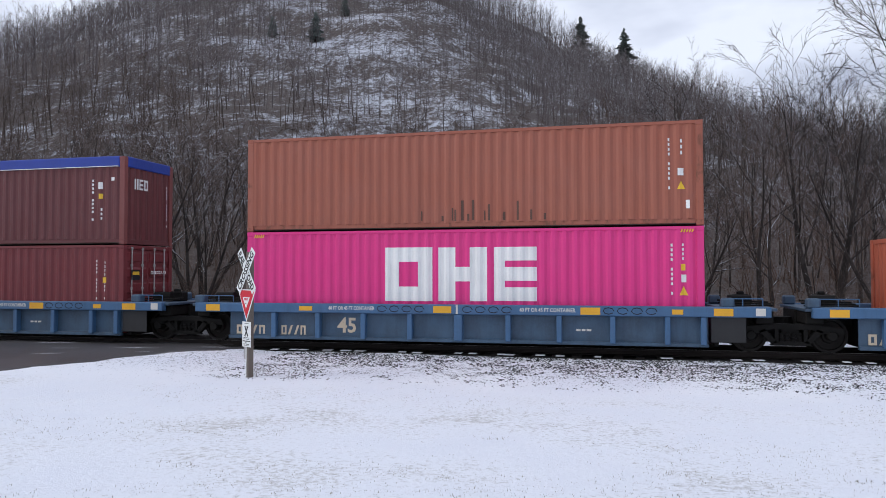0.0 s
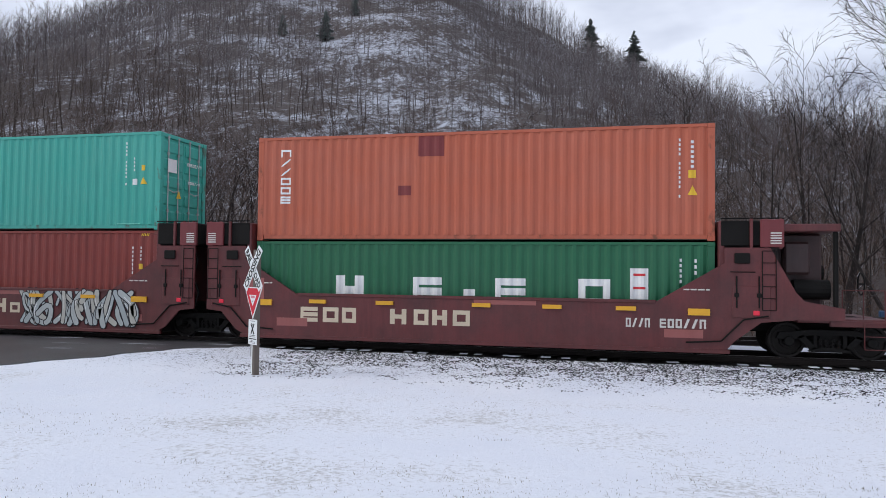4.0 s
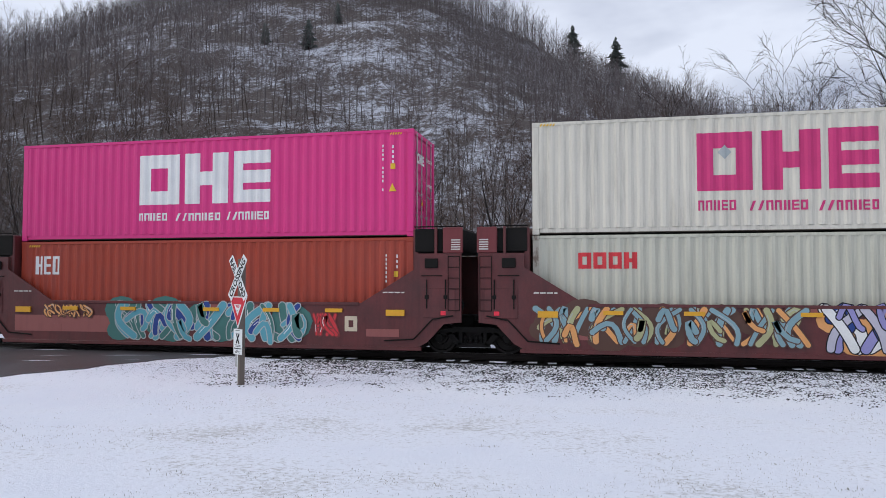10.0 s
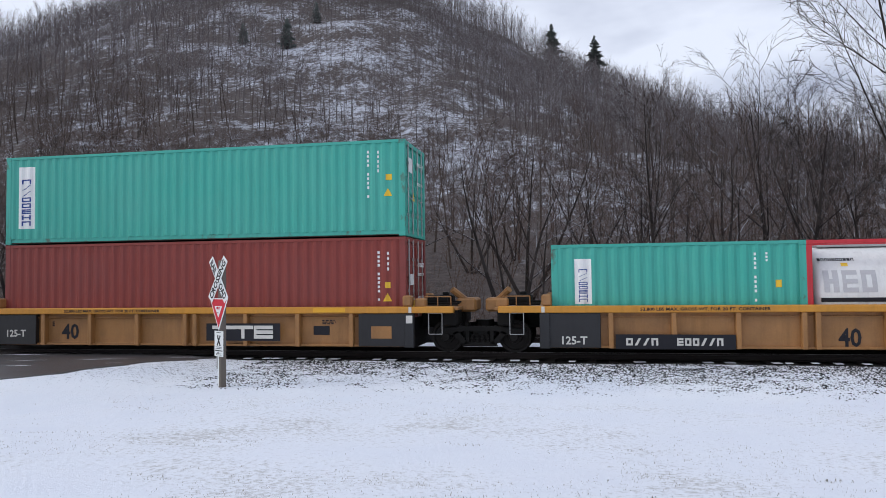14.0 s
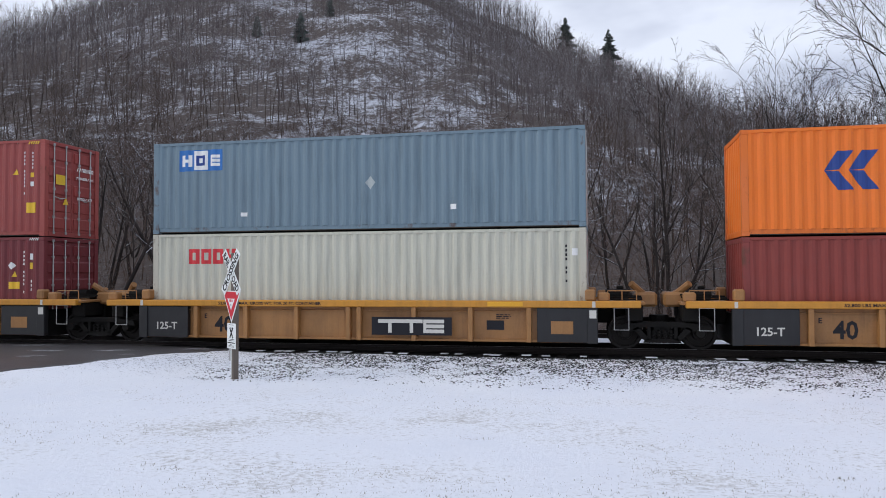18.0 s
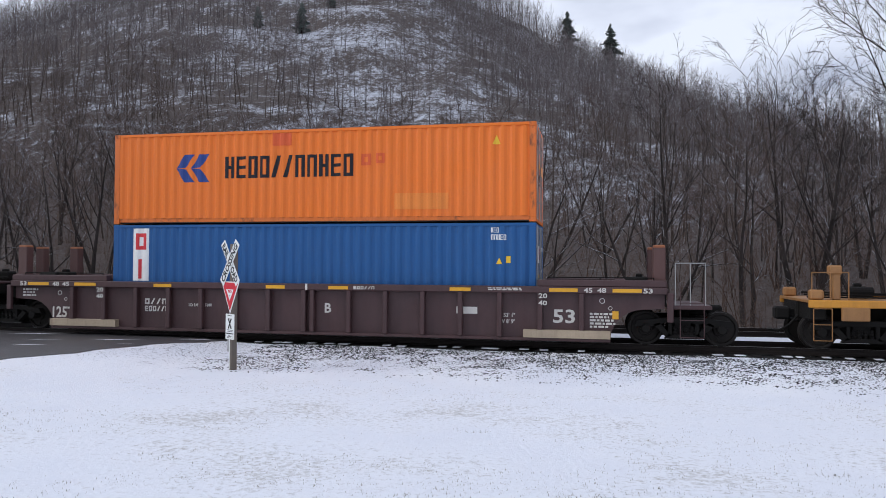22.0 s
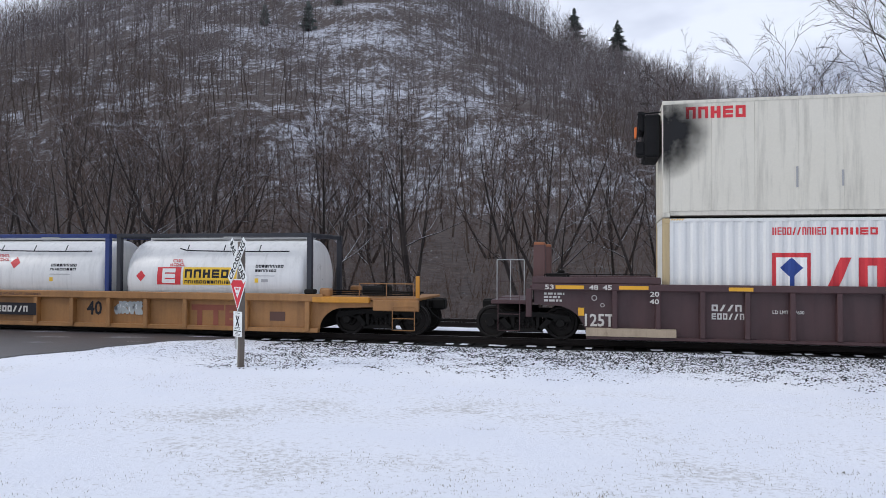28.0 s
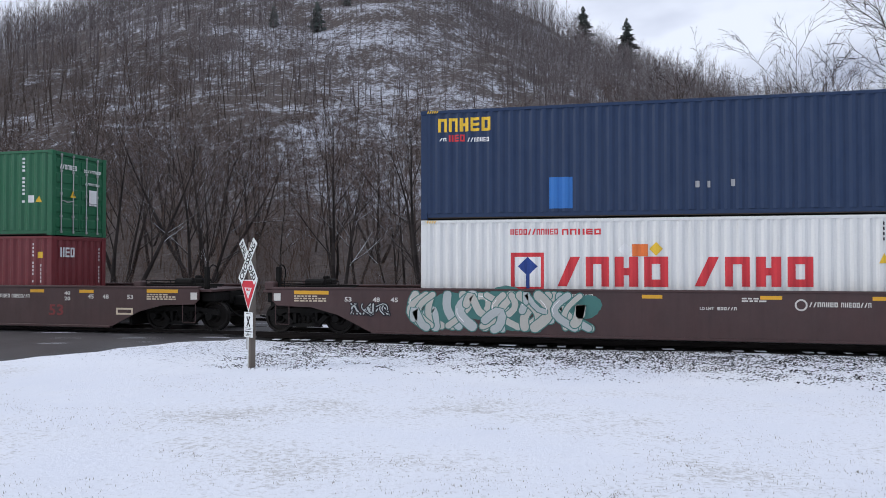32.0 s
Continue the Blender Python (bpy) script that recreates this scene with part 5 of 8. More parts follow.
mark(box, "block", "W", 11.69, 2.22, 11.80, 2.40)
mark(box, "block", "Y", 11.69, 1.94, 11.78, 2.13)
mark(box, "code", "W", 11.71, 1.29, 11.77, 1.66)
mark(box, "haz", "W", 11.68, 2.79, 12.01, 2.87)
mark(box, "vword3", "W", 0.43, 1.33, 1.00, 2.55)

box = container(-190.70, FLOOR_Z + HIGH, HIGH, BRICK, "brick red container with a yellow placard, on a wine red one", "doors")
mark(box, "block", "S", 4.45, 1.27, 5.25, 1.30)
mark(box, "block", "S", 5.0, 1.16, 5.03, 1.40)
mark(box, "block", "S", 5.12, 1.20, 5.15, 1.36)
for x, top in ((2.1, 0.30), (4.2, 0.32), (5.6, 0.34), (9.1, 0.46), (9.3, 0.38), (10.2, 0.34)):
    mark(box, "block", "S", x, 0.20, x + 0.10, top)
mark(box, "tri", "Y", 11.08, 1.86, 11.28, 2.03)
mark(box, "code", "W", 11.43, 1.26, 11.49, 2.59)
mark(box, "code", "W", 11.71, 2.03, 11.77, 2.58)
mark(box, "block", "Y", 11.68, 1.77, 11.79, 1.91)
mark(box, "block", "W", 11.68, 1.50, 11.79, 1.64)
mark(box, "block", "Y", 11.56, 0.70, 11.88, 1.01)
mark(box, "haz", "Y", 11.61, 2.76, 12.00, 2.84)
mark(box, "block", "W", 11.17, 2.82, 11.21, 2.86)
mark(box, "panel", "W", 0.32, 2.20, 0.72, 2.64)
mark(box, "block", "B", 0.35, 2.24, 0.69, 2.61)
mark(box, "slope", "Y", 0.40, 2.32, 0.66, 2.54)
end_mark(box, "word7", "W", 1.35, 2.1, 2.15, 2.22)
end_mark(box, "word8", "W", 1.35, 1.85, 2.15, 1.93)
end_mark(box, "word6", "W", 1.4, 1.2, 2.1, 1.28)
end_mark(box, "block", "Y", 0.45, 1.6, 0.85, 1.9)
end_mark(box, "tri", "Y", 0.75, 1.0, 1.0, 1.25)

box = container(-212.40, FLOOR_Z, HIGH, BLUE, "bright blue container with a white and red name strip", "doors")
end_mark(box, "block", "W", 0.45, 1.85, 1.0, 2.3)
end_mark(box, "word3", "R", 0.72, 1.95, 0.96, 2.24, 0.016)
end_mark(box, "word9", "W", 1.45, 2.18, 2.1, 2.28)
end_mark(box, "word6", "W", 1.45, 1.60, 1.9, 1.66)
end_mark(box, "block", "Y", 0.75, 1.45, 1.0, 1.55)
mark(box, "panel", "W", 0.62, 1.29, 1.13, 2.79)
mark(box, "ring", "R", 0.72, 2.18, 1.06, 2.65)
mark(box, "block", "R", 0.81, 1.35, 0.90, 1.91)
mark(box, "word3", "W", 11.03, 2.64, 11.24, 2.77)
mark(box, "word5", "W", 11.03, 2.45, 11.44, 2.59)
mark(box, "tri", "Y", 11.16, 1.82, 11.33, 1.99)
mark(box, "block", "Y", 11.42, 1.85, 11.54, 2.03)

box = container(-212.40, FLOOR_Z + HIGH, STD, ORANGE, "orange container with patched paint and black lettering", "doors")
mark(box, "arrows", "B", 1.97, 1.18, 3.01, 1.97)
mark(box, "word11", "K", 3.49, 1.27, 7.33, 1.88)
mark(box, "block", "P", 4.92, 2.15, 5.48, 2.58)
mark(box, "block", "J", 8.42, 0.35, 9.90, 0.78)
mark(box, "ring", "P", 7.49, 1.55, 7.77, 1.86)
mark(box, "ring", "P", 7.90, 1.60, 8.14, 1.87)
mark(box, "tri", "Y", 11.06, 2.02, 11.27, 2.27)
end_mark(box, "word10", "K", 0.25, 2.05, 1.05, 2.18)
end_mark(box, "word8", "K", 1.35, 2.05, 2.1, 2.14)
end_mark(box, "tri", "Y", 0.8, 1.45, 1.02, 1.70)
end_mark(box, "block", "S", 0.75, 1.0, 1.05, 1.3)
end_mark(box, "block", "N", 1.4, 1.35, 2.1, 1.6)

box = container(-231.92, FLOOR_Z, STD, GREEN, "deep green container with white lettering, in a brown well car", "wall")
mark(box, "bars2", "W", 2.49, 0.89, 3.29, 1.77)
mark(box, "bars3", "W", 4.69, 0.93, 5.45, 1.77)
mark(box, "bars3", "W", 6.83, 0.96, 7.64, 1.77)
mark(box, "ring", "W", 8.92, 0.99, 9.72, 1.74)
mark(box, "diam", "W", 5.84, 2.00, 6.19, 2.35)
mark(box, "diam", "W", 6.08, 1.72, 6.43, 2.08)
mark(box, "panel", "W", 10.24, 1.30, 10.68, 2.01)
mark(box, "block", "R", 10.31, 1.84, 10.61, 1.89)
mark(box, "block", "R", 10.31, 1.52, 10.62, 1.58)
mark(box, "code", "W", 11.40, 1.34, 11.48, 2.25)
mark(box, "code", "W", 11.70, 1.80, 11.75, 2.25)
mark(box, "block", "Y", 11.66, 1.48, 11.79, 1.66)
end_mark(box, "diam", "W", 0.45, 1.7, 0.85, 2.1)
end_mark(box, "diam", "W", 0.65, 1.4, 1.0, 1.75)

box = container(-231.92, FLOOR_Z + STD, HIGH, BRICK, "brick red container with a small emblem and yellow placard", "doors")
mark(box, "panel", "B", 0.67, 2.35, 1.08, 2.81)
mark(box, "tri", "Y", 0.74, 2.44, 1.01, 2.73)
mark(box, "block", "D", 7.52, 2.90, 8.31, 3.03)
mark(box, "block", "D", 7.48, 0.73, 7.73, 0.95)
mark(box, "block", "D", 11.44, 0.33, 11.72, 0.61)
mark(box, "code", "W", 11.34, 1.36, 11.41, 2.91)
mark(box, "code", "W", 11.62, 2.16, 11.68, 2.63)
mark(box, "tri", "Y", 10.99, 1.96, 11.19, 2.15)
mark(box, "block", "Y", 11.60, 1.84, 11.72, 1.99)
mark(box, "block", "W", 11.60, 1.56, 11.72, 1.72)
mark(box, "block", "Y", 11.50, 0.73, 11.84, 1.08)
mark(box, "haz", "Y", 0.15, 2.90, 0.53, 2.97)
mark(box, "haz", "Y", 11.54, 2.88, 11.95, 2.95)
end_mark(box, "word7", "W", 1.35, 2.1, 2.15, 2.22)
end_mark(box, "word8", "W", 1.35, 1.85, 2.15, 1.93)
end_mark(box, "word6", "W", 1.4, 1.2, 2.1, 1.28)
end_mark(box, "block", "Y", 0.45, 1.6, 0.85, 1.9)
end_mark(box, "tri", "Y", 0.75, 1.0, 1.0, 1.25)

box = container(-251.50, FLOOR_Z, HIGH, WHITE, "white container with red lettering and rusty corner posts", "doors", posts=coat("rusty_cream_paint", (0.50, 0.38, 0.20), rust=0.6))
mark(box, "word11", "R", 2.54, 2.48, 3.75, 2.66)
mark(box, "word5", "R", 3.83, 2.48, 4.88, 2.65)
mark(box, "panel", "R", 2.53, 1.09, 3.39, 2.05)
mark(box, "block", "W", 2.62, 1.16, 3.30, 1.94)
mark(box, "diam", "B", 2.70, 1.44, 3.22, 1.94)
mark(box, "block", "B", 2.92, 1.12, 3.02, 1.75)
mark(box, "word4", "R", 3.69, 1.11, 6.61, 1.94)
mark(box, "word4", "R", 7.01, 1.14, 9.77, 1.94)
mark(box, "code", "K", 11.11, 2.34, 11.17, 2.87)
mark(box, "code", "K", 11.41, 1.34, 11.45, 2.87)
mark(box, "tri", "Y", 11.03, 2.11, 11.25, 2.34)
mark(box, "block", "Y", 11.66, 1.80, 11.78, 1.99)
mark(box, "block", "W", 11.66, 2.18, 11.78, 2.34)
mark(box, "haz", "Y", 0.19, 2.87, 0.51, 2.93)
mark(box, "haz", "Y", 11.70, 2.82, 12.06, 2.90)
end_mark(box, "word7", "T", 1.3, 2.2, 2.1, 2.3)
end_mark(box, "block", "T", 0.4, 1.5, 0.7, 1.8)
end_mark(box, "tri", "Y", 0.8, 0.9, 1.0, 1.1)
end_mark(box, "block", "Y", 1.5, 1.0, 1.7, 1.2)

box = container(-251.50, FLOOR_Z + HIGH, HIGH, OFFWHITE, "white refrigerated container, scorched black at one upper corner", "doors", smooth=True)
mark(box, "word5", "R", 0.56, 2.43, 2.00, 2.72)
mark(box, "word4", "K", 10.79, 2.65, 11.07, 2.74)
mark(box, "word6", "K", 11.11, 2.64, 11.43, 2.73)
mark(box, "word4", "K", 10.79, 2.52, 11.04, 2.59)
mark(box, "tri", "Y", 11.14, 1.82, 11.38, 2.03)
mark(box, "block", "Y", 11.61, 1.82, 11.73, 1.99)
mark(box, "block", "T", 8.80, 0.41, 8.84, 2.04)
mark(box, "block", "T", 8.92, 0.46, 8.98, 1.37)
mark(box, "block", "T", 3.07, 0.70, 3.12, 1.20)
mark(box, "block", "T", 4.07, 0.72, 4.12, 1.10)
mark(box, "block", "T", 11.63, 0.44, 11.68, 1.30)
mark(box, "block", "T", 9.63, 0.40, 9.67, 0.84)
end_mark(box, "word7", "T", 1.3, 2.2, 2.1, 2.3)
end_mark(box, "block", "T", 0.4, 1.5, 0.7, 1.8)
end_mark(box, "tri", "Y", 0.8, 0.9, 1.0, 1.1)
end_mark(box, "block", "Y", 1.5, 1.0, 1.7, 1.2)
scorch(box)

box = container(-294.50, FLOOR_Z, HIGH, WHITE, "white container with red lettering, in a brown well car with graffiti", "doors")
end_mark(box, "panel", "R", 0.30, 2.0, 0.58, 2.42)
end_mark(box, "diam", "K", 0.72, 1.95, 1.0, 2.4)
end_mark(box, "block", "Y", 0.75, 1.70, 1.0, 1.88)
end_mark(box, "block", "P", 0.75, 1.30, 1.0, 1.62)
end_mark(box, "block", "T", 0.40, 1.10, 0.58, 1.48)
end_mark(box, "tri", "Y", 1.42, 1.95, 1.62, 2.2)
end_mark(box, "word7", "T", 1.42, 2.35, 2.1, 2.43)
mark(box, "word11", "R", 2.39, 2.49, 3.63, 2.64)
mark(box, "word5", "R", 3.71, 2.48, 4.72, 2.63)
mark(box, "panel", "R", 2.40, 1.06, 3.25, 2.03)
mark(box, "block", "W", 2.50, 1.15, 3.17, 1.92)
mark(box, "diam", "B", 2.58, 1.43, 3.09, 1.92)
mark(box, "block", "B", 2.79, 1.11, 2.88, 1.72)
mark(box, "word4", "R", 3.59, 1.17, 6.44, 1.92)
mark(box, "word4", "R", 6.92, 1.19, 9.73, 1.91)
mark(box, "diam", "W", 5.09, 1.93, 5.44, 2.27)
mark(box, "block", "O", 5.44, 1.93, 5.82, 2.23)
mark(box, "diam", "Y", 5.85, 1.94, 6.18, 2.28)
mark(box, "code", "K", 11.07, 2.28, 11.13, 2.77)
mark(box, "code", "K", 11.64, 1.42, 11.69, 2.76)
mark(box, "tri", "Y", 10.99, 1.75, 11.22, 1.99)
mark(box, "block", "Y", 11.33, 1.74, 11.44, 1.92)
mark(box, "haz", "Y", 0.08, 2.81, 0.42, 2.89)
mark(box, "haz", "Y", 11.64, 2.83, 12.04, 2.89)

box = container(-294.50, FLOOR_Z + HIGH, HIGH, NAVY, "navy container with a yellow name and a bright blue patch", "doors")
end_mark(box, "panel", "R", 0.38, 1.62, 0.62, 2.02)
end_mark(box, "tri", "Y", 0.80, 1.62, 1.02, 1.86)
end_mark(box, "word8", "W", 1.45, 2.05, 2.10, 2.15)
end_mark(box, "word4", "W", 1.45, 1.90, 1.75, 2.0)
end_mark(box, "word6", "W", 1.5, 1.55, 1.95, 1.61)
end_mark(box, "word6", "W", 1.5, 1.35, 1.9, 1.41)
end_mark(box, "block", "T", 1.85, 0.95, 2.05, 1.25)
end_mark(box, "tri", "Y", 1.38, 0.55, 1.58, 0.75)
mark(box, "word5", "Y", 0.47, 2.31, 1.93, 2.67)
mark(box, "word2", "W", 0.50, 2.07, 0.71, 2.16)
mark(box, "word3", "R", 0.76, 2.05, 1.21, 2.23)
mark(box, "word7", "W", 1.26, 2.03, 1.85, 2.14)
mark(box, "block", "Q", 3.39, 0.24, 3.98, 1.04)
mark(box, "code", "W", 11.33, 1.30, 11.39, 2.63)
mark(box, "code", "W", 11.61, 2.19, 11.67, 2.62)
mark(box, "block", "Y", 11.58, 1.93, 11.70, 2.09)
mark(box, "block", "W", 11.58, 1.65, 11.69, 1.84)
mark(box, "tri", "Y", 11.52, 1.33, 11.73, 1.52)
mark(box, "block", "T", 6.95, 0.70, 7.05, 0.86)
mark(box, "block", "T", 7.23, 0.69, 7.30, 0.85)
mark(box, "block", "T", 7.77, 0.71, 7.87, 0.88)
mark(box, "haz", "Y", 0.17, 2.82, 0.48, 2.89)
mark(box, "haz", "Y", 11.56, 2.84, 11.90, 2.91)

box = container(-318.20, FLOOR_Z, STD, WINE, "wine red container with a white name on its end", "wall")
mark(box, "code", "W", 11.46, 1.18, 11.56, 2.42)
mark(box, "block", "Y", 11.68, 1.92, 11.88, 2.11)
mark(box, "code", "W", 11.75, 1.18, 11.83, 1.78)
end_mark(box, "word3", "W", 0.35, 1.95, 1.0, 2.25)
end_mark(box, "code", "W", 2.05, 0.9, 2.12, 2.3)

box = container(-318.20, FLOOR_Z + STD, STD, GREEN, "green container with ribbed doors, on a wine red one", "doors")
mark(box, "code", "W", 11.08, 1.00, 11.21, 2.42)
mark(box, "tri", "Y", 11.60, 1.01, 11.80, 1.20)
mark(box, "block", "W", 11.34, 1.00, 11.54, 1.22)
end_mark(box, "word7", "W", 0.3, 2.05, 1.05, 2.2)
end_mark(box, "word9", "W", 1.35, 2.05, 2.15, 2.15)
end_mark(box, "block", "W", 1.6, 1.0, 1.95, 1.5)
end_mark(box, "tri", "Y", 0.75, 1.2, 1.0, 1.42)
end_mark(box, "word7", "W", 1.4, 1.65, 2.1, 1.73)


# ---------------------------------------------------------------- tank containers


def ink_on_tank(t, kind, k, x0, z0, x1, z1, r=1.165, zc=1.27):
    for m in spell(kind, x0, z0, x1, z1):
        ink_one(t, m[0], k, *m[1:], r, zc)


def ink_one(t, kind, k, x0, z0, x1, z1, r, zc):
    """A mark wrapped on the barrel of a tank."""
    b = Build()
    for poly in shapes_of(kind, x0, z0, x1, z1):
        q = clip(poly, min(p[0] for p in poly), max(p[0] for p in poly))
        zs = sorted(p[1] for p in q)
        if len(q) == 4 and kind not in ("diam", "tri", "arrows"):
            xa, xb = min(p[0] for p in q), max(p[0] for p in q)
            n = max(1, int((zs[-1] - zs[0]) / 0.12))
            for i in range(n):
                za, zb = zs[0] + (zs[-1] - zs[0]) * i / n, zs[0] + (zs[-1] - zs[0]) * (i + 1) / n
                ya, yb = (WIDE / 2 - math.sqrt(max(0.01, (r + 0.006) ** 2 - (zz - zc) ** 2)) for zz in (za, zb))
                b.add([(xa, ya, za), (xb, ya, za), (xb, yb, zb), (xa, yb, zb)], [(0, 1, 2, 3)])
        else:
            b.add([(px, WIDE / 2 - math.sqrt(max(0.01, (r + 0.006) ** 2 - (pz - zc) ** 2)), pz) for px, pz in q], [tuple(range(len(q)))])
    return tiny(part(MARK_NAMES.get(kind, "lettering_shape"), b, ink(k), t), kind)


def tank_words(t, text, k, x, z, width, r=1.165, zc=1.27):
    """Small red words on the barrel."""
    y = WIDE / 2 - math.sqrt((r + 0.012) ** 2 - (z - 0.02 - zc) ** 2)
    return writing(text, x, y, z, 0.085, ink(k), t, width=width)


TANK_WHITE = coat("tank_cladding", (0.72, 0.72, 0.70), grime=0.30, rust=0.05, rough=0.35)


def tank(u, frame_mat, label):
    """A short tank container: barrel with domed ends, hoops, manway and walkway in an open frame."""
    L, H = SHORT, STD
    t = thing("tank_container", pose(0, 0, 0), label, "tank container", "tank containers on the train")
    t["tall"], t["long"] = H, L
    r, zc, yc = 1.165, 1.27, WIDE / 2
    prof = [(0.02, 0.16), (0.6, 0.17), (0.95, 0.20), (1.08, 0.26), (1.14, 0.33), (r, 0.44), (r, L - 0.44), (1.14, L - 0.33), (1.08, L - 0.26), (0.95, L - 0.20), (0.6, L - 0.17), (0.02, L - 0.16)]
    part("barrel", Build().lathe((0, yc, zc), prof, "x", 48), TANK_WHITE, t, smooth=True)
    for x in (1.4, 2.7, 3.4, 4.6):
        part("hoop", Build().lathe((x, yc, zc), [(r, -0.03), (r + 0.003, -0.03), (r + 0.003, 0.03), (r, 0.03)], "x", 48), TANK_WHITE, t)
    for x in (0.0, L - 0.14):
        for y in (0.0, WIDE - 0.14):
            part("corner_post", Build().box(x, x + 0.14, y, y + 0.14, 0.118, H - 0.118, 0.01), frame_mat, t)
            part("corner_brace", Build().tube((x + 0.07, y + 0.07, 0.75), (x + 0.07, yc - 0.2 if y < 1 else yc + 0.2, 0.12), 0.05, n=6), frame_mat, t)
        part("end_rail", Build().box(x, x + 0.12, 0.14, WIDE - 0.14, H - 0.13, H - 0.01, 0.01), frame_mat, t)
        part("end_rail", Build().box(x, x + 0.12, 0.14, WIDE - 0.14, 0.01, 0.13, 0.01), frame_mat, t)
        for k in range(2):
            part("end_plate", Build().prism([(0.14, 0.13), (0.75, 0.13), (0.14, 0.9)] if k == 0 else [(WIDE - 0.14, 0.13), (WIDE - 0.75, 0.13), (WIDE - 0.14, 0.9)], x + 0.04, x + 0.07, "x"), frame_mat, t)
    cm = casting(frame_mat)
    for i in (0, 1):
        for j in (0, 1):
            for k in (0, 1):
                o = new("corner_casting", cm)
                o.parent = t
                o.matrix_basis = Matrix.Translation((L * i, WIDE * j, H * k)) @ Matrix.Diagonal((1 - 2 * i, 1 - 2 * j, 1 - 2 * k, 1)) @ Matrix.Translation((-0.003, -0.003, 0.002))
    for y in (0.01, WIDE - 0.11):
        part("top_rail", Build().box(0.14, L - 0.14, y, y + 0.10, H - 0.10, H - 0.01, 0.01), frame_mat, t)
        part("bottom_rail", Build().box(0.14, L - 0.14, y, y + 0.10, 0.02, 0.16, 0.01), frame_mat, t)
    part("walkway", Build().box(0.5, L - 0.5, yc - 0.3, yc + 0.3, H - 0.16, H - 0.10, 0.01), ROD_STEEL, t)
    part("manway", Build().tube((L / 2, yc, H - 0.3), (L / 2, yc, H - 0.05), 0.25, n=16), ROD_STEEL, t)
    drain = Build()
    pts = [(1.9, 0.28, 2.16), (2.15, 0.24, 2.10), (3.2, 0.23, 2.08), (4.3, 0.23, 2.07), (5.3, 0.24, 2.08)]
    for a, c in zip(pts, pts[1:]):
        drain.tube(a, c, 0.018, n=5)
    for x in (2.15, 3.3, 4.4):
        drain.tube((x, 0.34, 2.26), (x, 0.23, 2.08), 0.014, n=5)
    part("drain_pipe", drain, ink("K"), t)
    return on_train(t, u, FACE_Y, FLOOR_Z)


tk = tank(-121.16, coat("red_frame_paint", (0.55, 0.02, 0.03)), "white tank container in a red frame, in a yellow well car")
ink_on_tank(tk, "word3", "H", 0.40, 1.33, 1.65, 1.85)
ink_on_tank(tk, "word8", "H", 2.02, 1.33, 5.4, 1.85)
ink_on_tank(tk, "block", "R", 2.05, 1.33, 2.3, 1.50)
ink_on_tank(tk, "block", "R", 5.05, 1.33, 5.2, 1.55)
ink_on_tank(tk, "block", "K", 0.32, 1.10, 4.35, 1.20)
ink_on_tank(tk, "diam", "R", 2.4, 1.80, 2.72, 2.10)
ink_on_tank(tk, "word9", "V", 2.75, 1.88, 3.25, 1.94)
ink_on_tank(tk, "word10", "K", 0.35, 2.08, 1.18, 2.15)
ink_on_tank(tk, "block", "Y", 0.85, 1.95, 1.0, 2.03)
ink_on_tank(tk, "word6", "K", 4.7, 1.15, 5.3, 1.24)
tk = tank(-266.80, coat("black_frame_paint", (0.02, 0.022, 0.03)), "white tank container with an orange name panel in a black frame")
ink_on_tank(tk, "block", "R", 1.30, 1.12, 2.05, 1.62)
ink_on_tank(tk, "bars3", "W", 1.46, 1.16, 1.88, 1.58, 1.169)
ink_on_tank(tk, "panel", "Y", 2.12, 1.12, 3.80, 1.62)
ink_on_tank(tk, "word5", "K", 2.18, 1.32, 3.60, 1.56, 1.169)
ink_on_tank(tk, "word13", "K", 2.18, 1.16, 3.70, 1.25, 1.169)
ink_on_tank(tk, "diam", "R", 0.62, 1.20, 0.92, 1.52)
tank_words(tk, "ETHYL", "R", 1.76, 1.76, 0.32)
tank_words(tk, "ALCOHOL", "R", 1.68, 1.65, 0.48)
ink_on_tank(tk, "word9", "K", 4.35, 1.62, 5.2, 1.70)
ink_on_tank(tk, "word7", "K", 4.35, 1.50, 5.0, 1.57)
ink_on_tank(tk, "block", "Y", 4.35, 1.20, 4.46, 1.32)
ink_on_tank(tk, "block", "T", 4.55, 1.22, 4.75, 1.30)
ink_on_tank(tk, "block", "T", 4.35, 1.38, 4.95, 1.40)
tk = tank(-273.10, coat("blue_frame_paint", (0.008, 0.03, 0.16)), "white tank container in a blue frame with a blue name strip")
ink_on_tank(tk, "panel", "B", 0.55, 1.05, 0.88, 2.05)
ink_on_tank(tk, "vword5", "W", 0.62, 1.10, 0.80, 2.00, 1.169)
ink_on_tank(tk, "diam", "R", 2.55, 1.55, 2.9, 1.90)
tank_words(tk, "ETHYL", "R", 2.08, 1.90, 0.36)
tank_words(tk, "ALCOHOL", "R", 2.0, 1.78, 0.50)
ink_on_tank(tk, "word9", "K", 4.0, 1.62, 4.9, 1.70)
ink_on_tank(tk, "word8", "K", 4.0, 1.50, 4.9, 1.57)
ink_on_tank(tk, "block", "Y", 4.0, 1.18, 4.12, 1.30)
ink_on_tank(tk, "block", "T", 4.0, 1.38, 4.7, 1.40)


# ---------------------------------------------------------------- well cars
MID_Y = FACE_Y + WIDE / 2
HALF = 1.50                # half the width of a car
WHEEL_R = 0.42

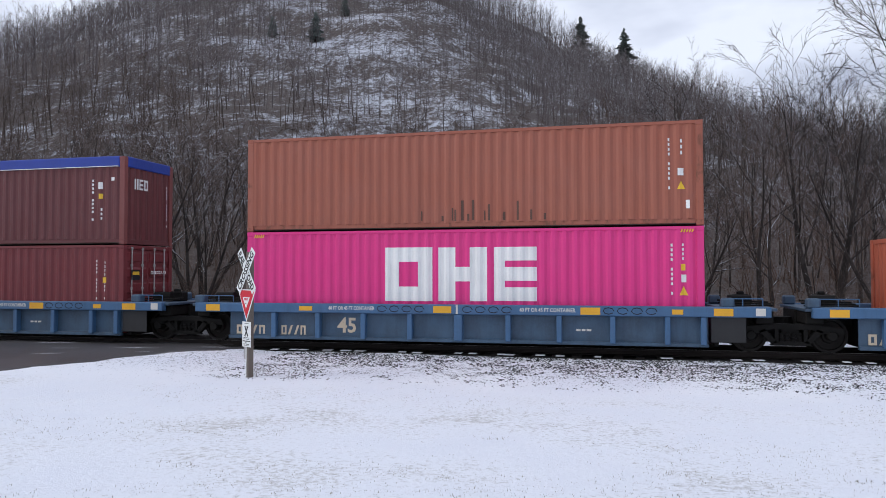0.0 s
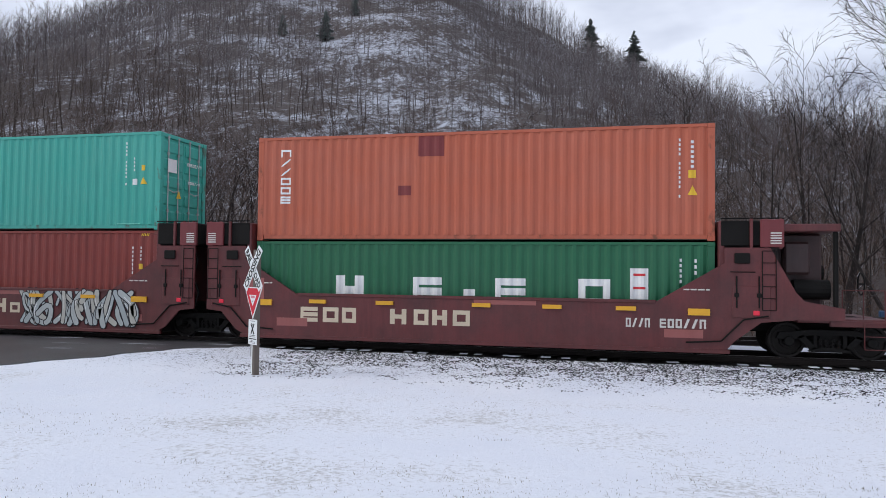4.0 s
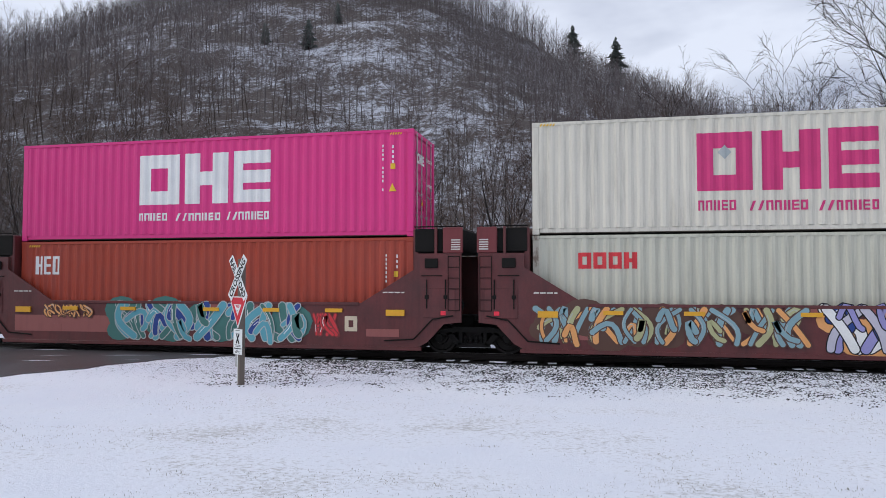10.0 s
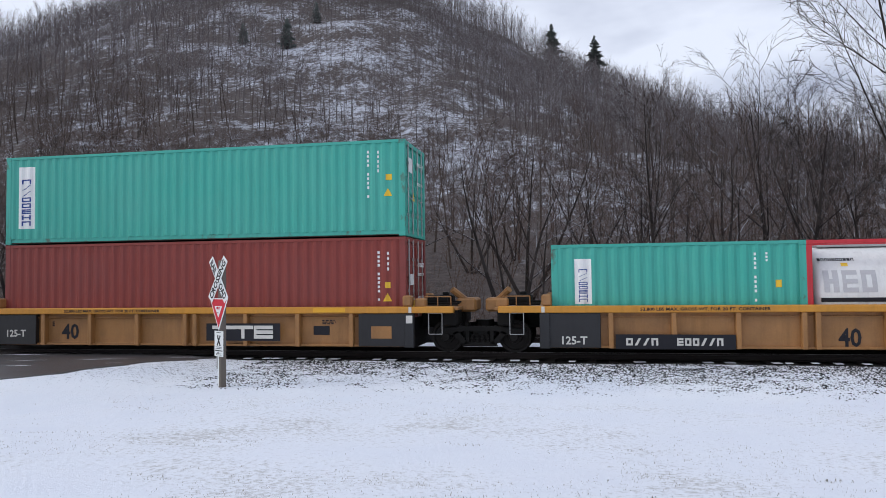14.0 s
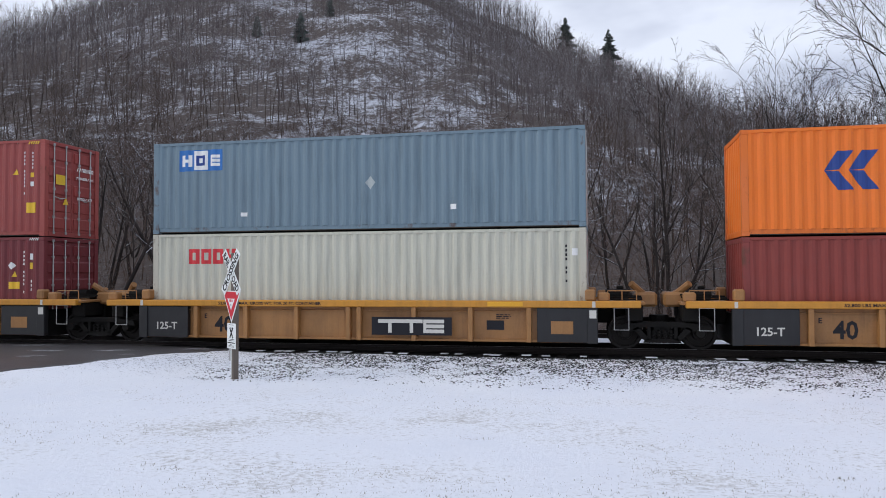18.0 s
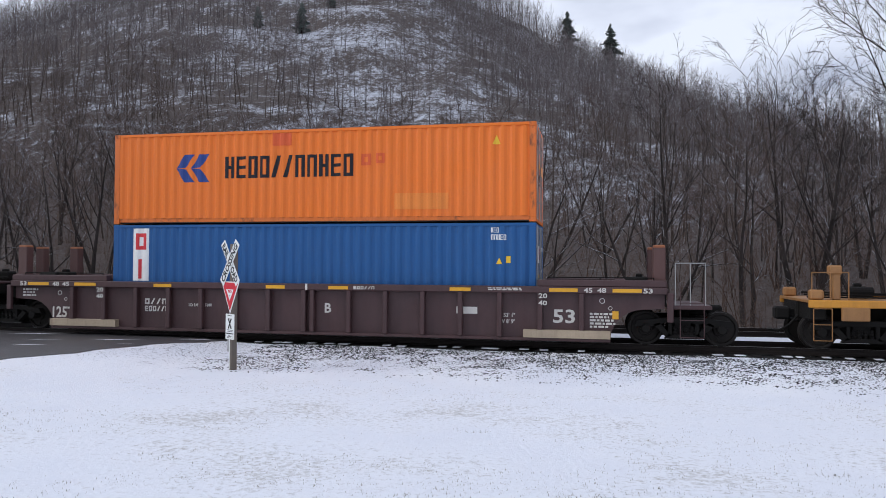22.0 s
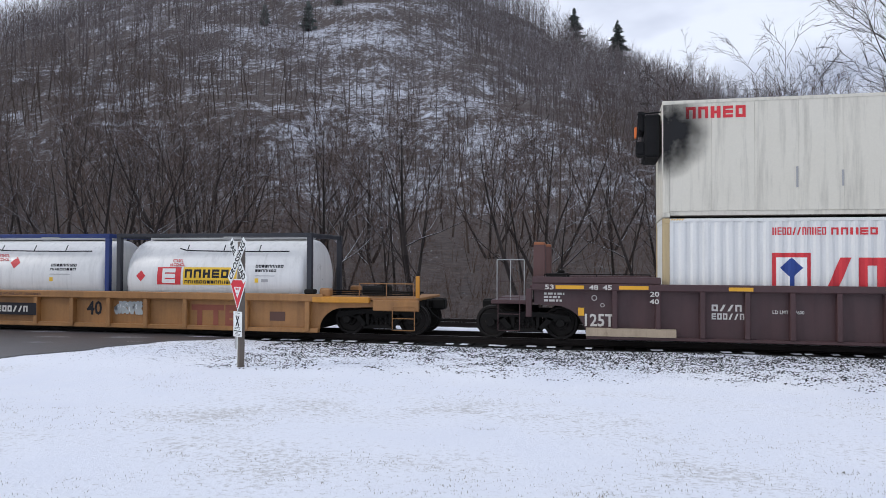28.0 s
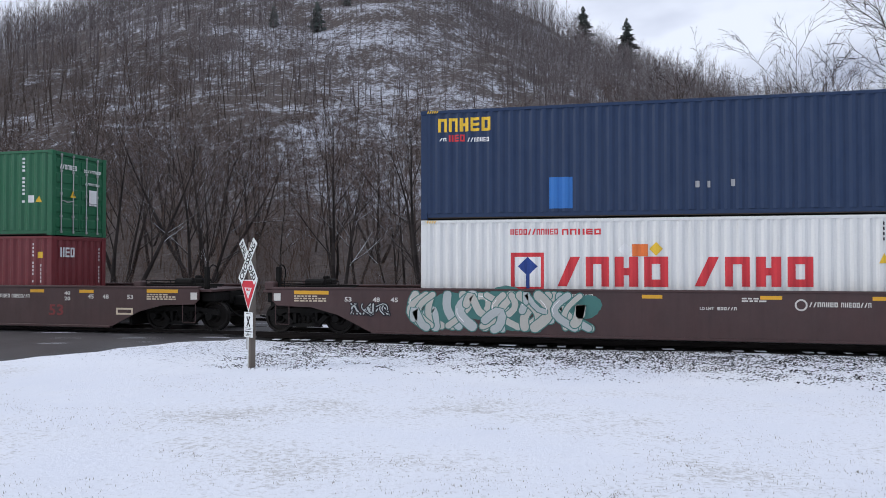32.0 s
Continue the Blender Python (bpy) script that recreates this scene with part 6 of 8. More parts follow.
RUST_BLACK = plain("sooty_cast_steel", (0.012, 0.011, 0.010), 0.75, 0.2, vary=0.4, scale=5, bump=0.4)
TREAD = plain("wheel_steel", (0.024, 0.021, 0.019), 0.6, 0.4, scale=6)
CAR_BLUE = coat("weathered_blue_paint", (0.05, 0.105, 0.175), grime=0.5, rust=0.4, soot=0.6)
CAR_BLUE_TOP = coat("blue_rail_paint", (0.05, 0.135, 0.27), grime=0.35, rust=0.3, soot=0.25)
CAR_RED = coat("dark_red_brown_paint", (0.135, 0.024, 0.024), grime=0.6, rust=0.4, soot=0.62)
CAR_PATCH = coat("pinkish_primer", (0.30, 0.09, 0.08), grime=0.2, rust=0.1)
CAR_TAN = coat("weathered_yellow_paint", (0.38, 0.18, 0.055), grime=0.45, rust=0.35, fade=0.1, soot=0.38)
CAR_YELLOW = coat("yellow_rail_paint", (0.62, 0.27, 0.025), grime=0.35, rust=0.35, fade=0.08, soot=0.20)
CAR_BLACK = coat("black_car_paint", (0.014, 0.014, 0.016), fade=0.05, grime=0.3, rust=0.2, soot=0.20)
CAR_PLUM = coat("plum_brown_paint", (0.070, 0.031, 0.032), grime=0.4, rust=0.15, soot=0.30)
CAR_UMBER = coat("umber_brown_paint", (0.066, 0.030, 0.028), grime=0.4, rust=0.2, soot=0.35)
CONSPIC = plain("yellow_reflector", (0.75, 0.38, 0.02), 0.4, vary=0.15)
PALE = plain("pale_stencil", (0.62, 0.60, 0.55), 0.6, vary=0.15)
CREAM_INK = plain("cream_stencil", (0.62, 0.52, 0.38), 0.6, vary=0.2)
DIRTY_STRIP = coat("dirty_cream_strip", (0.46, 0.36, 0.25), grime=0.5, rust=0.6, soot=0.35, rust_at=0.58)
FADED_RED = plain("faded_red_stencil", (0.26, 0.075, 0.045), 0.7, vary=0.3)
LAMP_RED = plain("red_reflector", (0.80, 0.03, 0.06), 0.3, vary=0.1)

WHEELS = []


def truck(car, x, rng=random.Random(2)):
    """A two-axle truck: bolster, cast side frames with springs, two turning wheelsets."""
    b = Build().box(-0.22, 0.22, -1.0, 1.0, 0.05, 0.30, 0.03).tube((0, 0, 0.28), (0, 0, 0.52), 0.25, n=14)
    tr = part("truck", b, RUST_BLACK, car, "sooty cast steel truck under the car")
    tr.location = (x, 0, 0)
    zc = RAIL_Z + WHEEL_R
    for s in (-1, 1):
        y0, y1 = (s * 1.10, s * 0.93) if s < 0 else (0.93, 1.10)
        f = Build()
        f.prism([(-1.18, zc + 0.05), (-1.12, zc + 0.20), (-0.75, zc + 0.24), (-0.42, zc + 0.28), (0.42, zc + 0.28), (0.75, zc + 0.24), (1.12, zc + 0.20), (1.18, zc + 0.05),
                 (0.70, zc + 0.06), (0.45, zc + 0.15), (-0.45, zc + 0.15), (-0.70, zc + 0.06)], y0, y1)
        f.prism([(-0.72, zc + 0.10), (-0.58, zc + 0.16), (-0.30, zc - 0.16), (-0.42, zc - 0.20)], y0, y1)
        f.prism([(0.72, zc + 0.10), (0.58, zc + 0.16), (0.30, zc - 0.16), (0.42, zc - 0.20)], y0, y1)
        f.prism([(-0.46, zc - 0.24), (0.46, zc - 0.24), (0.38, zc - 0.14), (-0.38, zc - 0.14)], y0, y1)
        f.box(-0.36, -0.28, y0, y1, zc - 0.16, zc + 0.16).box(0.28, 0.36, y0, y1, zc - 0.16, zc + 0.16)
        part("side_frame", f, RUST_BLACK, tr)
        for k in range(4):
            coil = [(0.0, 0.0)] + [(r, j * 0.0375 + e) for j in range(6) for r, e in (((0.062, 0.0), (0.062, 0.016)) if j % 2 == 0 else ((0.045, 0.0), (0.045, 0.016)))] + [(0.0, 0.225)]
            part("spring", Build().lathe((-0.21 + 0.14 * k, s * 1.0, zc - 0.14), coil, "z", 6), RUST_BLACK, tr)
        for d in (-0.9, 0.9):
            part("bearing", Build().lathe((d, s * 1.0, zc), [(0.0, -0.16), (0.10, -0.16), (0.12, -0.12), (0.12, 0.12), (0.10, 0.16), (0.0, 0.16)], "y", 12), RUST_BLACK, tr)
    for d in (-0.9, 0.9):
        w = Build().tube((0, -0.95, 0), (0, 0.95, 0), 0.075, n=10)
        for s in (-1, 1):
            prof = [(0.08, -0.10), (0.17, -0.09), (0.19, -0.02), (0.34, 0.0), (0.36, -0.05), (WHEEL_R, -0.055), (WHEEL_R + 0.005, 0.045), (WHEEL_R + 0.028, 0.06), (WHEEL_R + 0.028, 0.085), (0.36, 0.085), (0.34, 0.05), (0.19, 0.05), (0.08, 0.06)]
            w.lathe((0, s * 0.77, 0), [(r, q if s < 0 else -q) for r, q in prof], "y", 24)
            w.box(0.22, 0.30, s * 0.77 - 0.045, s * 0.77 + 0.045, -0.05, 0.05)
        ws = part("wheelset", w, TREAD, tr)
        ws.location = (d, 0, zc)
        WHEELS.append((ws, d, zc))
    return tr


def both(b_fun):
    """A shape on the near side and its mirror on the far side."""
    out = []
    for s in (-1, 1):
        b = Build()
        b_fun(b, lambda y0, y1: (s * y1, s * y0) if s < 0 else (y0, y1))
        out.append(b)
    return out


def side_parts(car, name, mat, fun, label=""):
    for b in both(fun):
        part(name, b, mat, car, label)


def slab(car, name, mat, poly, y0, y1, label=""):
    """A plate cut to a polygon in x and z, on both sides of the car, y0 to y1 out from its middle."""
    side_parts(car, name, mat, lambda b, y: b.prism(poly, *y(y0, y1)), label)


def beam(car, name, mat, x0, x1, y0, y1, z0, z1, c=0.012, label=""):
    side_parts(car, name, mat, lambda b, y: b.box(x0, x1, *y(y0, y1), z0, z1, c), label)


def plate(car, name, mat, x0, z0, x1, z1, y=HALF, th=0.006):
    """A painted panel or reflector on the near side."""
    return part(name, Build().box(x0, x1, -y - th, -y + 0.002, z0, z1), mat, car)


def bars(car, kind, mat, x0, z0, x1, z1, y=HALF):
    b = Build()
    for poly in shapes_of(kind, x0, z0, x1, z1):
        b.add([(px, -y - 0.005, pz) for px, pz in poly], [tuple(range(len(poly)))])
    return tiny(part("stencil", b, mat, car), kind)


def say(car, text, x, z, h, mat, y=HALF, width=None):
    return writing(text, x, -y - 0.004, z, h, mat, car, width=width)


def fine_print(car, mat, x0, z0, x1, z1, rows, y=HALF, seed=1):
    """Lines of stencilling too small to read."""
    rng = random.Random(seed)
    b = Build()
    h = (z1 - z0) / rows
    for i in range(rows):
        a, e = x0, x0 + (x1 - x0) * rng.uniform(0.6, 1.0)
        while a < e - 0.03:
            w = rng.uniform(0.05, 0.16)
            b.add([(a, -y - 0.005, z1 - (i + 0.62) * h), (min(a + w, e), -y - 0.005, z1 - (i + 0.62) * h), (min(a + w, e), -y - 0.005, z1 - i * h), (a, -y - 0.005, z1 - i * h)], [(0, 1, 2, 3)])
            a += w + 0.03
    return tagged(part("stencil", b, mat, car), kind="stuff")


def ladder(car, mat, x0, x1, z0, z1, rungs=3, y=HALF):
    b = Build()
    for x in (x0, x1):
        b.tube((x, -y, z0), (x, -y, z1), 0.011, n=6)
    for i in range(rungs):
        z = z0 + (z1 - z0) * i / max(1, rungs - 1)
        b.tube((x0, -y, z), (x1, -y, z), 0.010, n=6)
    part("ladder", b, mat, car)


def hand_rail(car, mat, x0, x1, z0, z1, y=1.25):
    b = Build().tube((x0, -y, z1), (x1, -y, z1), 0.013, n=6)
    for x in (x0, (x0 + x1) / 2, x1):
        b.tube((x, -y, z0), (x, -y, z1), 0.013, n=6)
    part("hand_rail", b, mat, car)


def coupler(car, x, d):
    """A coupler with its yoke and air hose; d: the way it points, 1 or -1."""
    b = Build().box(min(x - d * 0.9, x), max(x - d * 0.9, x), -0.10, 0.10, 0.42, 0.62, 0.02)
    b.box(min(x - d * 0.15, x + d * 0.22), max(x - d * 0.15, x + d * 0.22), -0.19, 0.17, 0.36, 0.68, 0.05)
    c = part("coupler", b, RUST_BLACK, car)
    h = Build()
    pts = [(x - d * 0.25, -0.45, 0.5), (x - d * 0.05, -0.45, 0.25), (x + d * 0.2, -0.40, 0.08), (x + d * 0.42, -0.36, 0.12)]
    for p, q in zip(pts, pts[1:]):
        h.tube(p, q, 0.028, n=6)
    part("air_hose", h, RUST_BLACK, c)


def deck_gear(car, mat, x0, x1, z, seed):
    """What lies on an end platform: brake cylinder, valve, pipes, a locking casting."""
    rng = random.Random(seed)
    m = (x0 + x1) / 2
    g = Build().tube((m - 0.35, -0.55, z + 0.17), (m + 0.2, -0.55, z + 0.17), 0.13, n=14)
    part("brake_cylinder", g, RUST_BLACK, car)
    part("brake_valve", Build().box(m - 0.15, m + 0.25, -0.15, 0.25, z, z + 0.30, 0.04).box(m - 0.05, m + 0.12, -0.1, 0.1, z + 0.28, z + 0.38, 0.03), RUST_BLACK, car)
    p = Build()
    for k in range(3):
        yy = -1.05 + 0.25 * k
        p.tube((x0 + 0.05, yy, z + 0.06 + 0.05 * k), (x1 - 0.05, yy + rng.uniform(-0.1, 0.1), z + 0.06 + 0.03 * k), 0.022, n=6)
    part("brake_pipe", p, RUST_BLACK, car)
    part("locking_casting", Build().box(x0 + 0.05, x0 + 0.35, -1.38, -1.10, z, z + 0.24, 0.04), mat, car)
    part("locking_casting", Build().box(x0 + 0.05, x0 + 0.35, 1.10, 1.38, z, z + 0.24, 0.04), mat, car)


def platform(car, mat, d, x0, x1, z0, z1, seed=0, gear=True):
    """The end of a car over its truck; d: 1 for the leading end, -1 for the trailing one."""
    a, b = (x0, x1) if d > 0 else (-x1, -x0)
    part("end_deck", Build().box(a, b, -HALF + 0.12, HALF - 0.12, z1 - 0.07, z1, 0.01), mat, car)
    part("centre_sill", Build().box(a, b, -0.32, 0.32, z0, z1 - 0.07, 0.03), RUST_BLACK, car)
    part("body_bolster", Build().box(b - 0.45 if d > 0 else a + 0.05, b - 0.05 if d > 0 else a + 0.45, -1.2, 1.2, z0 + 0.1, z1 - 0.07, 0.03), RUST_BLACK, car)
    if gear:
        deck_gear(car, mat, a, b, z1, seed)


def well_floor(car, mat, half, z):
    """Cross beams and end walls of the well in which the lower container sits."""
    part("well_floor", Build().box(-half, half, -1.1, 1.1, z - 0.03, z - 0.01), RUST_BLACK, car)
    for s in (-1, 1):
        part("well_end", Build().box(s * half - 0.05, s * half + 0.05, -1.25, 1.25, z - 0.05, 0.62, 0.01), RUST_BLACK, car)


def ribbon(b, pts, w, y):
    """One brush stroke along points in x and z: a band with round ends and no face over another."""
    left, right = [], []
    for i, (x, z) in enumerate(pts):
        (xa, za), (xb, zb) = pts[max(0, i - 1)], pts[min(len(pts) - 1, i + 1)]
        l = math.hypot(xb - xa, zb - za) or 1
        nx, nz = -(zb - za) / l * w / 2, (xb - xa) / l * w / 2
        left.append((x + nx, y, z + nz))
        right.append((x - nx, y, z - nz))
    n = len(pts)
    b.add(left + right, [(i, i + 1, n + i + 1, n + i) for i in range(n - 1)])
    for (x, z), (px, _, pz), d in ((pts[0], left[0], 1), (pts[-1], left[-1], -1)):
        a0 = math.atan2(pz - z, px - x)
        b.add([(x + w / 2 * math.cos(a0 + d * k * math.pi / 5), y, z + w / 2 * math.sin(a0 + d * k * math.pi / 5)) for k in range(6)], [tuple(range(6))])


def graffiti(car, x0, x1, z0, z1, fills, rim, light, seed, n, y=HALF, back=None, fat=1.0):
    """Spray paint: fat bent strokes in layers, rim below, colours over it, thin lights on top."""
    rng = random.Random(seed)
    rims, tops, lights, hazes = Build(), [Build() for _ in fills], Build(), Build()
    cw, h = (x1 - x0) / n, z1 - z0
    for i in range(n):
        a = x0 + i * cw
        first = rng.randrange(len(tops))
        for s in range(6):
            m = 8
            sx, ex = a + cw * rng.uniform(-0.05, 0.35 + 0.12 * s), a + cw * rng.uniform(0.35, 1.05)
            top, bend, lift = rng.random() < 0.5, rng.uniform(-0.45, 0.45), rng.uniform(0.25, 0.75)
            pts = []
            for k in range(m):
                f = k / (m - 1)
                zz = z0 + h * (0.12 + 0.76 * (1 - f if top else f))
                if s in (2, 5):
                    zz = z0 + h * (lift + 0.22 * math.sin(f * math.pi * 1.5))
                pts.append((sx + (ex - sx) * f + cw * bend * math.sin(f * math.pi), zz))
            w = fat * h * rng.uniform(0.07, 0.15)
            t = tops[(first + s) % len(tops)]
            lay = 0.0008 * (i * 6 + s)
            ribbon(rims, pts, w + 0.055, -y - 0.008 - lay)
            ribbon(t, pts, w, -y - 0.0085 - lay)
            if s % 2 == 0:
                ribbon(lights, [(px - w * 0.28, pz) for px, pz in pts[1:5]], 0.018, -y - 0.0090 - lay)
    if back:
        for i in range(n * 2):
            cx, cz, r = rng.uniform(x0, x1), rng.uniform(z0 + h * 0.2, z1 - h * 0.2), h * rng.uniform(0.22, 0.42)
            hazes.add([(cx + r * 1.4 * math.cos(k * math.pi / 6), -y - 0.003 - 0.0004 * i, cz + r * math.sin(k * math.pi / 6)) for k in range(12)], [tuple(range(12))])
        tagged(part("graffiti_ground", hazes, ink(back), car), kind="stuff")
    tagged(part("graffiti_rim", rims, ink(rim), car), kind="stuff")
    for t, k in zip(tops, fills):
        if t.v:
            tagged(part("graffiti_fill", t, ink(k), car), kind="stuff")
    tagged(part("graffiti_light", lights, ink(light), car), kind="stuff")


def car_root(u, label):
    c = thing("well_car", pose(0, 0, 0), label, "well car", "well cars of the train")
    return on_train(c, u, MID_Y, 0.0)


# ---- blue cars
def blue_car(u, left, right, label, numeral=""):
    """left, right: 'joint' where it shares a truck with the next unit, 'coupler' at the end of the set."""
    c = car_root(u, label)
    slab(c, "side_panel", CAR_BLUE, rect(-6.55, -0.12, 6.15, 0.57), HALF - 0.23, HALF - 0.19)
    beam(c, "top_chord", CAR_BLUE_TOP, -7.55, 7.55, HALF - 0.24, HALF, 0.56, 0.81, 0.02)
    beam(c, "bottom_chord", CAR_BLUE, -6.55, 6.15, HALF - 0.24, HALF - 0.08, -0.17, -0.08, 0.01)
    for x in (-6.0, -5.17, -3.88, -2.59, -1.3, 0.0, 1.3, 2.59, 3.9, 5.2, 6.03):
        beam(c, "side_post", CAR_BLUE_TOP, x - (0.11 if abs(x) < 0.1 else 0.065), x + (0.11 if abs(x) < 0.1 else 0.065), HALF - 0.20, HALF - 0.015, -0.12, 0.56, 0.015)
    well_floor(c, CAR_BLUE, 6.35, -0.11)
    beam(c, "end_panel", CAR_BLACK, 6.2, 7.0, HALF - 0.14, HALF - 0.10, -0.05, 0.56)
    for d, kind in ((-1, left), (1, right)):
        platform(c, CAR_BLUE, d, 6.4, 7.7 if kind == "joint" else 9.0, 0.30, 0.78, seed=int(abs(u)) + d)
        hand_rail(c, CAR_BLUE_TOP, *( (6.5, 7.4) if d > 0 else (-7.4, -6.5)), 0.78, 1.0)
        if kind == "coupler":
            beam(c, "end_sill", CAR_BLUE_TOP, min(d * 7.5, d * 9.2), max(d * 7.5, d * 9.2), HALF - 0.16, HALF - 0.04, 0.56, 0.79, 0.02)
            coupler(c, d * 9.35, d)
            for x in (8.2, 8.6, 9.1):
                part("guide_post", Build().box(d * x - 0.03, d * x + 0.03, -1.3, -1.24, 0.78, 1.35, 0.008), CAR_BLUE_TOP, c)
    for x, w in ((-7.2, 0.42), (-4.4, 0.38), (-0.65, 0.48), (3.12, 0.48), (5.3, 0.26), (6.26, 0.44)):
        plate(c, "reflector", CONSPIC, x, 0.62 if w < 0.42 else 0.59, x + w, 0.74 if w < 0.42 else 0.77)
    plate(c, "reflector", PALE, 7.2, 0.60, 7.42, 0.78)
    plate(c, "reflector", PALE, -0.05, 0.57, 0.0, 0.81)
    say(c, "40 FT OR 45 FT CONTAINER", -3.55, 0.65, 0.10, PALE, width=1.3)
    say(c, "40 FT OR 45 FT CONTAINER", 1.6, 0.65, 0.10, PALE, width=1.4)
    bars(c, "word4", CREAM_INK, -6.35, -0.05, -5.45, 0.20, HALF - 0.185)
    bars(c, "word4", CREAM_INK, -5.0, -0.05, -4.25, 0.20, HALF - 0.185)
    if numeral:
        say(c, numeral, -3.36, 0.04, 0.40, CREAM_INK, HALF - 0.185)
    fine_print(c, PALE, 3.0, 0.14, 3.6, 0.22, 1, HALF - 0.185, 3)
    g = Build()
    for x in (-2.05, 0.25, 3.8):
        for k in range(4):
            a = x + 0.34 * k
            ribbon(g, [(a + 0.13 * math.cos(j * 0.8), 0.69 + 0.08 * math.sin(j * 0.8)) for j in range(8)], 0.022, -HALF - 0.004 - 0.001 * (k % 2))
    part("graffiti_scrawl", g, ink("K"), c)
    return c


c0 = blue_car(12.05, "joint", "joint", "weathered blue well car at the head of the passing train")
c1 = blue_car(-3.95, "joint", "joint", "weathered blue well car with yellow reflectors and black scrawls", "45")
truck(c1, 8.05)
c2 = blue_car(-20.1, "coupler", "joint", "weathered blue well car, the last of its set")
truck(c2, 8.07)
truck(c2, -7.65)
box = container(6.55, FLOOR_Z, STD, CORAL, "coral container in the blue well car at the head")

# ---- dark red-brown cars with tall bulkheads


def bulkhead_car(u, left, right, label):
    c = car_root(u, label)
    half = []
    for kind in (right, left):
        if kind == "joint":
            half.append([(6.25, -0.14), (6.55, 0.02), (7.0, 0.50), (7.46, 0.55), (7.46, 2.33), (6.28, 2.33), (6.28, 1.96), (4.75, 1.03)])
        else:
            half.append([(6.3, -0.14), (6.5, 0.10), (7.1, 0.56), (7.9, 0.64), (8.90, 0.64), (8.90, 0.92), (8.05, 1.08), (7.86, 1.28), (7.3, 2.33), (6.28, 2.33), (6.28, 1.96), (4.75, 1.03)])
    poly = half[0] + [(-x, z) for x, z in reversed(half[1])]
    slab(c, "side_plate", CAR_RED, poly, HALF - 0.05, HALF)
    beam(c, "top_chord", CAR_RED, -4.7, 4.7, HALF - 0.02, HALF + 0.025, 0.97, 1.05, 0.01)
    beam(c, "bottom_chord", CAR_RED, -6.4, 6.4, HALF - 0.10, HALF + 0.03, -0.20, -0.10, 0.012)
    well_floor(c, CAR_RED, 6.3, -0.11)
    for d, kind in ((-1, left), (1, right)):
        e = 7.5 if kind == "joint" else 7.6

        def put(x0, x1):
            return (x0, x1) if d > 0 else (-x1, -x0)

        part("bulkhead", Build().box(*put(6.16, 6.30), -HALF + 0.08, HALF - 0.08, -0.1, 2.98, 0.02), CAR_RED, c)
        b = Build().box(*put(6.2, e - 0.02), -HALF + 0.06, HALF - 0.06, 2.36, 2.98, 0.03)
        part("bulkhead_box", b, RUST_BLACK, c)
        for k in range(3):
            x = 6.25 + (e - 7.0) + 0.30 * k * (e - 6.2) / 1.3
            part("box_rib", Build().box(*put(x, x + 0.07), -HALF - 0.01, -HALF + 0.07, 2.30, 3.02, 0.012), CAR_RED, c)
        part("box_cover", Build().box(*put(e - 0.52, e), -HALF - 0.03, -HALF + 0.06, 2.34, 3.0, 0.015), coat("box_cover_red", (0.16, 0.025, 0.028), grime=0.3), c)
        a, bb = put(e - 0.30, e - 0.06)
        for k in range(5):
            plate(c, "stencil", PALE, a, 2.42 + 0.06 * k, bb, 2.45 + 0.06 * k, HALF + 0.03)
        part("walkway_rail", Build().tube((put(6.2, e)[0], -HALF + 0.03, 3.03), (put(6.2, e)[1], -HALF + 0.03, 3.03), 0.016, n=6), RUST_BLACK, c)
        p = Build()
        for k in range(2):
            x = d * (6.55 + 0.5 * k)
            p.tube((x, -HALF - 0.03, 0.9), (x, -HALF - 0.03, 1.65), 0.018, n=6)
            p.box(x - 0.05, x + 0.05, -HALF - 0.06, -HALF, 1.15, 1.25, 0.01)
        part("lock_lever", p, RUST_BLACK, c)
        pipe = Build()
        pts = [(d * 5.4, 0.05), (d * 6.2, 0.10), (d * 6.7, 0.62), (d * 7.25, 0.72)]
        for (xa, za), (xb, zb) in zip(pts, pts[1:]):
            pipe.tube((xa, -HALF - 0.03, za), (xb, -HALF - 0.03, zb), 0.02, n=6)
        part("brake_pipe", pipe, RUST_BLACK, c)
        part("reflector", Build().box(*put(6.92, 7.06), -HALF - 0.045, -HALF, 0.73, 0.84, 0.012), LAMP_RED, c)
        part("end_hatch", Build().box(*put(6.45, 7.3), -HALF - 0.02, -HALF, 0.66, 1.42, 0.012), CAR_RED, c)
        part("centre_sill", Build().box(*put(6.3, 7.6 if kind == "joint" else 9.6), -0.35, 0.35, 0.28, 0.68, 0.03), RUST_BLACK, c)
        ladder(c, RUST_BLACK, *put(7.12, 7.42), 0.85, 2.25, 6, HALF + 0.03)
        hose = Build()
        drop = [(7.3, 2.30), (7.42, 1.9), (7.30, 1.45), (7.48, 1.0), (7.35, 0.62)]
        for (xa, za), (xb, zb) in zip(drop, drop[1:]):
            hose.tube((d * xa, -HALF + 0.2, za), (d * xb, -HALF + 0.2, zb), 0.03, n=6)
        part("air_hose", hose, RUST_BLACK, c)
        part("grab_iron", Build().tube((d * 6.42, -HALF - 0.05, 1.75), (d * 6.95, -HALF - 0.05, 1.75), 0.013, n=6).tube((d * 6.42, -HALF - 0.05, 1.75), (d * 6.42, -HALF, 1.75), 0.013, n=6).tube((d * 6.95, -HALF - 0.05, 1.75), (d * 6.95, -HALF, 1.75), 0.013, n=6), RUST_BLACK, c)
        part("valve_box", Build().box(*put(6.5, 6.85), -HALF - 0.06, -HALF, 1.95, 2.2, 0.02), RUST_BLACK, c)
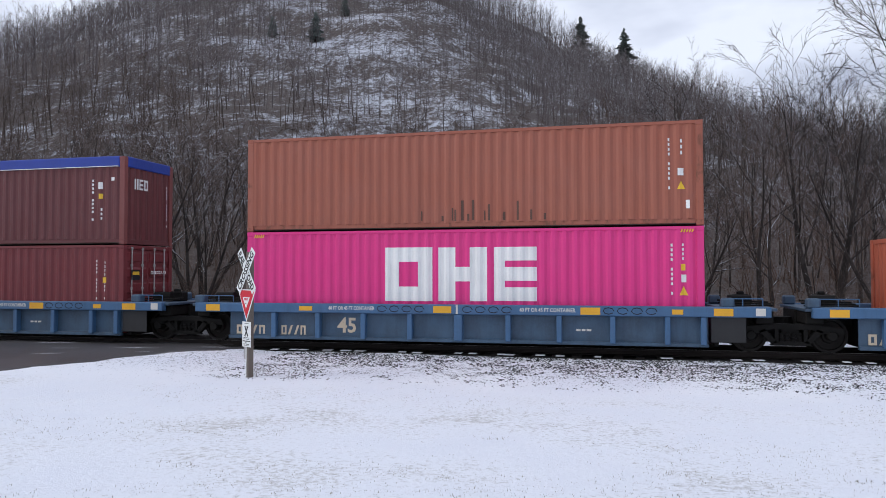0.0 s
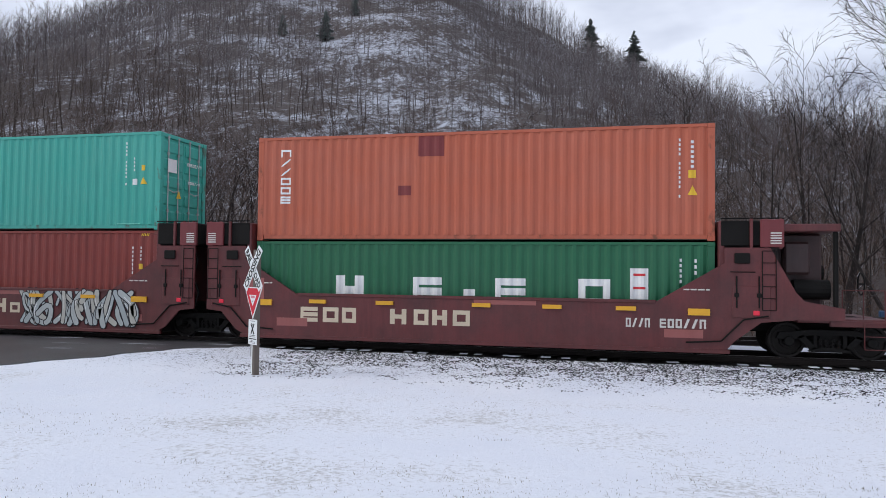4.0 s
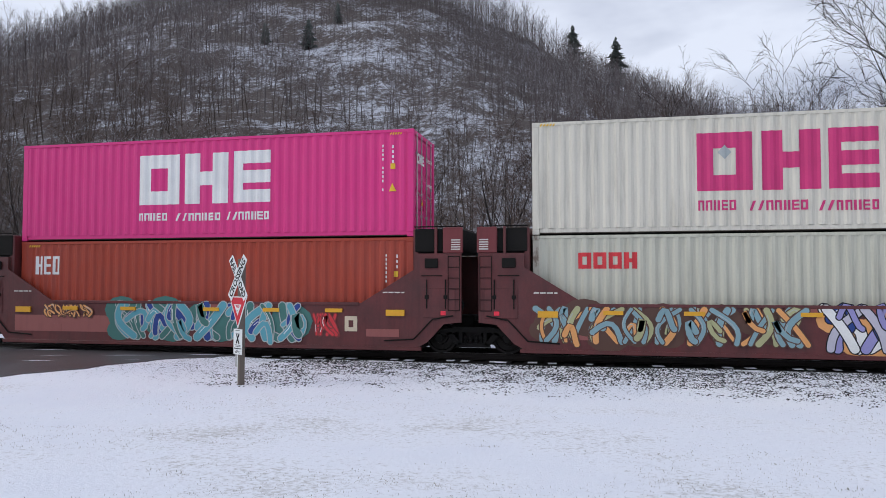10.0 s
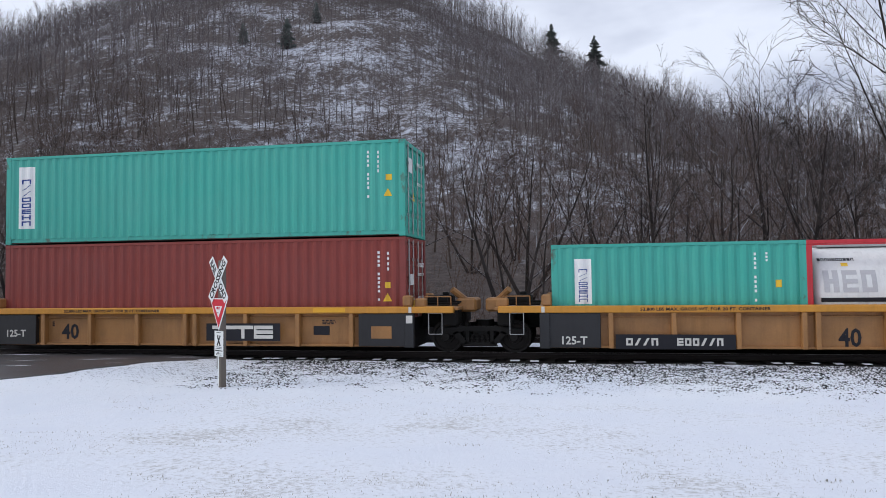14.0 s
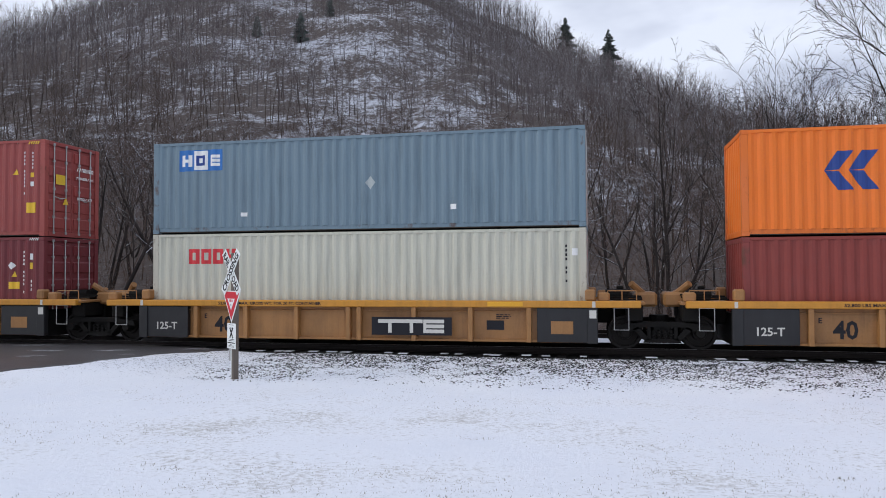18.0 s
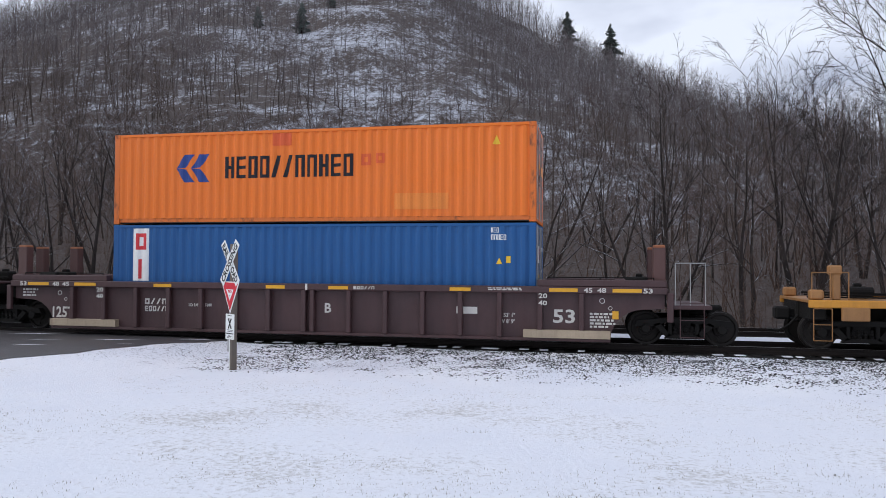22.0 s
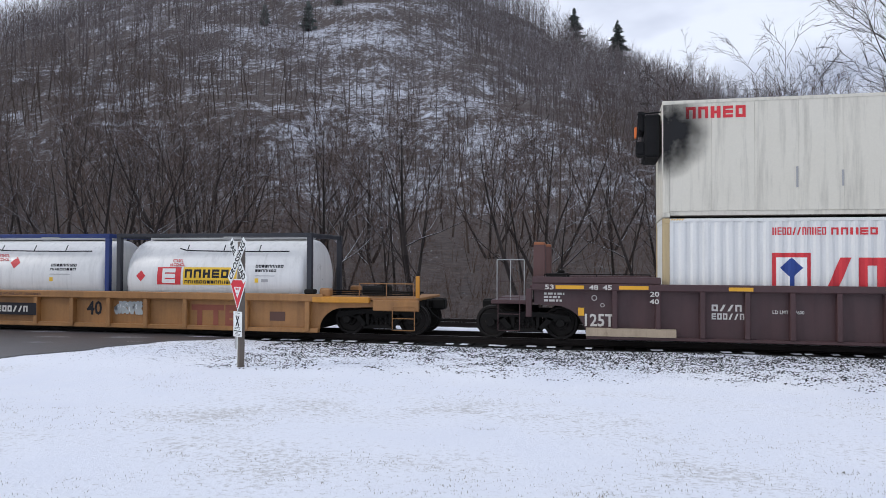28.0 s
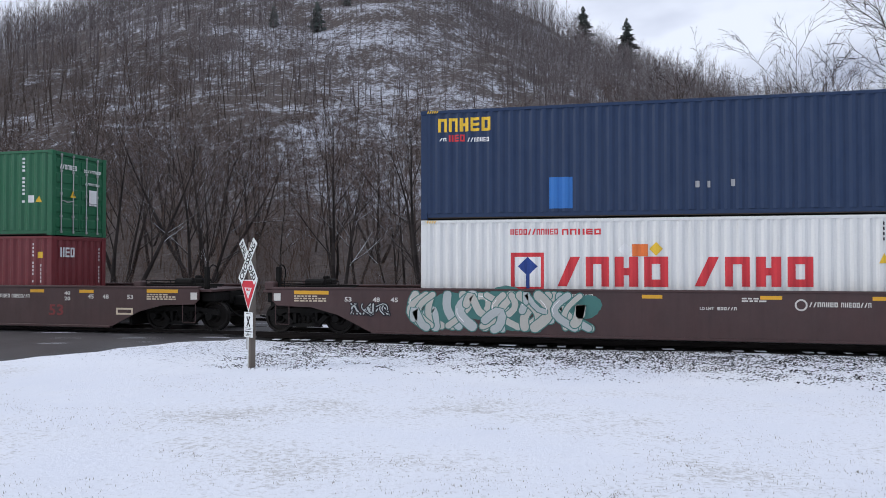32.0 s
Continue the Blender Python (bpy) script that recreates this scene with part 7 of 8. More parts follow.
        x0, x1 = put(5.45, 5.95)
        plate(c, "reflector", CONSPIC, x0, 0.70, x1, 0.86, th=0.05)
        fine_print(c, PALE, *((x0 - 0.1, 1.28, x1 + 0.1, 1.33)), 1, HALF, 5)
        if kind == "coupler":
            if d > 0:
                part("walkway", Build().box(*put(7.6, 8.85), -HALF + 0.1, HALF - 0.1, 2.72, 2.90, 0.02), CAR_RED, c)
                part("walkway_post", Build().box(*put(8.70, 8.80), -HALF + 0.15, -HALF + 0.25, 0.66, 2.72, 0.01), RUST_BLACK, c)
                part("walkway_post", Build().box(*put(8.70, 8.80), HALF - 0.25, HALF - 0.15, 0.66, 2.72, 0.01), RUST_BLACK, c)
                part("machinery", Build().box(7.45, 8.62, -0.62, 1.2, 0.66, 2.70, 0.05).box(7.7, 8.3, -0.95, -0.6, 1.7, 2.5, 0.06), coat("grimy_brown_paint", (0.055, 0.022, 0.020), grime=0.6, rust=0.4, soot=0.6), c)
                part("brake_reservoir", Build().tube((d * 7.9, -0.9, 1.35), (d * 8.7, -0.9, 1.35), 0.24, n=14), RUST_BLACK, c)
                part("brake_reservoir", Build().tube((d * 7.9, -0.3, 1.75), (d * 8.7, -0.3, 1.75), 0.20, n=14), RUST_BLACK, c)
            else:
                part("brake_stand", Build().box(-9.05, -8.92, -1.3, -1.18, 0.66, 1.85, 0.02).box(-9.10, -8.88, -1.34, -1.12, 1.62, 1.92, 0.03), CAR_RED, c)
            part("end_deck", Build().box(*put(7.9, 9.9), -HALF + 0.1, HALF - 0.1, 0.58, 0.68, 0.015), CAR_RED, c)
            part("end_sill", Build().box(*put(8.6, 9.9), -HALF + 0.08, -HALF + 0.16, 0.50, 0.64, 0.01), CAR_RED, c)
            coupler(c, d * 10.05, d)
            hand_rail(c, CAR_RED, *put(8.9, 9.8), 0.66, 1.35)
            ladder(c, CAR_RED, *put(9.3, 9.75), 0.0, 0.6, 3)
            part("brake_wheel", Build().lathe((d * 9.4, -0.9, 1.5), [(0.26, -0.02), (0.28, 0.0), (0.26, 0.02), (0.24, 0.0), (0.26, -0.02)], "x", 18).box(d * 9.4 - 0.02, d * 9.4 + 0.02, -1.14, -0.66, 1.48, 1.52), RUST_BLACK, c)
    for x in (-4.1, -2.2, 0.4, 2.2, 4.0):
        plate(c, "reflector", CONSPIC, x - 0.24, 0.78, x + 0.24, 0.88, th=0.055)
    for x, w, h in ((-5.3, 0.9, 0.22), (4.9, 0.9, 0.20), (0.2, 1.6, 0.14)):
        plate(c, "primer_patch", CAR_PATCH, x, 0.15 if w < 1 else 0.85, x + w, 0.15 + h if w < 1 else 0.85 + h)
    return c


U_BULK = (-39.78, -55.1, -70.6, -86.1, -101.47)
b3 = bulkhead_car(U_BULK[0], "joint", "coupler", "dark red-brown bulkhead well car with faded white lettering")
truck(b3, 8.68)
truck(b3, -7.65)
for k, (x0, x1) in enumerate(((-4.6, -4.1), (-3.95, -3.5), (-3.4, -3.0), (-2.05, -1.6), (-1.4, -1.0), (-0.9, -0.5), (-0.35, 0.1))):
    bars(b3, ("bars3", "ring", "ring", "bars2", "ring", "bars2", "ring")[k], CREAM_INK, x0, 0.28, x1, 0.68)
bars(b3, "word4", PALE, 4.0, 0.38, 4.6, 0.60)
bars(b3, "word6", PALE, 4.8, 0.38, 5.9, 0.60)
plate(b3, "primer_patch", CAR_PATCH, -6.2, 0.75, -5.7, 1.45)
b4 = bulkhead_car(U_BULK[1], "joint", "joint", "dark red-brown well car with grey and pale blue graffiti")
truck(b4, -7.7)
graffiti(b4, -6.2, 0.6, -0.05, 1.25, "XAEG", "K", "W", 5, 7)
bars(b4, "bars2", CREAM_INK, 0.75, 0.30, 1.1, 0.72)
bars(b4, "ring", CREAM_INK, 1.25, 0.30, 1.6, 0.60)
graffiti(b4, 1.5, 5.6, -0.08, 1.1, "EAG", "K", "W", 9, 6)
b5 = bulkhead_car(U_BULK[2], "joint", "joint", "dark red-brown bulkhead well car with pale lettering shapes")
truck(b5, -7.75)
for k in range(7):
    x = (-2.7, -2.0, -1.35, 0.0, 0.7, 1.3, 1.95)[k]
    bars(b5, ("bars3", "ring", "ring", "bars2", "ring", "bars2", "ring")[k], CREAM_INK, x, 0.28, x + 0.42, 0.70)
plate(b5, "faded_patch", coat("faded_red_brown", (0.17, 0.055, 0.04), grime=0.5), -4.6, 0.0, 5.0, 0.94, th=0.002)
b6 = bulkhead_car(U_BULK[3], "joint", "joint", "dark red-brown well car covered in blue, pink and white graffiti")
truck(b6, -7.68)
graffiti(b6, -6.0, 0.3, 0.0, 1.05, "XXZN", "S", "E", 14, 9, back="S")
graffiti(b6, 0.7, 6.4, -0.1, 1.12, "UWVB", "K", "W", 15, 7, back="N", fat=1.35)
b7 = bulkhead_car(U_BULK[4], "coupler", "joint", "dark red-brown well car with blue-green graffiti")
truck(b7, -8.63)
graffiti(b7, -2.55, 3.25, -0.08, 1.08, "CFCB", "E", "W", 22, 7, back="F", fat=1.25)
graffiti(b7, 3.4, 4.1, 0.1, 0.8, "R", "D", "W", 23, 2)
graffiti(b7, -5.0, -3.4, 0.55, 0.95, "N", "S", "E", 24, 4)
plate(b7, "faded_patch", CAR_PATCH, -6.0, 0.15, -2.7, 0.62, th=0.002)
bars(b7, "ring", CREAM_INK, 4.3, 0.28, 4.65, 0.68)

# ---- yellow cars


def yellow_car(u, left, right, label):
    c = car_root(u, label)
    slab(c, "side_panel", CAR_TAN, rect(-6.25, -0.09, 6.25, 0.77), HALF - 0.23, HALF - 0.19)
    beam(c, "top_chord", CAR_YELLOW, -7.4, 7.4, HALF - 0.25, HALF, 0.76, 0.93, 0.02)
    beam(c, "bottom_chord", CAR_TAN, -6.25, 6.25, HALF - 0.24, HALF - 0.10, -0.12, -0.06, 0.01)
    beam(c, "side_ledge", CAR_TAN, -6.2, 6.2, HALF - 0.20, HALF - 0.13, 0.64, 0.67, 0.008)
    for x in (-4.6, -3.1, -1.62, -0.15, 0.15, 1.65, 3.15, 4.65):
        beam(c, "side_post", CAR_TAN, x - 0.06, x + 0.06, HALF - 0.20, HALF - 0.008, -0.12, 0.76, 0.015)
    well_floor(c, CAR_TAN, 6.25, -0.11)
    for d, kind in ((-1, left), (1, right)):
        def put(x0, x1):
            return (x0, x1) if d > 0 else (-x1, -x0)

        if kind == "joint":
            beam(c, "end_panel", CAR_BLACK, *put(4.85, 6.35), HALF - 0.20, HALF - 0.045, -0.11, 0.755)
            beam(c, "end_panel_rib", CAR_BLACK, *put(6.1, 6.35), HALF - 0.05, HALF - 0.01, -0.13, 0.755, 0.01)
        else:
            beam(c, "end_panel", CAR_TAN, *put(5.95, 6.25), HALF - 0.20, HALF, -0.13, 0.76, 0.02)
        platform(c, CAR_TAN, d, 6.3, 7.5 if kind == "joint" else 9.2, 0.32, 0.90, seed=int(abs(u)) + d)
        part("well_end_casting", Build().box(*put(6.05, 6.3), -HALF + 0.02, -HALF + 0.32, 0.93, 1.22, 0.04), CAR_TAN, c)
        part("well_end_casting", Build().box(*put(6.05, 6.3), HALF - 0.32, HALF - 0.02, 0.93, 1.22, 0.04), CAR_TAN, c)
        ladder(c, ROD_STEEL, *put(6.75, 7.1), 0.22, 0.76, 2, HALF - 0.03)
        hand_rail(c, CAR_TAN, *put(6.6, 7.3), 0.92, 1.18)
        if kind == "joint":
            part("articulation", Build().box(*put(7.3, 7.85), -0.5, 0.5, 0.75, 1.12, 0.06).tube((d * 7.6, -0.2, 1.0), (d * 7.2, -0.5, 1.35), 0.09, n=8), CAR_TAN, c)
        else:
            beam(c, "end_sill", CAR_YELLOW, *put(7.3, 9.2), HALF - 0.16, HALF - 0.04, 0.72, 0.90, 0.02)
            part("end_step", Build().box(*put(7.9, 8.5), -HALF + 0.0, -HALF + 0.12, 0.42, 0.74, 0.02), CAR_TAN, c)
            coupler(c, d * 9.45, d)
            hand_rail(c, CAR_TAN, *put(8.3, 9.1), 0.9, 1.55, 1.3)
            part("brake_stand", Build().box(*put(8.45, 8.62), -1.22, -1.08, 0.9, 1.65, 0.02).box(*put(8.42, 8.7), -1.25, -1.0, 1.50, 1.72, 0.03), CAR_TAN, c)
            ladder(c, CAR_TAN, *put(8.7, 9.1), -0.05, 0.7, 3, HALF - 0.06)
    say(c, "52,800 LBS MAX. GROSS WT. FOR 20 FT. CONTAINER", -3.9, 0.81, 0.075, ink("K"), width=3.0)
    plate(c, "reflector", PALE, -6.3, 0.77, -6.22, 0.92)
    plate(c, "reflector", PALE, 6.22, 0.77, 6.30, 0.92)
    plate(c, "faded_stripe", CONSPIC, 3.6, 0.79, 4.5, 0.90)
    fine_print(c, ink("K"), 3.8, 0.45, 4.3, 0.58, 3, HALF - 0.185, 4)
    plate(c, "notice", ink("K"), 3.55, 0.18, 4.0, 0.42, HALF - 0.185)
    return c


def name_block(c, x0):
    """A black panel with the pale wide shapes of the owner's mark."""
    plate(c, "name_panel", ink("K"), x0, 0.03, x0 + 2.15, 0.50, HALF - 0.004)
    bars(c, "tee", PALE, x0 + 0.18, 0.09, x0 + 0.82, 0.44, HALF + 0.004)
    bars(c, "tee", PALE, x0 + 0.78, 0.09, x0 + 1.38, 0.44, HALF + 0.006)
    bars(c, "bars3", PALE, x0 + 1.40, 0.09, x0 + 1.95, 0.44, HALF + 0.004)


def number_block(c, x0, y=HALF - 0.004, z=-0.13):
    plate(c, "name_panel", ink("K"), x0, z, x0 + 2.8, z + 0.36, y)
    bars(c, "word4", PALE, x0 + 0.25, z + 0.09, x0 + 1.05, z + 0.27, y + 0.008)
    bars(c, "word6", PALE, x0 + 1.45, z + 0.09, x0 + 2.55, z + 0.27, y + 0.008)


U_YELLOW = (-121.15, -137.1, -152.95, -168.8, -184.6)
for i, u in enumerate(U_YELLOW):
    c = yellow_car(u, "coupler" if i == 4 else "joint", "coupler" if i == 0 else "joint",
                   ("weathered yellow well car carrying a tank and a short container", "weathered yellow well car with black ends", "weathered yellow well car with black ends",
                    "weathered yellow well car with black numerals", "weathered yellow well car, the last of its set")[i])
    if i == 0:
        truck(c, 7.75)
    truck(c, -7.93)
    if i < 4:
        say(c, "125-T", -5.85, -0.02 if i == 0 else 0.12, 0.20, PALE, HALF - 0.045, width=0.62)
    if i in (0, 4):
        number_block(c, -4.5)
        say(c, "40", 0.62, -0.05, 0.43, ink("K"), HALF - 0.185, width=0.5)
    else:
        say(c, "40", -4.1, 0.06, 0.43, ink("K"), HALF - 0.185, width=0.55)
        say(c, "E", -4.42, 0.42, 0.13, ink("K"), HALF - 0.185)
        name_block(c, 0.52)
    plate(c, "notice", CAR_TAN, 5.2, 0.10, 5.75, 0.42, HALF - 0.045)
    plate(c, "notice", PALE, 6.15, 0.50, 6.32, 0.70, HALF - 0.01)


# ---- long cars, with arches over the trucks


def arch(xb, xt, zb, zt, n=6):
    """A curve that lifts the lower edge from (xb, zb) to (xt, zt)."""
    return [(xb + (xt - xb) * (1 - math.cos(k / n * math.pi / 2)), zb + (zt - zb) * math.sin(k / n * math.pi / 2)) for k in range(n + 1)]


def plum_car(u, left, right, letter_mark, label):
    c = car_root(u, label)
    half = arch(7.95, 8.75, -0.17, 0.60) + [(9.25, 0.62), (9.25, 1.02)]
    poly = half + [(-x, z) for x, z in reversed(half)]
    slab(c, "side_panel", CAR_PLUM, poly, HALF - 0.21, HALF - 0.17)
    beam(c, "top_chord", CAR_PLUM, -9.3, 9.3, HALF - 0.25, HALF, 0.98, 1.15, 0.02)
    beam(c, "bottom_chord", CAR_PLUM, -7.95, 7.95, HALF - 0.22, HALF - 0.05, -0.22, -0.14, 0.01)
    for s in (-1, 1):
        x0, x1 = (6.15, 9.3) if s > 0 else (-9.3, -6.15)
        beam(c, "raised_chord", CAR_PLUM, x0, x1, HALF - 0.30, HALF - 0.06, 1.15, 1.32, 0.02)
        beam(c, "stencil_strip", DIRTY_STRIP, min(s * 5.8, s * 7.95), max(s * 5.8, s * 7.95), HALF - 0.18, HALF - 0.003, -0.14, 0.06, 0.004)
    for x in (-7.25, -6.22, -5.19, -4.17, -3.17, -2.16, -1.15, -0.12, 0.12, 1.15, 2.16, 3.17, 4.17, 5.19, 6.22, 7.25):
        beam(c, "side_post", CAR_PLUM, x - 0.06, x + 0.06, HALF - 0.18, HALF - 0.008, -0.14, 0.99, 0.015)
    well_floor(c, CAR_PLUM, 7.9, -0.11)
    for d, kind in ((-1, left), (1, right)):
        def put(x0, x1):
            return (x0, x1) if d > 0 else (-x1, -x0)

        platform(c, CAR_PLUM, d, 8.0, 9.35, 0.62, 1.10, seed=int(abs(u)) + d)
        for k, y in enumerate((-1.1, 1.1)):
            part("guide_post", Build().box(*put(8.98, 9.28), y - 0.14, y + 0.14, 1.05, 2.15, 0.02), coat("guide_post_brown", (0.095, 0.042, 0.036), grime=0.4), c)
            part("guide_tip", Build().box(*put(8.99, 9.27), y - 0.145, y + 0.145, 2.12, 2.20, 0.02), coat("dull_orange_tip", (0.30, 0.10, 0.035), grime=0.4), c)
        hand_rail(c, RUST_BLACK, *put(6.4, 9.0), 1.32, 1.38)
        a = put(6.45, 7.15)
        plate(c, "reflector", CONSPIC, a[0], 1.02, a[1], 1.11, HALF)
        a = put(8.0, 8.7)
        plate(c, "reflector", CONSPIC, a[0], 1.02, a[1], 1.11, HALF)
        say(c, "45", d * 7.42 - 0.12, 1.01, 0.12, PALE, HALF, width=0.22)
        say(c, "48", d * 7.75 - 0.12, 1.01, 0.12, PALE, HALF, width=0.22)
        say(c, "53", d * 8.85 - 0.12, 1.01, 0.12, PALE, HALF, width=0.22)
        say(c, "20", d * 6.3 - 0.12, 0.86, 0.12, PALE, HALF, width=0.22)
        say(c, "40", d * 6.3 - 0.12, 0.68, 0.12, PALE, HALF, width=0.22)
        if d > 0:
            fine_print(c, PALE, 7.45, 0.10, 8.2, 0.50, 5, HALF - 0.165, 7)
        else:
            fine_print(c, PALE, -9.0, 0.66, -8.3, 0.92, 3, HALF - 0.165, 7)
        for zz, r in ((0.80, 0.07), (0.62, 0.05)):
            part("stencil", Build().lathe((d * 7.75 + (0.2 if zz < 0.7 else 0), -HALF + 0.162, zz), [(r, 0), (r, -0.004), (r * 0.75, -0.004)], "y", 14), PALE, c)
        part("end_step", Build().box(*put(9.3, 9.45), -HALF + 0.02, -HALF + 0.14, 0.3, 1.02, 0.02), CAR_PLUM, c)
        if kind == "coupler":
            ladder(c, CAR_PLUM, *put(9.6, 10.15), -0.05, 1.2, 4)
            part("end_deck", Build().box(*put(9.35, 10.35), -HALF + 0.1, HALF - 0.1, 0.62, 0.72, 0.015), CAR_PLUM, c)
            hand_rail(c, ROD_STEEL, *put(9.5, 10.2), 0.7, 1.75, 1.35)
            coupler(c, d * 10.55, d)
            plate(c, "notice", CONSPIC, put(8.0, 8.15)[0], 0.35, put(8.0, 8.15)[1], 0.55, HALF - 0.165)
        else:
            part("articulation", Build().box(*put(9.3, 9.75), -0.5, 0.5, 0.55, 1.0, 0.06), RUST_BLACK, c)
    for x in (-4.3, -0.9, 0.9, 4.2):
        plate(c, "reflector", CONSPIC, x - 0.3, 1.01, x + 0.25, 1.10)
    plate(c, "reflector", PALE, -0.06, 0.98, 0.0, 1.15)
    say(c, letter_mark, 0.42, 0.38, 0.26, PALE, HALF - 0.165)
    bars(c, "word4", PALE, -4.97, 0.52, -4.25, 0.68, HALF - 0.165)
    bars(c, "word6", PALE, -4.97, 0.32, -4.2, 0.47, HALF - 0.165)
    say(c, "LD LMT 117600", -3.6, 0.48, 0.085, PALE, HALF - 0.165, width=0.7)
    say(c, "53", 6.52, 0.24, 0.34, PALE, HALF - 0.165, width=0.55)
    say(c, "125T", -8.05, 0.10, 0.31, PALE, HALF - 0.165, width=0.72)
    say(c, "IL 53' 1\"", 5.15, 0.36, 0.10, PALE, HALF - 0.165, width=0.42)
    say(c, "IW 8' 9\"", 5.15, 0.20, 0.10, PALE, HALF - 0.165, width=0.42)
    plate(c, "notice", PALE, 4.05, 0.42, 4.6, 0.60, HALF - 0.165)
    fine_print(c, PALE, 4.9, 1.03, 6.0, 1.11, 2, HALF, 9)
    bars(c, "word6", PALE, 1.3, 1.02, 1.9, 1.10)
    return c


p13 = plum_car(-206.3, "joint", "coupler", "B", "plum-brown long well car with white stencils and gauges")
truck(p13, 9.72)
truck(p13, -9.77)
p14 = plum_car(-225.85, "joint", "joint", "C", "plum-brown long well car with white stencils")
truck(p14, -9.77)
p15 = plum_car(-245.4, "coupler", "joint", "A", "plum-brown long well car, the last of its set")
truck(p15, -9.5)


def umber_car(u, label, tag):
    c = car_root(u, label)
    half = [(7.45, -0.17), (8.35, 0.26), (9.1, 0.45), (10.1, 0.48), (10.25, 0.62), (10.25, 0.97)]
    poly = half + [(-x, z) for x, z in reversed(half)]
    slab(c, "side_plate", CAR_UMBER, poly, HALF - 0.05, HALF)
    beam(c, "top_chord", CAR_UMBER, -10.25, 10.25, HALF - 0.16, HALF + 0.02, 0.93, 0.99, 0.012)
    beam(c, "bottom_chord", CAR_UMBER, -7.4, 7.4, HALF - 0.12, HALF + 0.02, -0.22, -0.15, 0.01)
    well_floor(c, CAR_UMBER, 7.9, -0.11)
    for d in (-1, 1):
        def put(x0, x1):
            return (x0, x1) if d > 0 else (-x1, -x0)

        platform(c, CAR_UMBER, d, 8.0, 10.6, 0.45, 0.90, seed=int(abs(u)) + d)
        coupler(c, d * 10.75, d)
        hand_rail(c, RUST_BLACK, *put(8.4, 10.0), 0.98, 1.15)
        part("brake_stand", Build().box(*put(10.2, 10.32), -1.15, -1.0, 0.9, 1.55, 0.02).lathe((d * 10.3, -0.8, 1.35), [(0.25, -0.02), (0.27, 0), (0.25, 0.02), (0.23, 0), (0.25, -0.02)], "x", 16), RUST_BLACK, c)
        ladder(c, CAR_UMBER, *put(9.75, 10.15), -0.02, 0.5, 2)
        a = put(8.6, 9.6)
        plate(c, "reflector", CONSPIC, a[0], 0.80, a[1], 0.90)
        fine_print(c, CREAM_INK, a[0], 0.58, a[1], 0.77, 3, HALF, 4)
        a = put(10.0, 10.2)
        plate(c, "notice", PALE, a[0], 0.62, a[1], 0.82)
        for t, x in (("45", 6.75), ("48", 7.25), ("53", 8.05)):
            say(c, t, d * x - 0.1, 0.62, 0.12, PALE, width=0.2)
        say(c, "40", d * 5.95 - 0.1, 0.72, 0.11, PALE, width=0.2)
        say(c, "20", d * 5.95 - 0.1, 0.56, 0.11, PALE, width=0.2)
    for x in (-3.4, -0.2, 2.5, 4.9, 6.6):
        plate(c, "reflector", CONSPIC, x - 0.24, 0.78, x + 0.24, 0.87)
    bars(c, "word8", PALE, -2.2, 0.80, -1.6, 0.87)
    say(c, "LD LMT", 0.9, 0.52, 0.075, PALE, width=0.32)
    bars(c, "word6", PALE, 1.3, 0.52, 1.75, 0.595)
    fine_print(c, PALE, 1.85, 0.70, 2.75, 0.82, 2, HALF, 3)
    part("stencil", Build().lathe((3.15, -HALF - 0.004, 0.66), [(0.14, 0), (0.14, -0.004), (0.10, -0.004)], "y", 18), PALE, c)
    bars(c, "word7", PALE, 3.32, 0.62, 3.95, 0.73)
    bars(c, "word8", PALE, 4.0, 0.62, 4.65, 0.73)
    say(c, "53", 5.3, 0.12, 0.32, ink("D"), width=0.5)
    bars(c, "ring", CREAM_INK, 7.6, 0.16, 8.15, 0.36)
    for x in (-9.45, 9.45):
        truck(c, x)
    return c


u17 = umber_car(-288.4, "umber-brown long well car with pale green-rimmed graffiti", "a")
graffiti(u17, -6.3, -1.65, -0.10, 0.95, "AAE", "F", "W", 31, 5, back="F", fat=1.7)
graffiti(u17, -8.0, -6.9, 0.25, 0.60, "E", "K", "E", 32, 3)
u18 = umber_car(-311.15, "umber-brown long well car behind the graffiti one", "b")


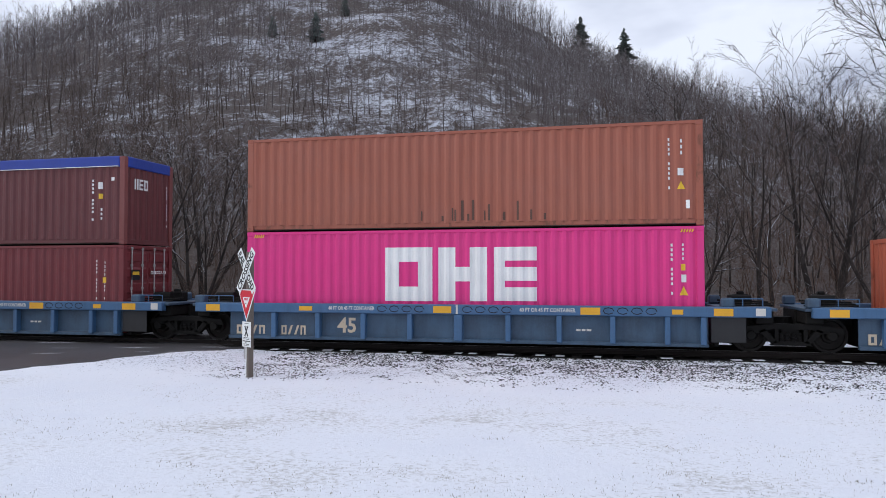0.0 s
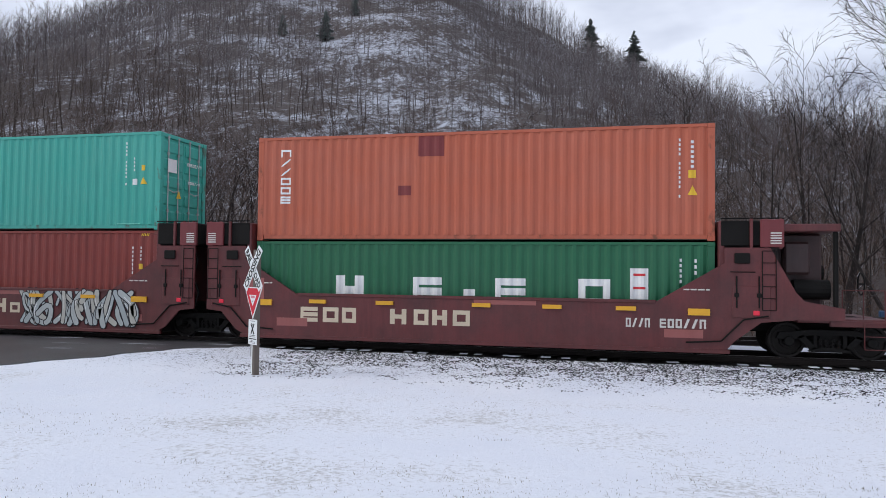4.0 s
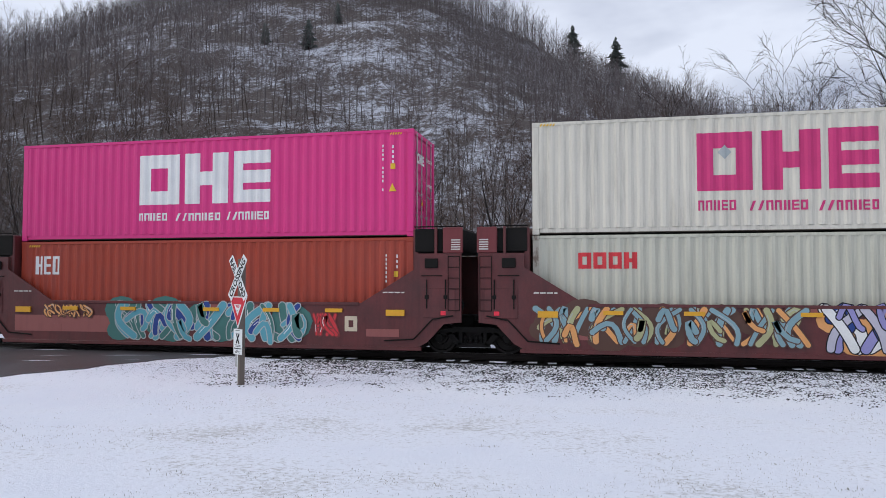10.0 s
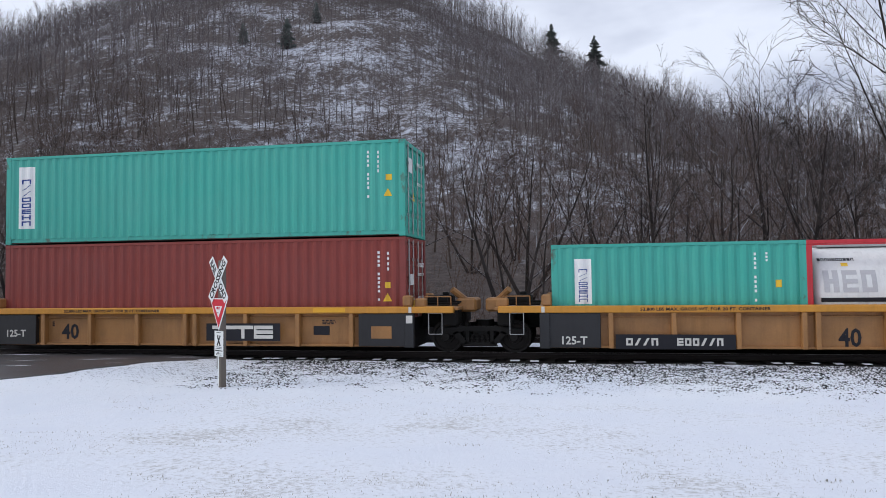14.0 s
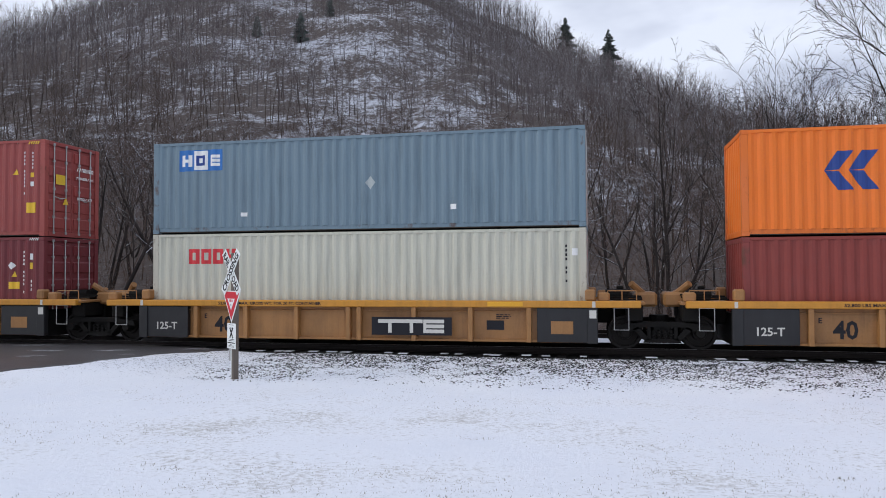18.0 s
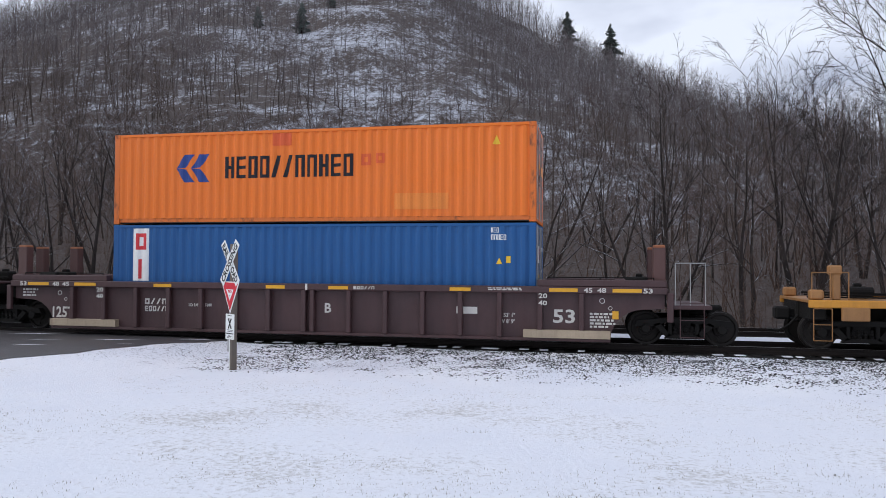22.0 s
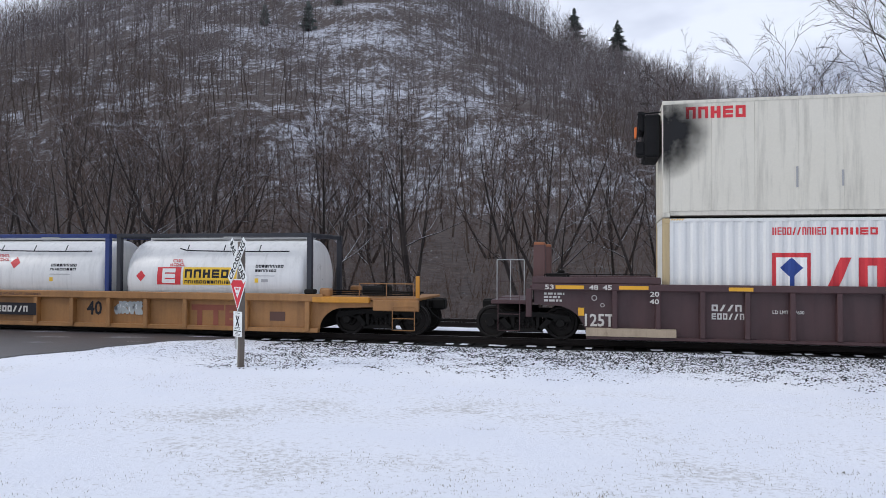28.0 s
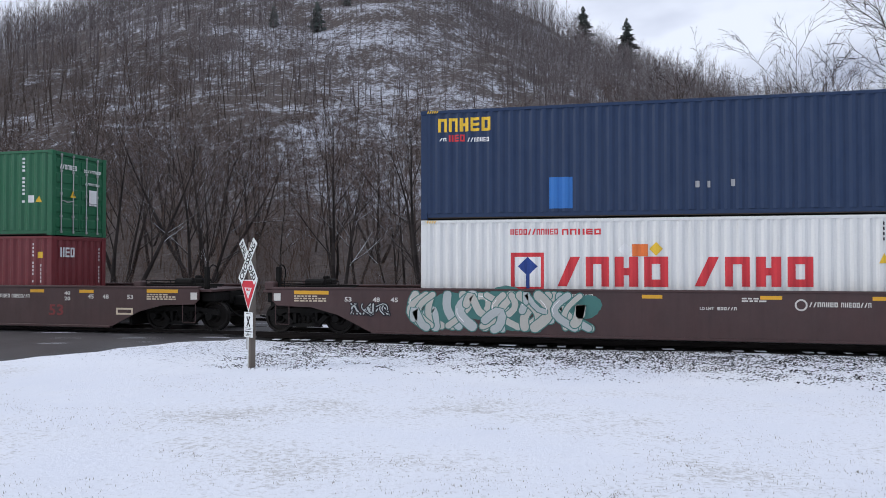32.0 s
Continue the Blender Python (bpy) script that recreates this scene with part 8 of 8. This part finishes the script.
def yellow_long_car(u):
    c = car_root(u, "weathered yellow long well car carrying two tank containers")
    half = arch(6.45, 7.15, -0.16, 0.44) + [(8.9, 0.50), (8.9, 0.62)]
    poly = half + [(-x, z) for x, z in reversed(half)]
    slab(c, "side_panel", CAR_TAN, poly, HALF - 0.21, HALF - 0.17)
    beam(c, "top_chord", CAR_TAN, -6.6, 6.6, HALF - 0.24, HALF, 0.60, 0.80, 0.02)
    beam(c, "end_chord", CAR_YELLOW, 6.3, 7.9, HALF - 0.16, HALF + 0.01, 0.58, 0.74, 0.02)
    beam(c, "end_chord", CAR_YELLOW, -7.9, -6.3, HALF - 0.16, HALF + 0.01, 0.58, 0.74, 0.02)
    beam(c, "bottom_chord", CAR_TAN, -6.45, 6.45, HALF - 0.22, HALF - 0.05, -0.24, -0.12, 0.01)
    for x in (-6.05, -4.22, -2.4, -1.18, 0.04, 1.24, 2.48, 4.34, 6.15):
        beam(c, "side_post", CAR_TAN, x - 0.065, x + 0.065, HALF - 0.18, HALF - 0.008, -0.2, 0.61, 0.015)
    well_floor(c, CAR_TAN, 6.3, -0.11)
    for d in (-1, 1):
        def put(x0, x1):
            return (x0, x1) if d > 0 else (-x1, -x0)

        platform(c, CAR_TAN, d, 6.4, 9.2, 0.36, 0.72, seed=60 + d)
        part("end_beam", Build().box(*put(8.0, 9.25), -HALF + 0.02, -HALF + 0.16, 0.38, 0.66, 0.02), CAR_TAN, c)
        hand_rail(c, CAR_TAN, *put(7.6, 9.1), 0.72, 1.10, 1.38)
        part("guide_post", Build().box(*put(9.1, 9.2), -1.2, -1.1, 0.7, 1.3, 0.01), CAR_YELLOW, c)
        ladder(c, CAR_TAN, *put(8.55, 9.15), -0.12, 0.5, 3)
        coupler(c, d * 9.45, d)
        part("locking_casting", Build().box(*put(6.05, 6.35), -HALF + 0.02, -HALF + 0.25, 0.80, 0.93, 0.03), RUST_BLACK, c)
        truck(c, d * 8.05)
    number_block(c, -5.15, HALF - 0.004, 0.07)
    say(c, "40", -0.76, 0.12, 0.40, ink("K"), HALF - 0.165, width=0.5)
    plate(c, "notice", ink("S"), 5.0, 0.05, 5.45, 0.30, HALF - 0.165)
    graffiti(c, 0.2, 1.1, 0.14, 0.52, "E", "E", "W", 41, 3, y=HALF - 0.165)
    for kind, x in (("tee", 2.62), ("tee", 3.12), ("bars3", 3.66)):
        bars(c, kind, FADED_RED, x, -0.12, x + 0.50, 0.46, HALF - 0.165)
    say(c, "52,800 LBS MAX. GROSS WT. FOR 20 FT. CONTAINER", -4.6, 0.66, 0.07, ink("S"), width=2.4)
    return c


y16 = yellow_long_car(-266.9)


# ---------------------------------------------------------------- the crossing sign
def crossing_sign():
    x, y = -7.77, 14.72
    z = ground_z(x, y)
    white = plain("white_sign_sheet", (0.78, 0.80, 0.78), 0.4, vary=0.06)
    black = plain("black_sign_ink", (0.02, 0.02, 0.02), 0.5)
    red = plain("red_sign_sheet", (0.58, 0.02, 0.035), 0.4, vary=0.08)
    wood = plain("weathered_post_wood", (0.15, 0.125, 0.105), 0.9, scale=10, bump=0.6)
    zinc = ROD_STEEL
    s = thing("crossing_sign", pose(x, y, z, 0, 0, -35), "railroad crossing sign with crossbuck and yield triangle on a wooden post", "road sign")
    part("post", Build().box(-0.065, 0.065, -0.0, 0.13, -0.25, 2.72, 0.012), wood, s, "weathered square wooden post")
    part("post_strip", Build().box(-0.045, -0.012, -0.006, 0.0, 0.02, 1.0), white, s)
    top = 2.31

    def blade(angle, text, front, d):
        b = Build().box(-0.56, 0.56, -0.006, 0.006, -0.105, 0.105, 0.003)
        bl = part("crossbuck_blade", b, white, s, "white blade that reads " + text)
        bl.matrix_basis = pose(0, front, top, 0, 0, 0) @ Matrix.Rotation(radians(angle), 4, "Y")
        me = words(text, 0.155)
        xs = [v.co.x for v in me.vertices]
        k = d / (max(xs) - min(xs))
        me.transform(Matrix.Diagonal((k, 1, 1, 1)) @ Matrix.Translation((-(max(xs) + min(xs)) / 2, -0.009, -0.075)))
        me.materials.append(black)
        w = new("writing", me)
        w.parent = bl
        w["label"] = "writing that reads " + text

    blade(52, "RAIL    ROAD", -0.020, 1.0)
    blade(-52, "CROSSING", -0.036, 1.0)
    # yield triangle
    zt, zb, hw = 1.905, 1.215, 0.40
    part("yield_sign", Build().prism([(-hw, zt), (hw, zt), (0, zb)], -0.016, -0.008), white, s, "white-edged yield triangle")
    ysgn = part("yield_border", Build().prism([(-hw + 0.045, zt - 0.022), (hw - 0.045, zt - 0.022), (0, zb + 0.065)], -0.022, -0.0165), red, s, "red band of the yield sign")
    part("yield_centre", Build().prism([(-0.165, zt - 0.17), (0.165, zt - 0.17), (0, zb + 0.28)], -0.027, -0.0225), white, s)
    me = words("YIELD", 0.05)
    xs = [v.co.x for v in me.vertices]
    me.transform(Matrix.Translation((-(max(xs) + min(xs)) / 2, -0.029, zt - 0.235)))
    me.materials.append(red)
    w = new("writing", me)
    w.parent = s
    w["label"] = "writing that reads YIELD"
    # notice with an X
    part("notice_board", Build().box(-0.195, 0.195, -0.014, -0.006, 0.66, 1.205, 0.004), white, s, "white notice with a black X")
    for a in (58, -58):
        o = part("x_bar", Build().box(-0.13, 0.13, -0.003, 0.0, -0.020, 0.020), black, s)
        o.matrix_basis = pose(0, -0.0145 - (0.001 if a > 0 else 0), 1.0) @ Matrix.Rotation(radians(a), 4, "Y")
    for zz, hw2, th in ((1.165, 0.10, 0.010), (0.855, 0.13, 0.010), (0.825, 0.13, 0.010), (0.775, 0.165, 0.02), (0.715, 0.12, 0.010), (0.69, 0.12, 0.008)):
        part("notice_line", Build().box(-hw2, hw2, -0.017, -0.0142, zz, zz + th), black, s)
    part("small_plate", Build().box(-0.19, -0.06, 0.03, 0.04, 0.38, 0.68, 0.003), zinc, s)
    for zz in (0.75, 1.1, 1.6, 2.31):
        part("bolt", Build().tube((0.0, -0.045, zz), (0.0, 0.0, zz), 0.012, n=6), zinc, s)
    return s


crossing_sign()


# ---------------------------------------------------------------- loose ground cover
def tufts():
    """Dry grass that comes through the snow."""
    rng = random.Random(51)
    V, F = [], []
    straw = plain("dry_grass", (0.16, 0.13, 0.075), 0.9, vary=0.4, scale=3, bump=0)
    for i in range(5200):
        y = 4.5 + 9.5 * rng.random()
        x = rng.uniform(-1.0 * y - 1, 0.45 * y + 2)
        dens = noise.noise((x * 0.35, y * 0.5, 4))
        if dens < 0.10 and rng.random() < 0.93:
            continue
        z = ground_z(x, y)
        for k in range(rng.randint(2, 5)):
            a, h, w = rng.uniform(0, 6.28), rng.uniform(0.008, 0.024), 0.004
            px, py = x + rng.gauss(0, 0.05), y + rng.gauss(0, 0.05)
            dx, dy = math.cos(a), math.sin(a)
            n = len(V)
            V += [(px - dy * w, py + dx * w, z - 0.01), (px + dy * w, py - dx * w, z - 0.01), (px + dx * h * 0.8, py + dy * h * 0.8, z + h)]
            F.append((n, n + 1, n + 2))
    for bx, by in ((0.55, 8.05), (-4.6, 7.1), (-0.1, 6.5), (2.4, 8.2), (-1.6, 9.6)):
        for i in range(26):
            a, h, w = rng.uniform(0, 6.28), rng.uniform(0.015, 0.05), 0.005
            px, py = bx + rng.gauss(0, 0.16), by + rng.gauss(0, 0.05)
            z = ground_z(px, py)
            n = len(V)
            dx, dy = math.cos(a), math.sin(a)
            V += [(px - dy * w, py + dx * w, z - 0.01), (px + dy * w, py - dx * w, z - 0.01), (px + dx * h, py + dy * h, z + h * 0.8)]
            F.append((n, n + 1, n + 2))
    tagged(new("dry_grass", raw_mesh("dry_grass", np.array(V, dtype=np.float32), np.array(F, dtype=np.int32), straw)), "thin dry grass blades through the snow", "grass", kind="stuff")


tufts()


def ballast():
    """Dark broken stone along the track, half under snow."""
    rng = random.Random(61)
    rock = plain("dark_ballast_stone", (0.022, 0.022, 0.023), 0.9, vary=0.5, scale=6, bump=0.4)
    V, F = [], []
    for i in range(30000):
        x = rng.uniform(-10, 15)
        y = 14.4 + 4.6 * rng.random() ** 0.7
        k = 0.55 * noise.noise((x * 1.6, y * 2.0, 8)) + 0.35 * noise.noise((x * 0.35, y * 0.6, 3)) + min(0.1, (y - 16.4) * 0.14) + (0.2 if abs(x + 7.6) < 1.1 and y < 16.5 else 0)
        if k < rng.uniform(-0.25, 0.15) or (x < -8.6 and y > 16.0) or x < -9:
            continue
        z = ground_z(x, y)
        r = rng.uniform(0.010, 0.026)
        n = len(V)
        a = rng.uniform(0, 6.28)
        for j in range(4):
            q = r * rng.uniform(0.7, 1.3)
            V.append((x + math.cos(a + j * 1.57) * q * 1.5, y + math.sin(a + j * 1.57) * q, z - 0.004))
        V.append((x + rng.gauss(0, 0.3) * r, y + rng.gauss(0, 0.3) * r, z + r * rng.uniform(0.5, 1.0)))
        F += [(n + j, n + (j + 1) % 4, n + 4) for j in range(4)]
    tagged(new("ballast", raw_mesh("ballast", np.array(V, dtype=np.float32), np.array(F, dtype=np.int32), rock)), "dark broken ballast stones showing through the snow", "ballast", kind="stuff")


ballast()


# ---------------------------------------------------------------- what moves
def run_at(t):
    for (t0, s0), (t1, s1) in zip(RUN, RUN[1:]):
        if t <= t1:
            return s0 + (s1 - s0) * (t - t0) / (t1 - t0)
    return RUN[-1][1]


def motions():
    for ob, u, y, z in MOVING:
        walk(ob, [(t, pose(u + s, y, z)) for t, s in RUN])
    steps = [i / 15 for i in range(32 * 15 + 1)]
    turns = [(t, math.degrees(run_at(t) / WHEEL_R)) for t in steps]
    for ws, d, zc in WHEELS:
        walk(ws, [(t, pose(d, 0, zc, 0, a, 0)) for t, a in turns])


motions()
